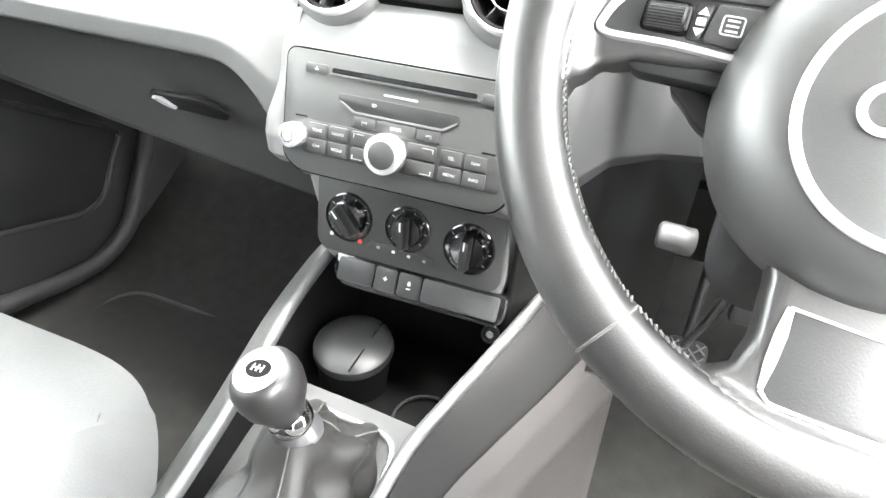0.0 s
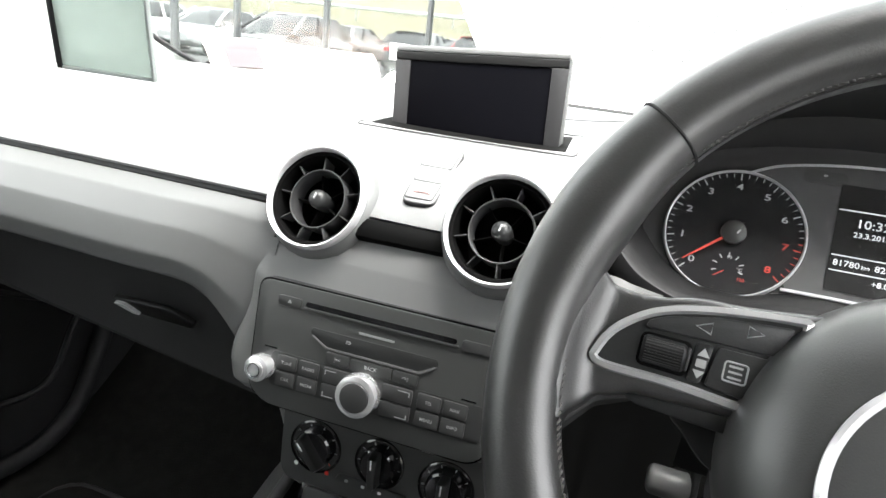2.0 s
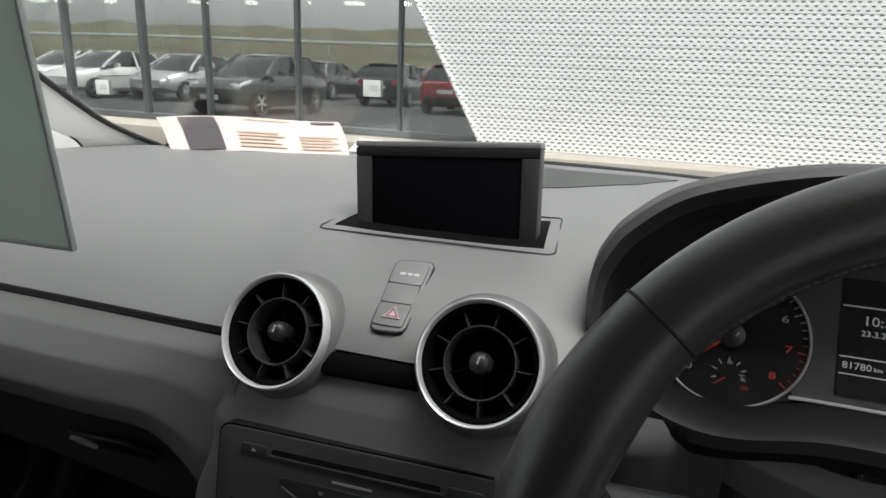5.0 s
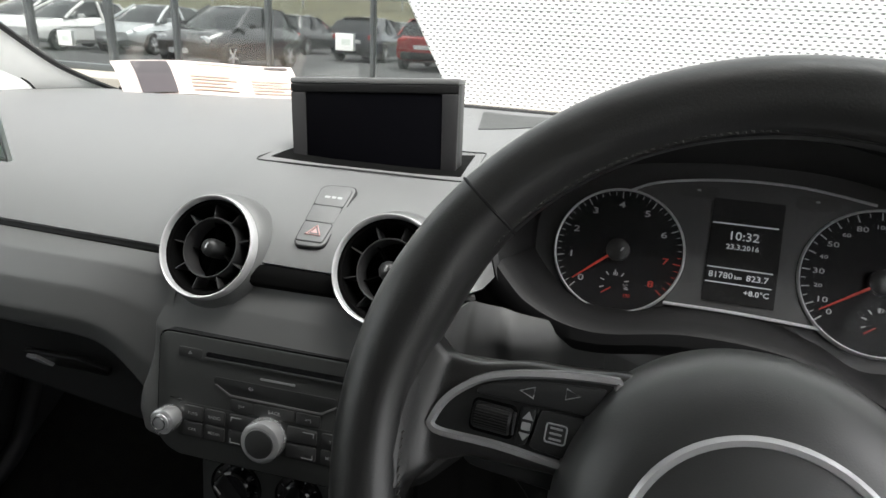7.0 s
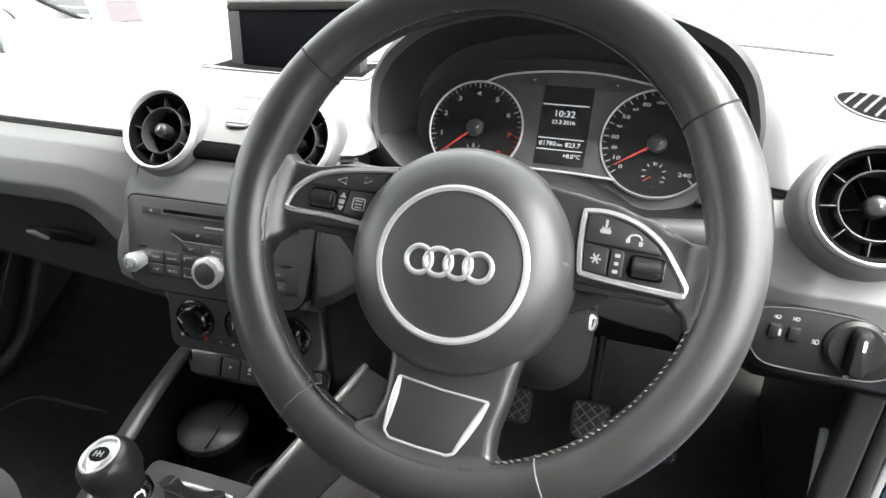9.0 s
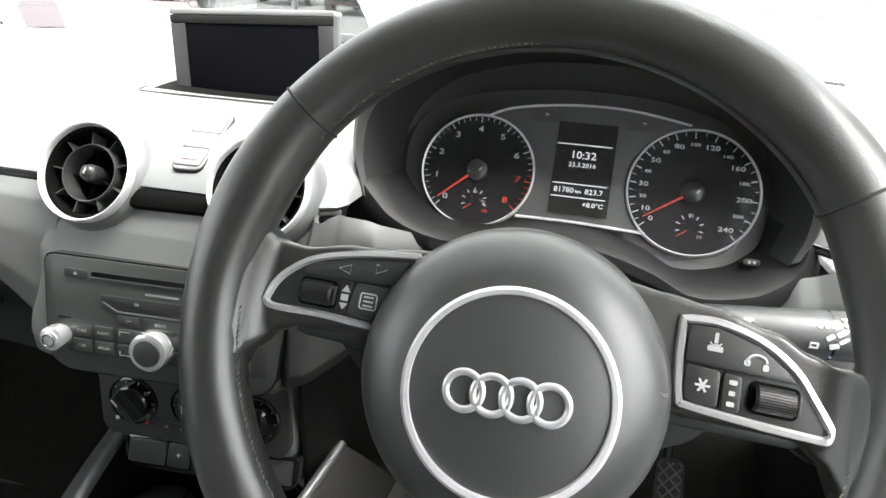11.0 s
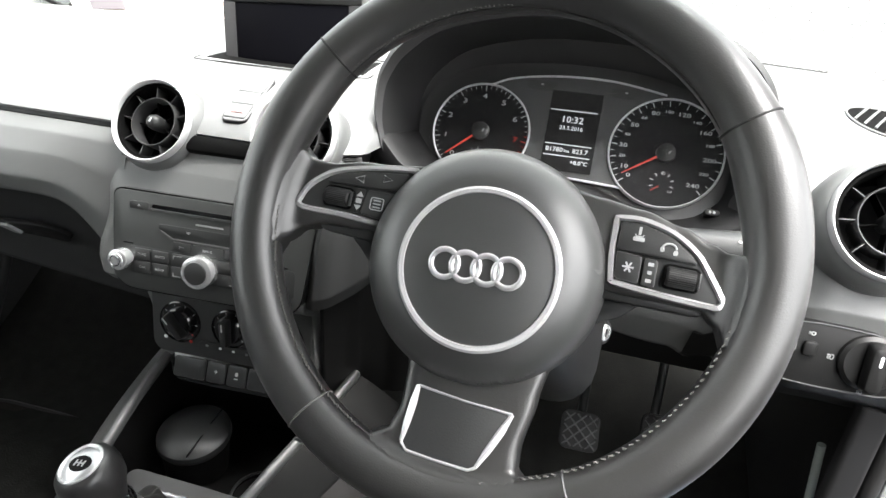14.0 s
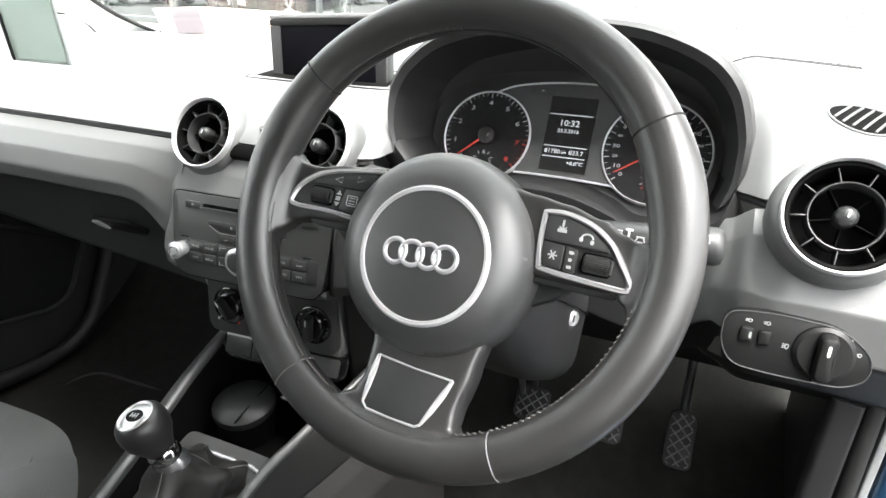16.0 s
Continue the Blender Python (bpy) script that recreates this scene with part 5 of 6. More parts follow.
part("pointer", prism(rounded(0.0022, 0.0085, 0.0008, 2, 0.0195, 0.011), 0.0200, 0.0206), INK, lights, "white pointer", TM)
for cx in (-0.0375, -0.0235):
    part("thumb_wheel", prism(rounded(0.0095, 0.0120, 0.002, 3, cx, 0.0065), 0.001, 0.0055, 0.0015), SWITCHM, lights, "ribbed thumb wheel", TM)
part("wheel_glint", prism(rounded(0.0018, 0.0055, 0.0006, 2, -0.0345, 0.0065), 0.0055, 0.0060), DIMINK, lights, "", TM)
for x, y, w, h in ((-0.0375, 0.0180, 0.006, 0.0034), (-0.024, 0.0185, 0.006, 0.0034), (-0.0075, 0.003, 0.006, 0.0055), (0.0195, 0.0255, 0.0055, 0.0030), (0.034, 0.0185, 0.0065, 0.0020), (0.0425, 0.0085, 0.0055, 0.0035), (0.0185, -0.0205, 0.0045, 0.0035)):
    ring = rounded(w * 0.42, h * 0.72, h * 0.3, 4, x + w * 0.16, y)
    bars = [prism(rounded(w * 0.30, h * 0.13, 0.0001, 2, x - w * 0.26, y + k * h * 0.26), 0.0020, 0.0026) for k in (-1, 0, 1)]
    part("symbol", merged(tube([(p[0], p[1], 0.0024) for p in ring], 0.00042, 6, True), *bars), DIMINK, lights, "", TM)

# ---- centre console ----
console = thing("centre_console", "black centre console with grey side rails, cup holder and gear lever", "console", (0, 0.1, 0.28))


def lip_line(side):
    """The middle of a rail's lip, rising from the gear lever towards the stack."""
    if side < 0:
        return curve([(-0.078, -0.22, 0.500), (-0.082, -0.05, 0.502), (-0.089, 0.056, 0.524), (-0.100, 0.142, 0.546), (-0.109, 0.213, 0.565), (-0.110, 0.295, 0.589), (-0.104, 0.345, 0.604)], 8)
    return curve([(0.066, -0.22, 0.500), (0.068, -0.02, 0.506), (0.075, 0.10, 0.535), (0.090, 0.163, 0.551), (0.107, 0.217, 0.566), (0.127, 0.285, 0.586), (0.134, 0.312, 0.594)], 8)


def rail_width(side, y):
    return 0.030 if side < 0 else min(0.062, max(0.030, 0.034 + 0.14 * (y - 0.09)))


def rail_lip(side):
    rings = []
    for p in lip_line(side):
        arc = [(-0.0062 * math.cos(a), 0.0062 * math.sin(a)) for a in [math.pi * k / 12 for k in range(13)]]
        rings.append([p + Vector((side * x, 0, z)) for x, z in [(-0.0062, -0.02)] + arc + [(0.0062, -0.02)]])
    return loft(rings)


def rail_flank(side):
    """The slope outside the lip, falling a little towards its outer edge, then rounding over."""
    rings = []
    for p in lip_line(side):
        w, d = rail_width(side, p.y), (0.032 if side > 0 else 0.018)
        top = [(0.0072 + (w - 0.0072) * k / 8, -0.0015 - d * (k / 8) ** 1.15) for k in range(9)]
        rings.append([p + Vector((side * x, 0, z)) for x, z in [(0.0072, -0.05)] + top + [(w + 0.002, -d - 0.004), (w + 0.002, -0.055)]])
    return loft(rings)


def skirt(side):
    rows = [(p, rail_width(side, p.y)) for p in lip_line(side)]

    def fn(s, t):
        k = s * (len(rows) - 1)
        i = min(int(k), len(rows) - 2)
        p = rows[i][0].lerp(rows[i + 1][0], k - i)
        w = rows[i][1] + (rows[i + 1][1] - rows[i][1]) * (k - i)
        dx, z = catmull(((0, -0.001, p.z - (0.034 if side > 0 else 0.02)), (0.2, 0.017, p.z - 0.052), (0.45, 0.034, p.z - 0.085), (1.0, 0.040, 0.27)), t)
        return (p.x + side * (w + dx * (1.0 if side > 0 else 0.4)), p.y, z)
    return sheet(fn, 40, 16, 0.004)


for side in (-1, 1):
    part("side_rail", rail_lip(side), RAILM, console, "satin grey rail lip")
    part("rail_flank", rail_flank(side), RAILM if side < 0 else SLOPEM, console, "sloping rail flank, coloured darker for shade on the driver's side")
    part("side_skirt", skirt(side), SKIRT, console, "grey console side")
    line = lip_line(side)
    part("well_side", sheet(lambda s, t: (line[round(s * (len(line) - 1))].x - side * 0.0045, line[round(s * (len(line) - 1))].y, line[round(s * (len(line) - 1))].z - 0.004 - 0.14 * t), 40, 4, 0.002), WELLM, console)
part("well_floor", sheet(lambda s, t: (-0.10 + 0.225 * s, 0.145 + 0.20 * t, 0.462 - 0.012 * t), 8, 8, 0.004), WELLM, console, "open well, coloured near black for the shade inside")
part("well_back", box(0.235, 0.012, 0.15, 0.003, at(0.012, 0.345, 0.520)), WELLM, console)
part("lever_surround", prism(soften([(-0.080, -0.16), (0.066, -0.16), (0.072, 0.0), (0.084, 0.096), (0.0, 0.100), (-0.092, 0.102), (-0.088, 0.0)], 0.014), -0.012, 0.004, 0.004), RAILM, console, "satin grey lever surround", Matrix.Translation((0, 0.075, 0.482)) @ Matrix.Rotation(radians(8), 4, "X"))
ringp = soften([(-0.060, -0.115), (0.056, -0.115), (0.060, 0.0), (0.050, 0.074), (-0.052, 0.076), (-0.064, 0.0)], 0.026, 5)
GMX = Matrix.Translation((0, 0.075, 0.488)) @ Matrix.Rotation(radians(8), 4, "X")
part("lever_frame", tube([GMX @ Vector((x, y, 0)) for x, y in ringp], 0.0036, 10, True), SILVER, console, "bright frame round gaiter")
part("cup_ring", ringtube(0.036, 0.0016, 40, 8), SATIN, console, "dark cup holder ring", at(0.052, 0.215, 0.462))
part("cup_hole", lathe([(0.035, 0.002), (0.033, -0.05), (0, -0.052)], 36), GLOSS, console, "", at(0.052, 0.215, 0.462))
part("socket", lathe([(0.0115, 0), (0.0115, 0.006), (0.0095, 0.0075), (0.009, 0.002), (0, 0.0)], 24), SATIN, console, "power socket", axes((0.080, 0.336, 0.506), 0, 20))
part("socket_core", lathe([(0.0045, 0.0), (0.0045, 0.006), (0, 0.006)], 16), SILVER, console, "", axes((0.080, 0.336, 0.506), 0, 20))

tub = thing("ashtray_tub", "round black lidded ashtray in the cup holder", "ashtray", (-0.048, 0.235, 0.46))
tm = at(-0.048, 0.235, 0.46) @ Matrix.Scale(1.06, 4)
part("tub_body", lathe([(0, 0.0), (0.036, 0.0), (0.0385, 0.03), (0.0400, 0.040), (0.0400, 0.043)], 44), WELLM, tub, "", tm)
lidm = tm @ at(0, 0, 0.046) @ Matrix.Rotation(radians(9), 4, "X")
part("tub_lid", lathe([(0.0405, -0.004), (0.0425, 0.0), (0.0415, 0.007), (0.036, 0.012), (0.02, 0.0155), (0, 0.0165)], 48), SATIN, tub, "domed black lid", lidm)
part("lid_split", box(0.0014, 0.080, 0.002, 0.0, lidm @ at(0.018, 0, 0.0145)), GLOSS, tub)

# ---- gear lever ----
gear = thing("gear_lever", "black leather gear lever with a silver-topped knob and gaiter", "gear lever", (0, 0.07, 0.49))
KM = Matrix.Translation((-0.004, 0.036, 0.638)) @ Matrix.Rotation(radians(16), 4, "X") @ Matrix.Rotation(radians(-11), 4, "Y")
part("knob", lathe([(0.0130, -0.038), (0.0150, -0.031), (0.0190, -0.021), (0.0240, -0.010), (0.0258, 0.001), (0.0255, 0.008), (0.0238, 0.0145), (0.0205, 0.0188), (0.0182, 0.0198)], 48, (1.0, 1.06)), KNOBM, gear, "black leather knob", KM)
part("cap_rim", lathe([(0.0186, 0.0185), (0.0184, 0.0208), (0.0172, 0.0216), (0.0160, 0.0208), (0.0156, 0.0192)], 48, (1.0, 1.06)), RINGM, gear, "bright cap rim", KM)
part("knob_cap", lathe([(0.0158, 0.0190), (0.0145, 0.0200), (0.0100, 0.0206), (0, 0.0208)], 44, (1.0, 1.06)), CAPM, gear, "brushed metal cap", KM)
part("knob_plate", lathe([(0.0108, 0.0202), (0.0104, 0.0211), (0, 0.0213)], 32, (1.0, 0.72)), WELLM, gear, "black shift-pattern plate", KM)
for x in (-0.0042, 0.0, 0.0042):
    part("shift_mark", box(0.0010, 0.0056, 0.0006, 0, KM @ at(x, 0, 0.0215)), PRINTM, gear)
part("shift_mark", box(0.0090, 0.0010, 0.0006, 0, KM @ at(0, 0, 0.0215)), PRINTM, gear)
part("collar", lathe([(0.0150, -0.050), (0.0172, -0.046), (0.0178, -0.039), (0.0160, -0.033), (0.0135, -0.030)], 36), CHROME, gear, "bright collar", KM)
part("collar", lathe([(0.0185, -0.064), (0.0195, -0.060), (0.0180, -0.053), (0.0155, -0.047)], 36), CAPM, gear, "pale lower collar", KM)
grings = []
top = KM @ Vector((0, 0, -0.056))
for j in range(25):
    t = j / 24
    row = []
    for k in range(72):
        a = 2 * math.pi * k / 72
        bx, by = 0.052 * math.copysign(abs(math.cos(a)) ** 0.7, math.cos(a)), 0.088 * math.copysign(abs(math.sin(a)) ** 0.7, math.sin(a)) - 0.024
        base = GMX @ Vector((bx, by, -0.002))
        tx = top + Vector((0.019 * math.cos(a), 0.019 * math.sin(a), 0))
        w = t ** 1.35
        p = base.lerp(tx, w)
        fold = 0.0085 * math.sin(t * math.pi) * math.sin(a * 5 + t * 8) + 0.0065 * math.sin(t * math.pi) * math.sin(a * 3 - t * 11 + 1) + 0.004 * math.sin(t * math.pi) * noise.noise(Vector((math.cos(a) * 3, math.sin(a) * 3, t * 6)))
        out = Vector((math.cos(a), math.sin(a), 0.3))
        row.append(p + out * (fold + 0.012 * math.sin(math.pi * t) * (1 - t)))
    grings.append(row)
part("gaiter", loft(grings, cap=False), GAITERM, gear, "creased black leather gaiter", sharp=80)
for k in (12, 21, 57):
    part("gaiter_seam", tube([grings[j][k] + Vector((0, 0, 0.0008)) for j in range(25)], 0.0009, 5), STITCH, gear, "stitched seam")

# ---- floor, footwells, pedals ----
floor = part("floor", sheet(lambda s, t: (-0.74 + 1.48 * s, -1.2 + 2.0 * t, 0.27 + 0.012 * noise.noise(Vector((s * 6, t * 8, 0))) + 0.20 * max(0, (t - 0.82) / 0.18) ** 1.4), 40, 50, -0.03), CARPET)
tagged(floor, "dark worn carpet on the car floor", "floor", kind="structure")
tunnel = part("tunnel", sheet(lambda s, t: (0.175 * math.cos(math.pi * s) * (1.05 - 0.05 * t), -1.2 + 1.98 * t, 0.27 + 0.165 * math.sin(math.pi * s) ** 0.6), 18, 12, 0.01), CARPET)
tagged(tunnel, "carpeted transmission tunnel below the console", "floor", kind="structure")
for x0, lab in ((-0.42, "dark carpet mat in the passenger footwell"), (0.42, "dark carpet mat in the driver's footwell")):
    fm = thing("floor_mat", lab, "floor mat", (x0, 0.1, 0.283), "footwell mats")
    o = soften([(x0 - 0.21, -0.28), (x0 + 0.20, -0.28), (x0 + 0.21, 0.18), (x0 + 0.10, 0.25), (x0 + 0.08, 0.42), (x0 - 0.19, 0.42)], 0.05)
    part("mat", prism(o, 0.283, 0.292, 0.003), MATM, fm, "worn pile")
    part("mat_edge", tube([Vector((x, y, 0.288)) for x, y in o], 0.006, 8, True), RUBBER, fm, "black bound edge")


def pedal(x, y, z, w, h, label, tilt, long=False):
    p = thing("pedal", label, "pedal", (x, y, z), "driver's pedals")
    m = axes((x, y, z), 0, tilt)
    part("pad", prism(rounded(w, h, 0.012, 4), -0.008, 0.002, 0.003), RUBBER, p, "black rubber pad", m)
    grid = []
    n = int((w + h) / 0.0125)
    for i in range(-n, n + 1):
        for sgn in (1, -1):
            run = [q for q in [Vector((0.7 * k + 0.7 * i * 0.0125, sgn * (0.7 * k - 0.7 * i * 0.0125))) for k in [-0.08 + 0.002 * v for v in range(81)]] if abs(q.x) < w / 2 - 0.004 and abs(q.y) < h / 2 - 0.004]
            if len(run) > 3:
                c, ln = (run[0] + run[-1]) / 2, (run[-1] - run[0]).length
                grid.append(box(ln, 0.0022, 0.003, 0.0006, at(c.x, c.y, 0.003) @ Matrix.Rotation(radians(45 * sgn), 4, "Z")))
    if grid:
        tagged(part("tread", merged(*grid), TREADM, p, "raised tread", m), kind="stuff")
    part("arm", tube([m @ Vector((0, h * 0.1, -0.010)), m @ Vector((0, h * 0.45, -0.018)), Vector((x, y + 0.075, z + 0.14)), Vector((x, y + 0.11, z + 0.30))], 0.007, 10), SATIN, p, "steel arm")
    return p


pedal(0.312, 0.520, 0.420, 0.058, 0.056, "black clutch pedal with a crossed rubber tread", 40)
pedal(0.434, 0.478, 0.452, 0.058, 0.058, "black brake pedal with a crossed rubber tread", 40)
pedal(0.549, 0.512, 0.430, 0.042, 0.090, "long black accelerator pedal with a crossed tread", 38, True)
rest = thing("column_bracket", "dark steel bracket and pale damper under the column", "bracket", (0.32, 0.36, 0.66))
part("plate", box(0.05, 0.02, 0.15, 0.006, at(0.345, 0.38, 0.66)), SATIN, rest)
part("damper", tube([(0.2270, 0.300, 0.702), (0.2285, 0.300, 0.702), (0.2310, 0.300, 0.702), (0.2500, 0.300, 0.701), (0.258, 0.302, 0.700)], 0.0115, 20, rr=[0.0080, 0.0110, 0.0126, 0.0130, 0.0130]), TREADM, rest, "pale metal end")
part("rod", tube([(0.315, 0.36, 0.64), (0.31, 0.42, 0.55), (0.302, 0.48, 0.47)], 0.005, 8), STEEL, rest, "thin steel rod")

# ---- passenger seat ----
seat = thing("passenger_seat", "grey leather passenger seat beside the console", "car seat", (-0.36, -0.25, 0.28))


def cushion(s, t):
    """Top skin of the cushion: domed, with bolsters and a rolled front."""
    u = 2 * s - 1
    w = 0.240 * (1 - 0.05 * max(0, t - 0.5) / 0.5)
    x = -0.365 + w * math.copysign(1 - (1 - abs(u)) ** 1.6, u)
    y = -0.52 + 0.595 * t - 0.085 * abs(u) ** 2.6 * t ** 2
    z = 0.548 - 0.012 * math.cos(u * math.pi) - 0.075 * max(0.0, abs(u) - 0.80) ** 1.3 * 6 - 0.09 * max(0.0, t - 0.86) ** 1.5 * 20 * 0.35
    return (x, y, z)


part("cushion_top", sheet(cushion, 90, 70, -0.03), SEATM, seat, "smooth grey leather top")
part("cushion_base", prism(soften([(-0.585, -0.52), (-0.145, -0.52), (-0.140, -0.06), (-0.22, 0.035), (-0.51, 0.035), (-0.59, -0.06)], 0.08), 0.34, 0.525, 0.03, 3), SEATM, seat)
run = [Vector(cushion(0.975, 0.15 + 0.72 * i / 30)) + Vector((0.017, 0.004, 0.021)) for i in range(31)]
run += [Vector(cushion(0.975 - 0.475 * (i / 20) ** 1.5, 0.87 + 0.09 * math.sin(i / 20 * math.pi / 2))) + Vector((0.017 * (1 - i / 20), 0.012, 0.024)) for i in range(1, 21)]
part("piping", tube(run, 0.0018, 6), SEATSEAM, seat, "stitched seam")
part("backrest", loft([[(-0.365 + 0.23 * math.cos(a) * k, -0.60 - 0.30 * h + 0.085 * math.sin(a), 0.48 + 0.62 * h) for a in [2 * math.pi * i / 24 for i in range(24)]] for h, k in ((0, 0.9), (0.1, 1), (0.5, 1), (0.85, 0.88), (0.97, 0.7), (1.0, 0.55))]), SEATM, seat)
part("seat_rail", box(0.40, 0.46, 0.06, 0.01, at(-0.365, -0.25, 0.31)), DARK, seat)
belt = thing("belt_buckle", "black seat belt buckle between seat and console", "belt buckle", (-0.125, -0.10, 0.49))
part("buckle_body", box(0.024, 0.05, 0.045, 0.006, at(-0.128, -0.09, 0.51)), DARK, belt)
part("buckle_stem", box(0.012, 0.03, 0.12, 0.003, at(-0.130, -0.10, 0.43)), RUBBER, belt)

# ---- passenger door, seen inside ----
door = thing("door_1", "closed passenger door with dark trim panel and pocket", "car door", (-0.70, 0.0, 0.3), kind="structure")
part("inner_panel", sheet(lambda s, t: (-0.700 - 0.02 * math.sin(math.pi * t) + 0.012 * noise.noise(Vector((s * 3, t * 3, 2))), -0.75 + 1.46 * s, 0.26 + 0.62 * t), 30, 20, -0.02), DARK, door, "dark grey inner trim")
pk = [(-0.25, 0.50), (0.10, 0.475), (0.273, 0.450), (0.430, 0.418), (0.472, 0.435), (0.503, 0.500), (0.528, 0.535), (0.510, 0.553), (0.331, 0.645), (-0.25, 0.70)]
part("speaker_field", prism(soften([(y, z) for y, z in pk], 0.03), 0.0, 0.014, 0.006), SATIN, door, "black inset field", Matrix(((0, 0, 1, -0.712), (1, 0, 0, 0), (0, 1, 0, 0.0), (0, 0, 0, 1))))
part("field_edge", tube([Vector((-0.690, y, z)) for y, z in soften(pk, 0.03)], 0.005, 8, True), DARK, door, "raised edge")
part("kick_ridge", tube(curve([(-0.690, 0.640, 0.62), (-0.686, 0.585, 0.52), (-0.686, 0.540, 0.425), (-0.690, 0.490, 0.345), (-0.692, 0.380, 0.315), (-0.692, 0.10, 0.36)], 6), 0.016, 10), DARK, door, "dark lower ridge")
part("armrest", loft([[(-0.70 + x, y, z + 0.62 + 0.1 * y) for x, z in ((0, -0.05), (0.045, -0.04), (0.055, 0), (0.04, 0.03), (0, 0.04))] for y in (-0.7, -0.3, 0.0, 0.12, 0.16)]), DARK, door)
part("waist_rail", tube(curve([(-0.705, -0.75, 0.895), (-0.705, 0.0, 0.89), (-0.70, 0.45, 0.885), (-0.69, 0.70, 0.90)], 8), 0.022, 10), DARK, door)
part("door_outer", box(0.03, 1.5, 0.62, 0.01, at(-0.775, -0.05, 0.57)), BLUE, door)
corner = soften([(0.520, 0.998), (0.589, 0.991), (0.624, 0.968), (0.646, 0.942), (0.632, 0.931), (0.589, 0.933), (0.520, 0.946)], 0.008)
part("mirror_corner", prism(corner, 0.0, 0.044, 0.003), PILLARM, door, "grey mirror corner trim", Matrix(((0, 0, 1, -0.712), (1, 0, 0, 0), (0, 1, 0, 0), (0, 0, 0, 1))))
part("corner_edge", tube([(-0.669, y, z) for y, z in corner], 0.0022, 6, True), RUBBER, door, "dark gap line")
win = part("window_glass", sheet(lambda s, t: (-0.722 + 0.10 * t, -0.75 + (1.35 - 0.5 * t) * s, 0.89 + 0.36 * t), 8, 8, 0.004), WINDGLASS, door, "clear side window")
win.visible_shadow = False

# ---- driver's doorway: post, sill and rubber, the door swung away ----
post = thing("door_post", "grey trimmed front post with rubber seal at the open doorway", "door post", (0.70, 0.3, 0.3))
part("kick_panel", sheet(lambda s, t: (0.735 - 0.02 * s, 0.23 + 0.45 * t, 0.25 + 0.50 * s), 8, 8, 0.010), DARK, post, "dark kick panel")
part("post_trim", prism(soften([(0.626, 0.216), (0.630, 0.204), (0.652, 0.200), (0.656, 0.216)], 0.004), 0.29, 0.752, 0.0), DARK, post, "dark post trim")
part("seal", tube(curve([(0.664, 0.206, 0.29), (0.664, 0.206, 0.50), (0.664, 0.207, 0.62), (0.663, 0.210, 0.755)], 8), 0.0075, 10), RUBBER, post, "black rubber seal")
# Blue paint mirroring the sky, drawn as a pale strip.
part("flange_sheen", prism(soften([(0.6735, 0.222), (0.674, 0.208), (0.681, 0.208), (0.682, 0.222)], 0.002), 0.29, 0.752, 0.0), DIMINK, post, "pale strip for the sky's reflection on the blue flange")
part("body_flange", prism(soften([(0.684, 0.226), (0.686, 0.209), (0.760, 0.200), (0.775, 0.232)], 0.006), 0.27, 0.752, 0.0), BLUE, post, "blue painted body flange")
# Out-of-view panel added in the doorway to cut low light into the footwell.
side_block = thing("side_light_block", "unseen dark panel added to block side light from the footwell", "car door", (0.80, -0.2, 0.3), kind="structure")
part("inner_panel", sheet(lambda s, t: (0.86 - 0.03 * s + 0.01 * math.sin(math.pi * t), -0.72 + 0.80 * s, 0.26 + 0.66 * t), 12, 12, 0.04), DARK, side_block, "dark grey inner trim")
sill = thing("door_sill", "blue painted sill with a bright tread strip", "door sill", (0.74, -0.4, 0.26))
part("sill_body", box(0.10, 1.6, 0.12, 0.02, at(0.765, -0.45, 0.25)), BLUE, sill)
part("tread_strip", box(0.035, 1.2, 0.006, 0.002, at(0.745, -0.45, 0.313)), STEEL, sill, "bright strip")
lever = thing("bonnet_release", "black release lever and pale cable in the driver's footwell", "lever", (0.66, 0.34, 0.5))
part("lever_arm", tube([(0.660, 0.30, 0.640), (0.668, 0.298, 0.57), (0.680, 0.295, 0.46), (0.684, 0.30, 0.40)], 0.0045, 10), PALEFRAME, lever, "pale strip")

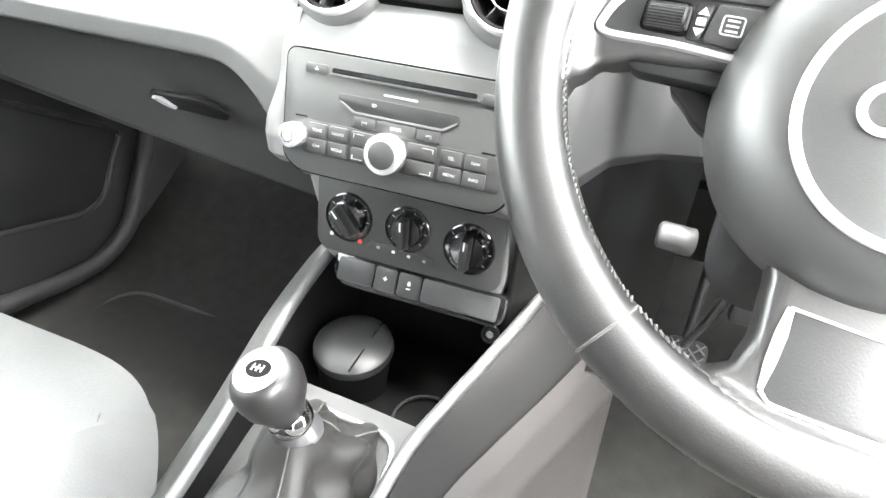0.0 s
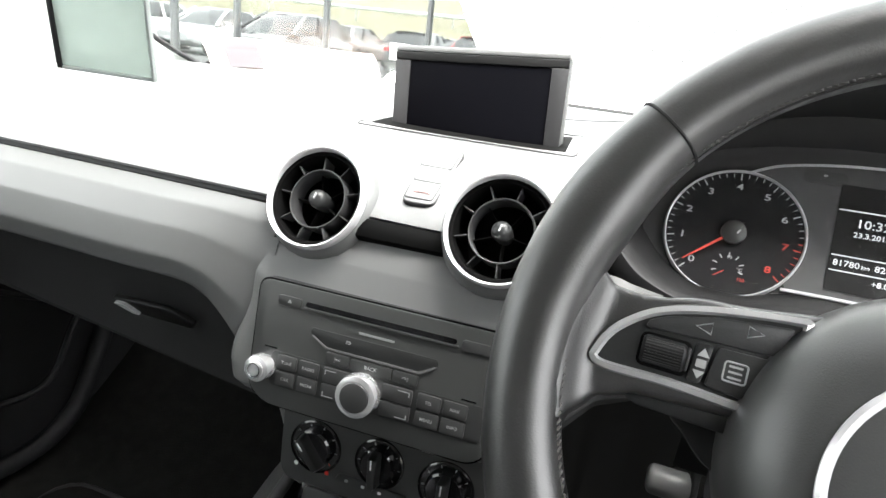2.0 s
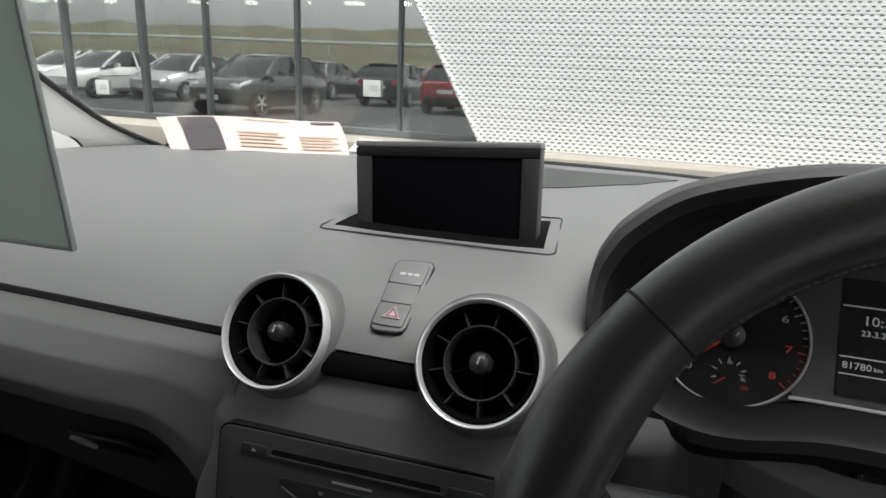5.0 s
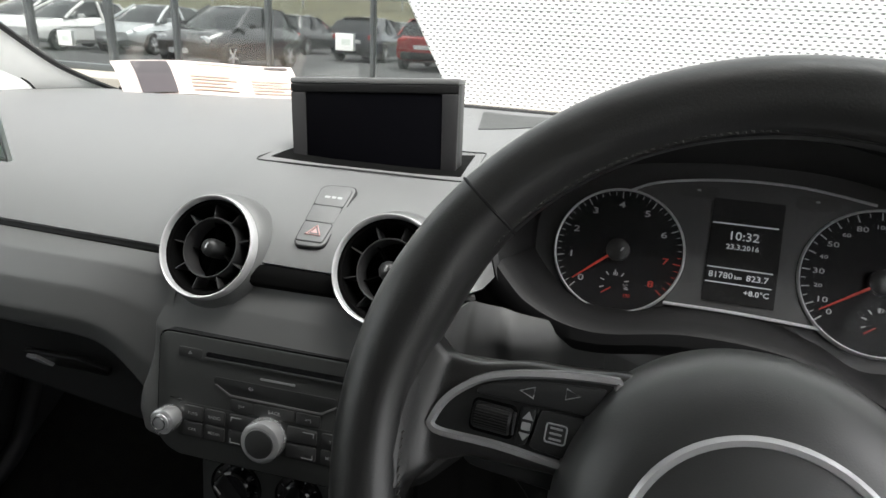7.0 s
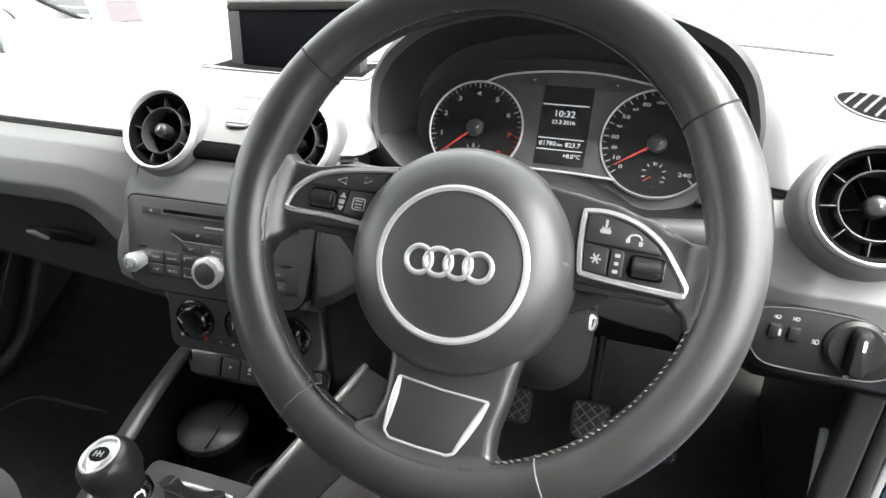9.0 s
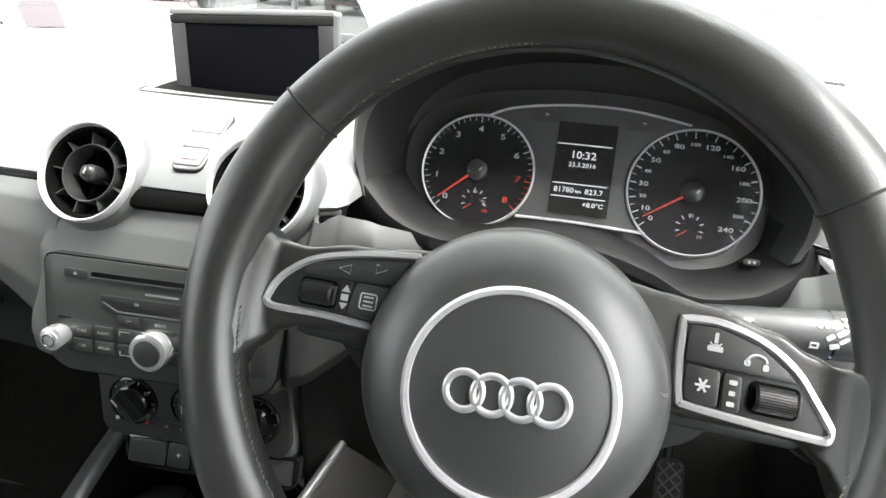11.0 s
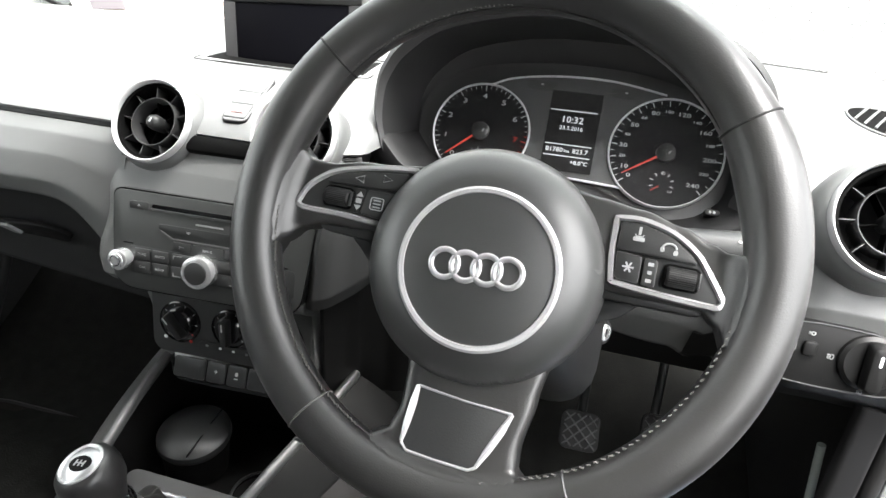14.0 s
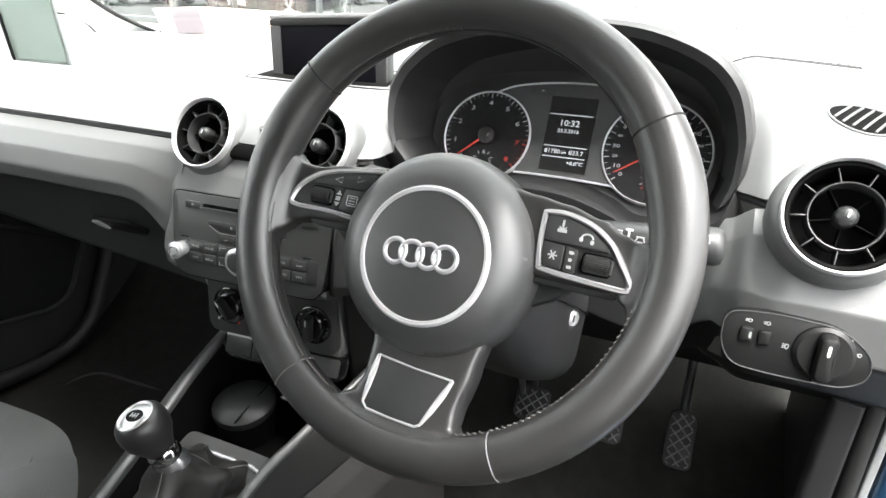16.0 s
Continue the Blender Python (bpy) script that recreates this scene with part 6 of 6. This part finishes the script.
# ---- roof, pillars, windscreen, rear shell ----
roof = part("ceiling", sheet(lambda s, t: (-0.60 + 1.20 * s, 0.10 - 1.7 * t, 1.385 - 0.06 * (2 * s - 1) ** 2 - 0.05 * t * t), 12, 10, 0.02), LININGM)
tagged(roof, "pale fabric headlining of the car", "ceiling", kind="structure")
for sx in (-1, 1):
    # broad trim between the glass edge and the door, widening to its foot
    o = 0.0 if sx < 0 else 0.095
    edge = curve([(sx * (0.655 + o), 0.815, 0.930), (sx * (0.655 + o), 0.731, 0.962), (sx * (0.652 + o), 0.655, 0.996), (sx * (0.650 + o), 0.556, 1.062), (sx * (0.64 + o), 0.38, 1.180), (sx * (0.60 + o * 0.7), 0.10, 1.335)], 6)
    inner = curve([(sx * (0.700 + o), 0.800, 0.915), (sx * (0.712 + o), 0.660, 0.915), (sx * (0.716 + o), 0.540, 0.930), (sx * (0.712 + o), 0.430, 0.985), (sx * (0.690 + o), 0.29, 1.115), (sx * (0.63 + o * 0.7), 0.04, 1.310)], 6)
    bm = bmesh.new()
    n = len(edge)
    rows = []
    for a, c in zip(edge, inner):
        mid = a.lerp(c, 0.5) + Vector((-sx * 0.016, -0.010, 0.006))
        q = [a * (1 - t) ** 2 + mid * 2 * t * (1 - t) + c * t * t for t in [k / 8 for k in range(9)]]
        rows.append([bm.verts.new(p) for p in q + [c + Vector((sx * 0.03, 0, 0)), a + Vector((sx * 0.03, 0.02, 0))]])
    for r0, r1 in zip(rows, rows[1:]):
        for k in range(11):
            bm.faces.new((r0[k], r0[(k + 1) % 11], r1[(k + 1) % 11], r1[k]))
    bm.faces.new(rows[0])
    bm.faces.new(rows[-1])
    p = part("pillar", bm, PILLARM)
    tagged(p, "pale plastic windscreen pillar trim", "pillar", kind="structure")
    if sx > 0:
        continue
    g = part("trim", tube([e + Vector((-sx * 0.002, 0.002, 0.003)) for e in edge], 0.0045, 6), RUBBER)
    tagged(g, "black glass edge seal along the pillar", "seal", kind="structure")
header = part("trim", tube([(-0.60, 0.10, 1.335), (-0.3, 0.14, 1.365), (0, 0.15, 1.372), (0.3, 0.14, 1.365), (0.60, 0.10, 1.335)], 0.03, 10), PILLARM)
tagged(header, "pale windscreen header trim", "trim", kind="structure")
ws = part("window_1", sheet(lambda s, t: ((-0.70 + 1.40 * s) * (1 - 0.13 * t), (back_edge(-0.66 + 1.32 * s) + 0.01) * (1 - t) + 0.13 * t, 0.945 + 0.42 * t + 0.02 * math.sin(math.pi * t)), 16, 12, 0.005), WINDGLASS)
tagged(ws, "clear curved windscreen", "windscreen", kind="structure")
ws.visible_shadow = False
# Unseen blind wall, raised past window height to keep rear light off the dash.
rear = part("wall_rear", sheet(lambda s, t: (-0.74 + 1.48 * s - (2 * s - 1) * 0.14 * max(0.0, t - 0.55), -1.58 - 0.1 * math.sin(math.pi * t), 0.26 + 1.10 * t), 6, 10, 0.03), CARPET)
tagged(rear, "unseen dark rear wall, closed to full height to block light", "wall", kind="structure")
for sx in (-1, 1):
    # Unseen side wall, also windowless to hold back light from behind.
    q = part("wall_side", sheet(lambda s, t: (sx * (0.74 - 0.14 * max(0.0, t - 0.55)), -1.62 + 0.90 * s, 0.26 + 1.10 * t), 6, 10, 0.03), DARK)
    tagged(q, "unseen dark side wall, closed to full height to block light", "wall", kind="structure")
    q = part("pillar", tube([(sx * 0.70, -0.70, 0.9), (sx * 0.63, -0.68, 1.35)], 0.045, 8), PILLARM)
    tagged(q, "pale centre pillar trim", "pillar", kind="structure")

# ---- things on the dashboard ----
card = thing("sales_card", "printed dealer card with a dark band lying in the windscreen", "card", (-0.4, 0.76, 0.955))


def cardm(u, v):
    """Corner-to-corner place on the card: u along it, v up it."""
    a, b = Vector((-0.546, 0.690, 0.950)), Vector((-0.285, 0.800, 0.9595))
    c, d = Vector((-0.655, 0.780, 0.996)), Vector((-0.353, 0.890, 1.004))
    p = a.lerp(b, u).lerp(c.lerp(d, u), v)
    return p + Vector((0, 0, 0.008 * math.sin(math.pi * v) + 0.004 * math.sin(u * 5)))


def card_patch(u0, u1, v0, v1, lift=0.0):
    n = Vector((0.02, -0.25, 0.16)).normalized()
    return sheet(lambda s, t: cardm(u0 + (u1 - u0) * s, v0 + (v1 - v0) * t) + n * lift, 10, 6, 0.0014 if lift == 0 else 0.0003)


part("card_sheet", card_patch(0, 1, 0, 1), PAPER, card, "pale peach card")
part("dark_band", card_patch(0.11, 0.31, 0.02, 0.90, 0.003), CARDDARK, card, "dark printed band")
for i in range(5):
    part("text_bar", card_patch(0.40, 0.66 - 0.03 * (i % 3), 0.08 + 0.075 * i, 0.108 + 0.075 * i, 0.003), CARDTEXT, card)
    part("text_bar", card_patch(0.74, 0.96 - 0.04 * (i % 2), 0.08 + 0.065 * i, 0.104 + 0.065 * i, 0.003), CARDTEXT, card)
part("title_bar", card_patch(0.46, 0.72, 0.82, 0.86, 0.003), CARDTEXT, card)
part("printed_emblem", card_patch(0.84, 0.97, 0.80, 0.90, 0.003), CARDDARK, card)
leaflet = thing("leaflet", "small white leaflet beside the card", "leaflet", (-0.16, 0.86, 0.955))
part("sheet", box(0.10, 0.05, 0.004, 0.001, Matrix.Translation((-0.255, 0.855, 0.965)) @ Matrix.Rotation(radians(20), 4, "X")), INK, leaflet)

# ---- clear sign sleeve hanging by the passenger's visor ----
sign = thing("hanging_sign", "smoky clear plastic sign sleeve hanging in the windscreen", "sign", (-0.2, 0.13, 1.2))
HS = axes((-0.121, 0.132, 0.986), 2, -6)
pane = part("sleeve_pane", box(0.073, 0.26, 0.003, 0.001, at(-0.0385, 0.132, 0)), SLEEVE, sign, "smoky clear pane", HS)
part("sleeve_edge", box(0.0022, 0.262, 0.0036, 0.0008, at(-0.001, 0.131, 0)), PALEFRAME, sign, "pale edge", HS)
part("sleeve_edge", box(0.075, 0.0022, 0.0036, 0.0008, at(-0.0375, 0.001, 0)), PALEFRAME, sign, "pale edge", HS)
part("sleeve_spine", box(0.0045, 0.262, 0.005, 0.001, at(-0.0755, 0.131, 0)), DARK, sign, "dark spine", HS)
part("sleeve_sheet", box(0.13, 0.25, 0.0025, 0.001, at(-0.143, 0.128, 0)), SHEETM, sign, "white sheet", HS)

# ---- outside: forecourt, showroom front, parked cars ----
FY = 6.0
ground = part("ground", sheet(lambda s, t: (-150 + 300 * s, -150 + 300 * t, -0.02), 30, 30), ASPHALT)
tagged(ground, "grey asphalt forecourt", "ground", kind="structure")
plinth = part("pavement", box(44, 3.2, 0.46, 0.02, at(0, FY + 0.90, 0.208)), CONCRETE)
tagged(plinth, "beige concrete plinth along the showroom", "plinth", kind="structure")
shop = thing("showroom", "glazed showroom front with dark frames and white cladding", "building", (-4, FY, 0.44))
posts = (-9.6, -8.1, -6.72, -5.56, -4.66, -3.49, -2.29, -1.1)
for i, x in enumerate(posts):
    w = 0.042 if i not in (2, 3) else 0.068
    part("mullion", box(w * 0.85, 0.07, 3.4, 0.006, at(x, FY, 0.44 + 1.7)), FRAMEM, shop)
    part("inner_fin", box(0.10 if i % 2 else 0.2, 0.30, 3.4, 0.006, at(x + 0.17, FY + 0.22, 0.44 + 1.7)), PALEFRAME, shop, "pale inner column")
for a, b, zs in ((-9.6, -4.66, (2.16,)), (-3.49, -2.29, (1.98, 2.36)), (-2.29, -1.1, (2.36,))):
    for z in zs:
        part("transom", box(b - a - 0.08, 0.12, 0.07, 0.006, at((a + b) / 2, FY, z)), FRAMEM, shop)
part("bottom_rail", box(9.5, 0.12, 0.07, 0.006, at(-5.3, FY - 0.002, 0.475)), FRAMEM, shop)
for a, b in zip(posts, posts[1:]):
    g = part("pane", box(b - a - 0.07, 0.012, 3.36, 0.0, at((a + b) / 2, FY + 0.02, 0.44 + 1.7)), SHOPGLASS, shop, "reflecting glass pane")
    g.visible_shadow = False
for x, z in ((-6.22, 0.78), (-2.60, 0.93)):
    part("notice", box(0.20, 0.006, 0.17, 0.001, at(x, FY - 0.012, z)), INK, shop, "small white notice")
    part("notice_text", box(0.10, 0.002, 0.06, 0.0, at(x + 0.02, FY - 0.017, z)), PALEFRAME, shop)
part("back_wall", box(16, 0.1, 4.2, 0.0, at(-5, FY + 9, 2.4)), INTERIORM, shop, "dim interior wall")
part("showroom_floor", box(16, 9, 0.05, 0.0, at(-5, FY + 4.6, 0.415)), INTERIORM, shop)
part("showroom_ceiling", box(16, 9, 0.1, 0.0, at(-5, FY + 4.6, 4.1)), INTERIORM, shop)
for k in range(11):
    part("lamp", box(0.34, 0.20, 0.05, 0.005, at(-13.2 + k * 1.15 + (0.4 if k % 3 == 0 else 0), FY + 4.8, 2.30)), LAMPM, shop, "bright ceiling lamp")

# white punched cladding: courses of sheet, cut off on a slant
ROW = 0.096
cl = thing("cladding", "white perforated metal cladding with a slanted edge", "cladding", (3, FY - 0.25, 0.45))


def slant(z):
    return -2.02 - (z - 1.745) * 0.553


for i in range(64):
    z0 = 0.44 + i * ROW
    prof = [(z0, 0.005), (z0 + 0.002, 0.0006), (z0 + 0.022, -0.0004), (z0 + 0.046, -0.0008), (z0 + 0.070, -0.0004), (z0 + ROW - 0.003, 0.0006), (z0 + ROW - 0.001, 0.005), (z0 + ROW - 0.001, 0.040), (z0, 0.040)]
    part("panel", loft([[(slant(z), y, z) for z, y in prof], [(15, y, z) for z, y in prof]]), CLADM, cl, "", at(0, FY - 0.28, 0), sharp=60)
part("backing", prism([(slant(0.46) + 0.04, 0.46), (15, 0.46), (15, 6.5), (slant(6.5) + 0.04, 6.5)], 0.0, 0.05), PALEFRAME, cl, "", Matrix(((1, 0, 0, 0), (0, 0, -1, FY - 0.15), (0, 1, 0, 0), (0, 0, 0, 1))))
part("edge_trim", tube([(slant(0.44), FY - 0.29, 0.44), (slant(6.5), FY - 0.29, 6.5)], 0.022, 8), CLADM, cl, "white edge trim")

# dry bank behind the forecourt
bank = part("backdrop", sheet(lambda s, t: (-120 + 240 * s, -34 - 30 * t, 6.5 * t ** 0.8 + 0.9 * noise.noise(Vector((s * 30, t * 4, 0))) * t), 120, 12), HILLM)
tagged(bank, "dry grassy bank behind the forecourt", "bank", kind="structure")
barrier = thing("crash_barrier", "pale steel crash barrier on the bank", "barrier", (0, -40, 2))
part("rail", tube([(-70 + 10 * i, -44, 3.8 + 0.1 * math.sin(i)) for i in range(15)], 0.16, 8), PALEFRAME, barrier)
for i in range(15):
    part("barrier_post", box(0.12, 0.12, 1.6, 0.0, at(-70 + 10 * i, -44.1, 3.1)), STEEL, barrier)

CARGLASS = material("dark_car_glass", (0.015, 0.018, 0.02), 0.06, bump=0.0, coat=0.3)
TAILM = material("tail_lamp_red", (0.42, 0.03, 0.03), 0.2, bump=0.0, coat=0.5)
TYRE = material("tyre_rubber", (0.02, 0.02, 0.02), 0.8, var=0.2, scale=20)
LENSM = material("lamp_lens", (0.6, 0.62, 0.64), 0.15, bump=0.0, coat=0.5)


def parked_car(paint, label):
    """A hatchback, nose to +y, standing on its wheels at the origin."""
    c = thing("parked_car", label, "car", (0, 0, 0), "parked cars")
    prof = ((-2.00, 0.45, 0.62, 0.70), (-1.95, 0.30, 0.90, 0.78), (-1.70, 0.22, 1.00, 0.84), (-1.0, 0.2, 0.98, 0.87), (0.0, 0.2, 0.95, 0.88), (0.8, 0.2, 0.92, 0.87), (1.35, 0.22, 0.84, 0.83), (1.75, 0.28, 0.74, 0.74), (1.98, 0.40, 0.62, 0.56))
    rings = []
    for y, z0, z1, w in prof:
        rings.append([(sx * w * k, y, z0 + (z1 - z0) * h) for sx, k, h in ((-1, 0.86, 0), (-1, 0.98, 0.15), (-1, 1.0, 0.5), (-1, 0.96, 0.85), (-1, 0.84, 1.0), (1, 0.84, 1.0), (1, 0.96, 0.85), (1, 1.0, 0.5), (1, 0.98, 0.15), (1, 0.86, 0))])
    part("body", loft(rings), paint, c, "painted body")
    cab = []
    for y, z, w in ((-1.85, 0.92, 0.74), (-1.55, 1.30, 0.66), (-1.2, 1.42, 0.62), (-0.4, 1.46, 0.60), (0.10, 1.40, 0.60), (0.45, 1.20, 0.66), (0.95, 0.90, 0.74)):
        cab.append([(-w - 0.10, y, 0.90), (-w - 0.06, y, 0.90 + (z - 0.90) * 0.5), (-w, y, z - 0.03), (-w * 0.85, y, z), (w * 0.85, y, z), (w, y, z - 0.03), (w + 0.06, y, 0.90 + (z - 0.90) * 0.5), (w + 0.10, y, 0.90)])
    part("cabin_glass", loft(cab), CARGLASS, c, "dark windows")
    part("roof", sheet(lambda s, t: ((-0.58 + 1.16 * s), -1.45 + 1.55 * t, 1.44 + 0.035 * math.sin(math.pi * t) - 0.03 * (2 * s - 1) ** 2 - 0.03 * t), 8, 8, 0.02), paint, c)
    for sx in (-1, 1):
        for y0, z0, y1, z1 in ((0.05, 1.41, 0.95, 0.92), (-0.45, 1.42, -0.42, 0.92), (-1.25, 1.40, -1.70, 0.95)):
            part("roof_post", tube([(sx * 0.60, y0, z0), (sx * 0.70, (y0 + y1) / 2, (z0 + z1) / 2 + 0.02), (sx * 0.83, y1, z1)], 0.04, 8), paint, c)
        part("headlight", lathe([(0.0, 0.05), (0.10, 0.03), (0.13, 0.0), (0.12, -0.05)], 20, (1.2, 0.7)), LENSM, c, "clear headlight", Matrix.Translation((sx * 0.56, 1.80, 0.66)) @ Matrix.Rotation(radians(-75), 4, "X"))
        part("tail_light", box(0.26, 0.06, 0.16, 0.03, at(sx * 0.62, -1.955, 0.80)), TAILM, c, "red tail light")
        part("side_crease", tube([(sx * 0.865, -1.5, 0.72), (sx * 0.885, 0.0, 0.70), (sx * 0.86, 1.2, 0.66)], 0.012, 6), CARGLASS, c)
        part("door_mirror", box(0.18, 0.10, 0.12, 0.03, at(sx * 0.95, 0.50, 1.0)), paint, c)
        for y in (-1.22, 1.24):
            m = Matrix.Translation((sx * 0.80, y, 0.31)) @ Matrix.Rotation(radians(90 * sx), 4, "Y")
            w = part("wheel", lathe([(0.20, -0.09), (0.30, -0.09), (0.315, -0.05), (0.315, 0.06), (0.295, 0.095), (0.22, 0.10), (0.20, 0.08)], 36), TYRE, c, "black tyre", m)
            part("rim", lathe([(0.215, 0.10), (0.20, 0.085), (0.205, 0.02), (0, 0.02)], 30), GLOSS, w, "", m)
            for k in range(5):
                part("rim_spoke", box(0.19, 0.055, 0.03, 0.01, m @ Matrix.Rotation(radians(72 * k), 4, "Z") @ at(0.11, 0, 0.085)), SILVER, w)
    part("grille", box(0.70, 0.06, 0.16, 0.02, at(0, 1.94, 0.52)), GLOSS, c)
    part("rear_bumper", box(1.30, 0.10, 0.22, 0.04, at(0, -1.97, 0.42)), GLOSS, c)
    part("plate", box(0.50, 0.02, 0.11, 0.004, at(0, -2.00, 0.66)), INK, c, "blank pale plate")
    part("plate", box(0.50, 0.02, 0.11, 0.004, at(0, 1.985, 0.42)), INK, c, "blank pale plate")
    return c


paints = {"silver": material("silver_paint", (0.55, 0.57, 0.58), 0.3, metal=0.6, var=0.03, bump=0, coat=0.8), "black": material("black_paint", (0.012, 0.012, 0.014), 0.2, var=0.05, bump=0, coat=1.0), "white": material("white_paint", (0.75, 0.75, 0.74), 0.3, var=0.03, bump=0, coat=0.8), "red": material("red_paint", (0.30, 0.02, 0.02), 0.25, var=0.05, bump=0, coat=0.9), "dark": material("dark_blue_paint", (0.02, 0.025, 0.04), 0.22, metal=0.2, var=0.05, bump=0, coat=1.0)}
first = {}
for colour, x, y, turn in (("black", -9.3, -1.9, 2), ("silver", -14.4, -5.2, -4), ("white", -16.6, -4.2, 3), ("white", -20.8, -6.5, 0), ("red", -5.4, -7.2, 180), ("dark", -8.6, -9.5, 178), ("black", -12.5, -11.5, 182), ("dark", -13.3, -19.0, 180), ("silver", -17.5, -12.0, 184), ("black", -10.4, -17.0, 180), ("red", -16.6, -19.5, 183), ("white", -20.0, -19.0, 180), ("silver", -7.4, -16.0, 176), ("black", -24.0, -12.0, 178), ("dark", -27.0, -7.0, 0), ("black", -4.0, -12.0, 180), ("white", -23.5, -19.5, 180)):
    mt = Matrix.Translation((x, y, -0.02)) @ Matrix.Rotation(radians(turn), 4, "Z")
    if colour not in first:
        first[colour] = parked_car(paints[colour], f"{colour} parked hatchback on the forecourt" if colour != "dark" else "dark blue parked hatchback on the forecourt")
        first[colour].matrix_basis = mt
    else:
        copy_thing(first[colour], mt)
# the bonnet of this car, beyond the glass
bonnet = thing("bonnet", "blue painted bonnet beyond the windscreen", "bonnet", (0, 1.4, 0.7))
part("bonnet_panel", sheet(lambda s, t: ((-0.74 + 1.48 * s), back_edge(0.5 * (2 * s - 1)) + 0.08 + (0.75) * t, 0.905 - 0.14 * t ** 1.5 - 0.05 * (2 * s - 1) ** 2), 16, 10, 0.02), BLUE, bonnet)
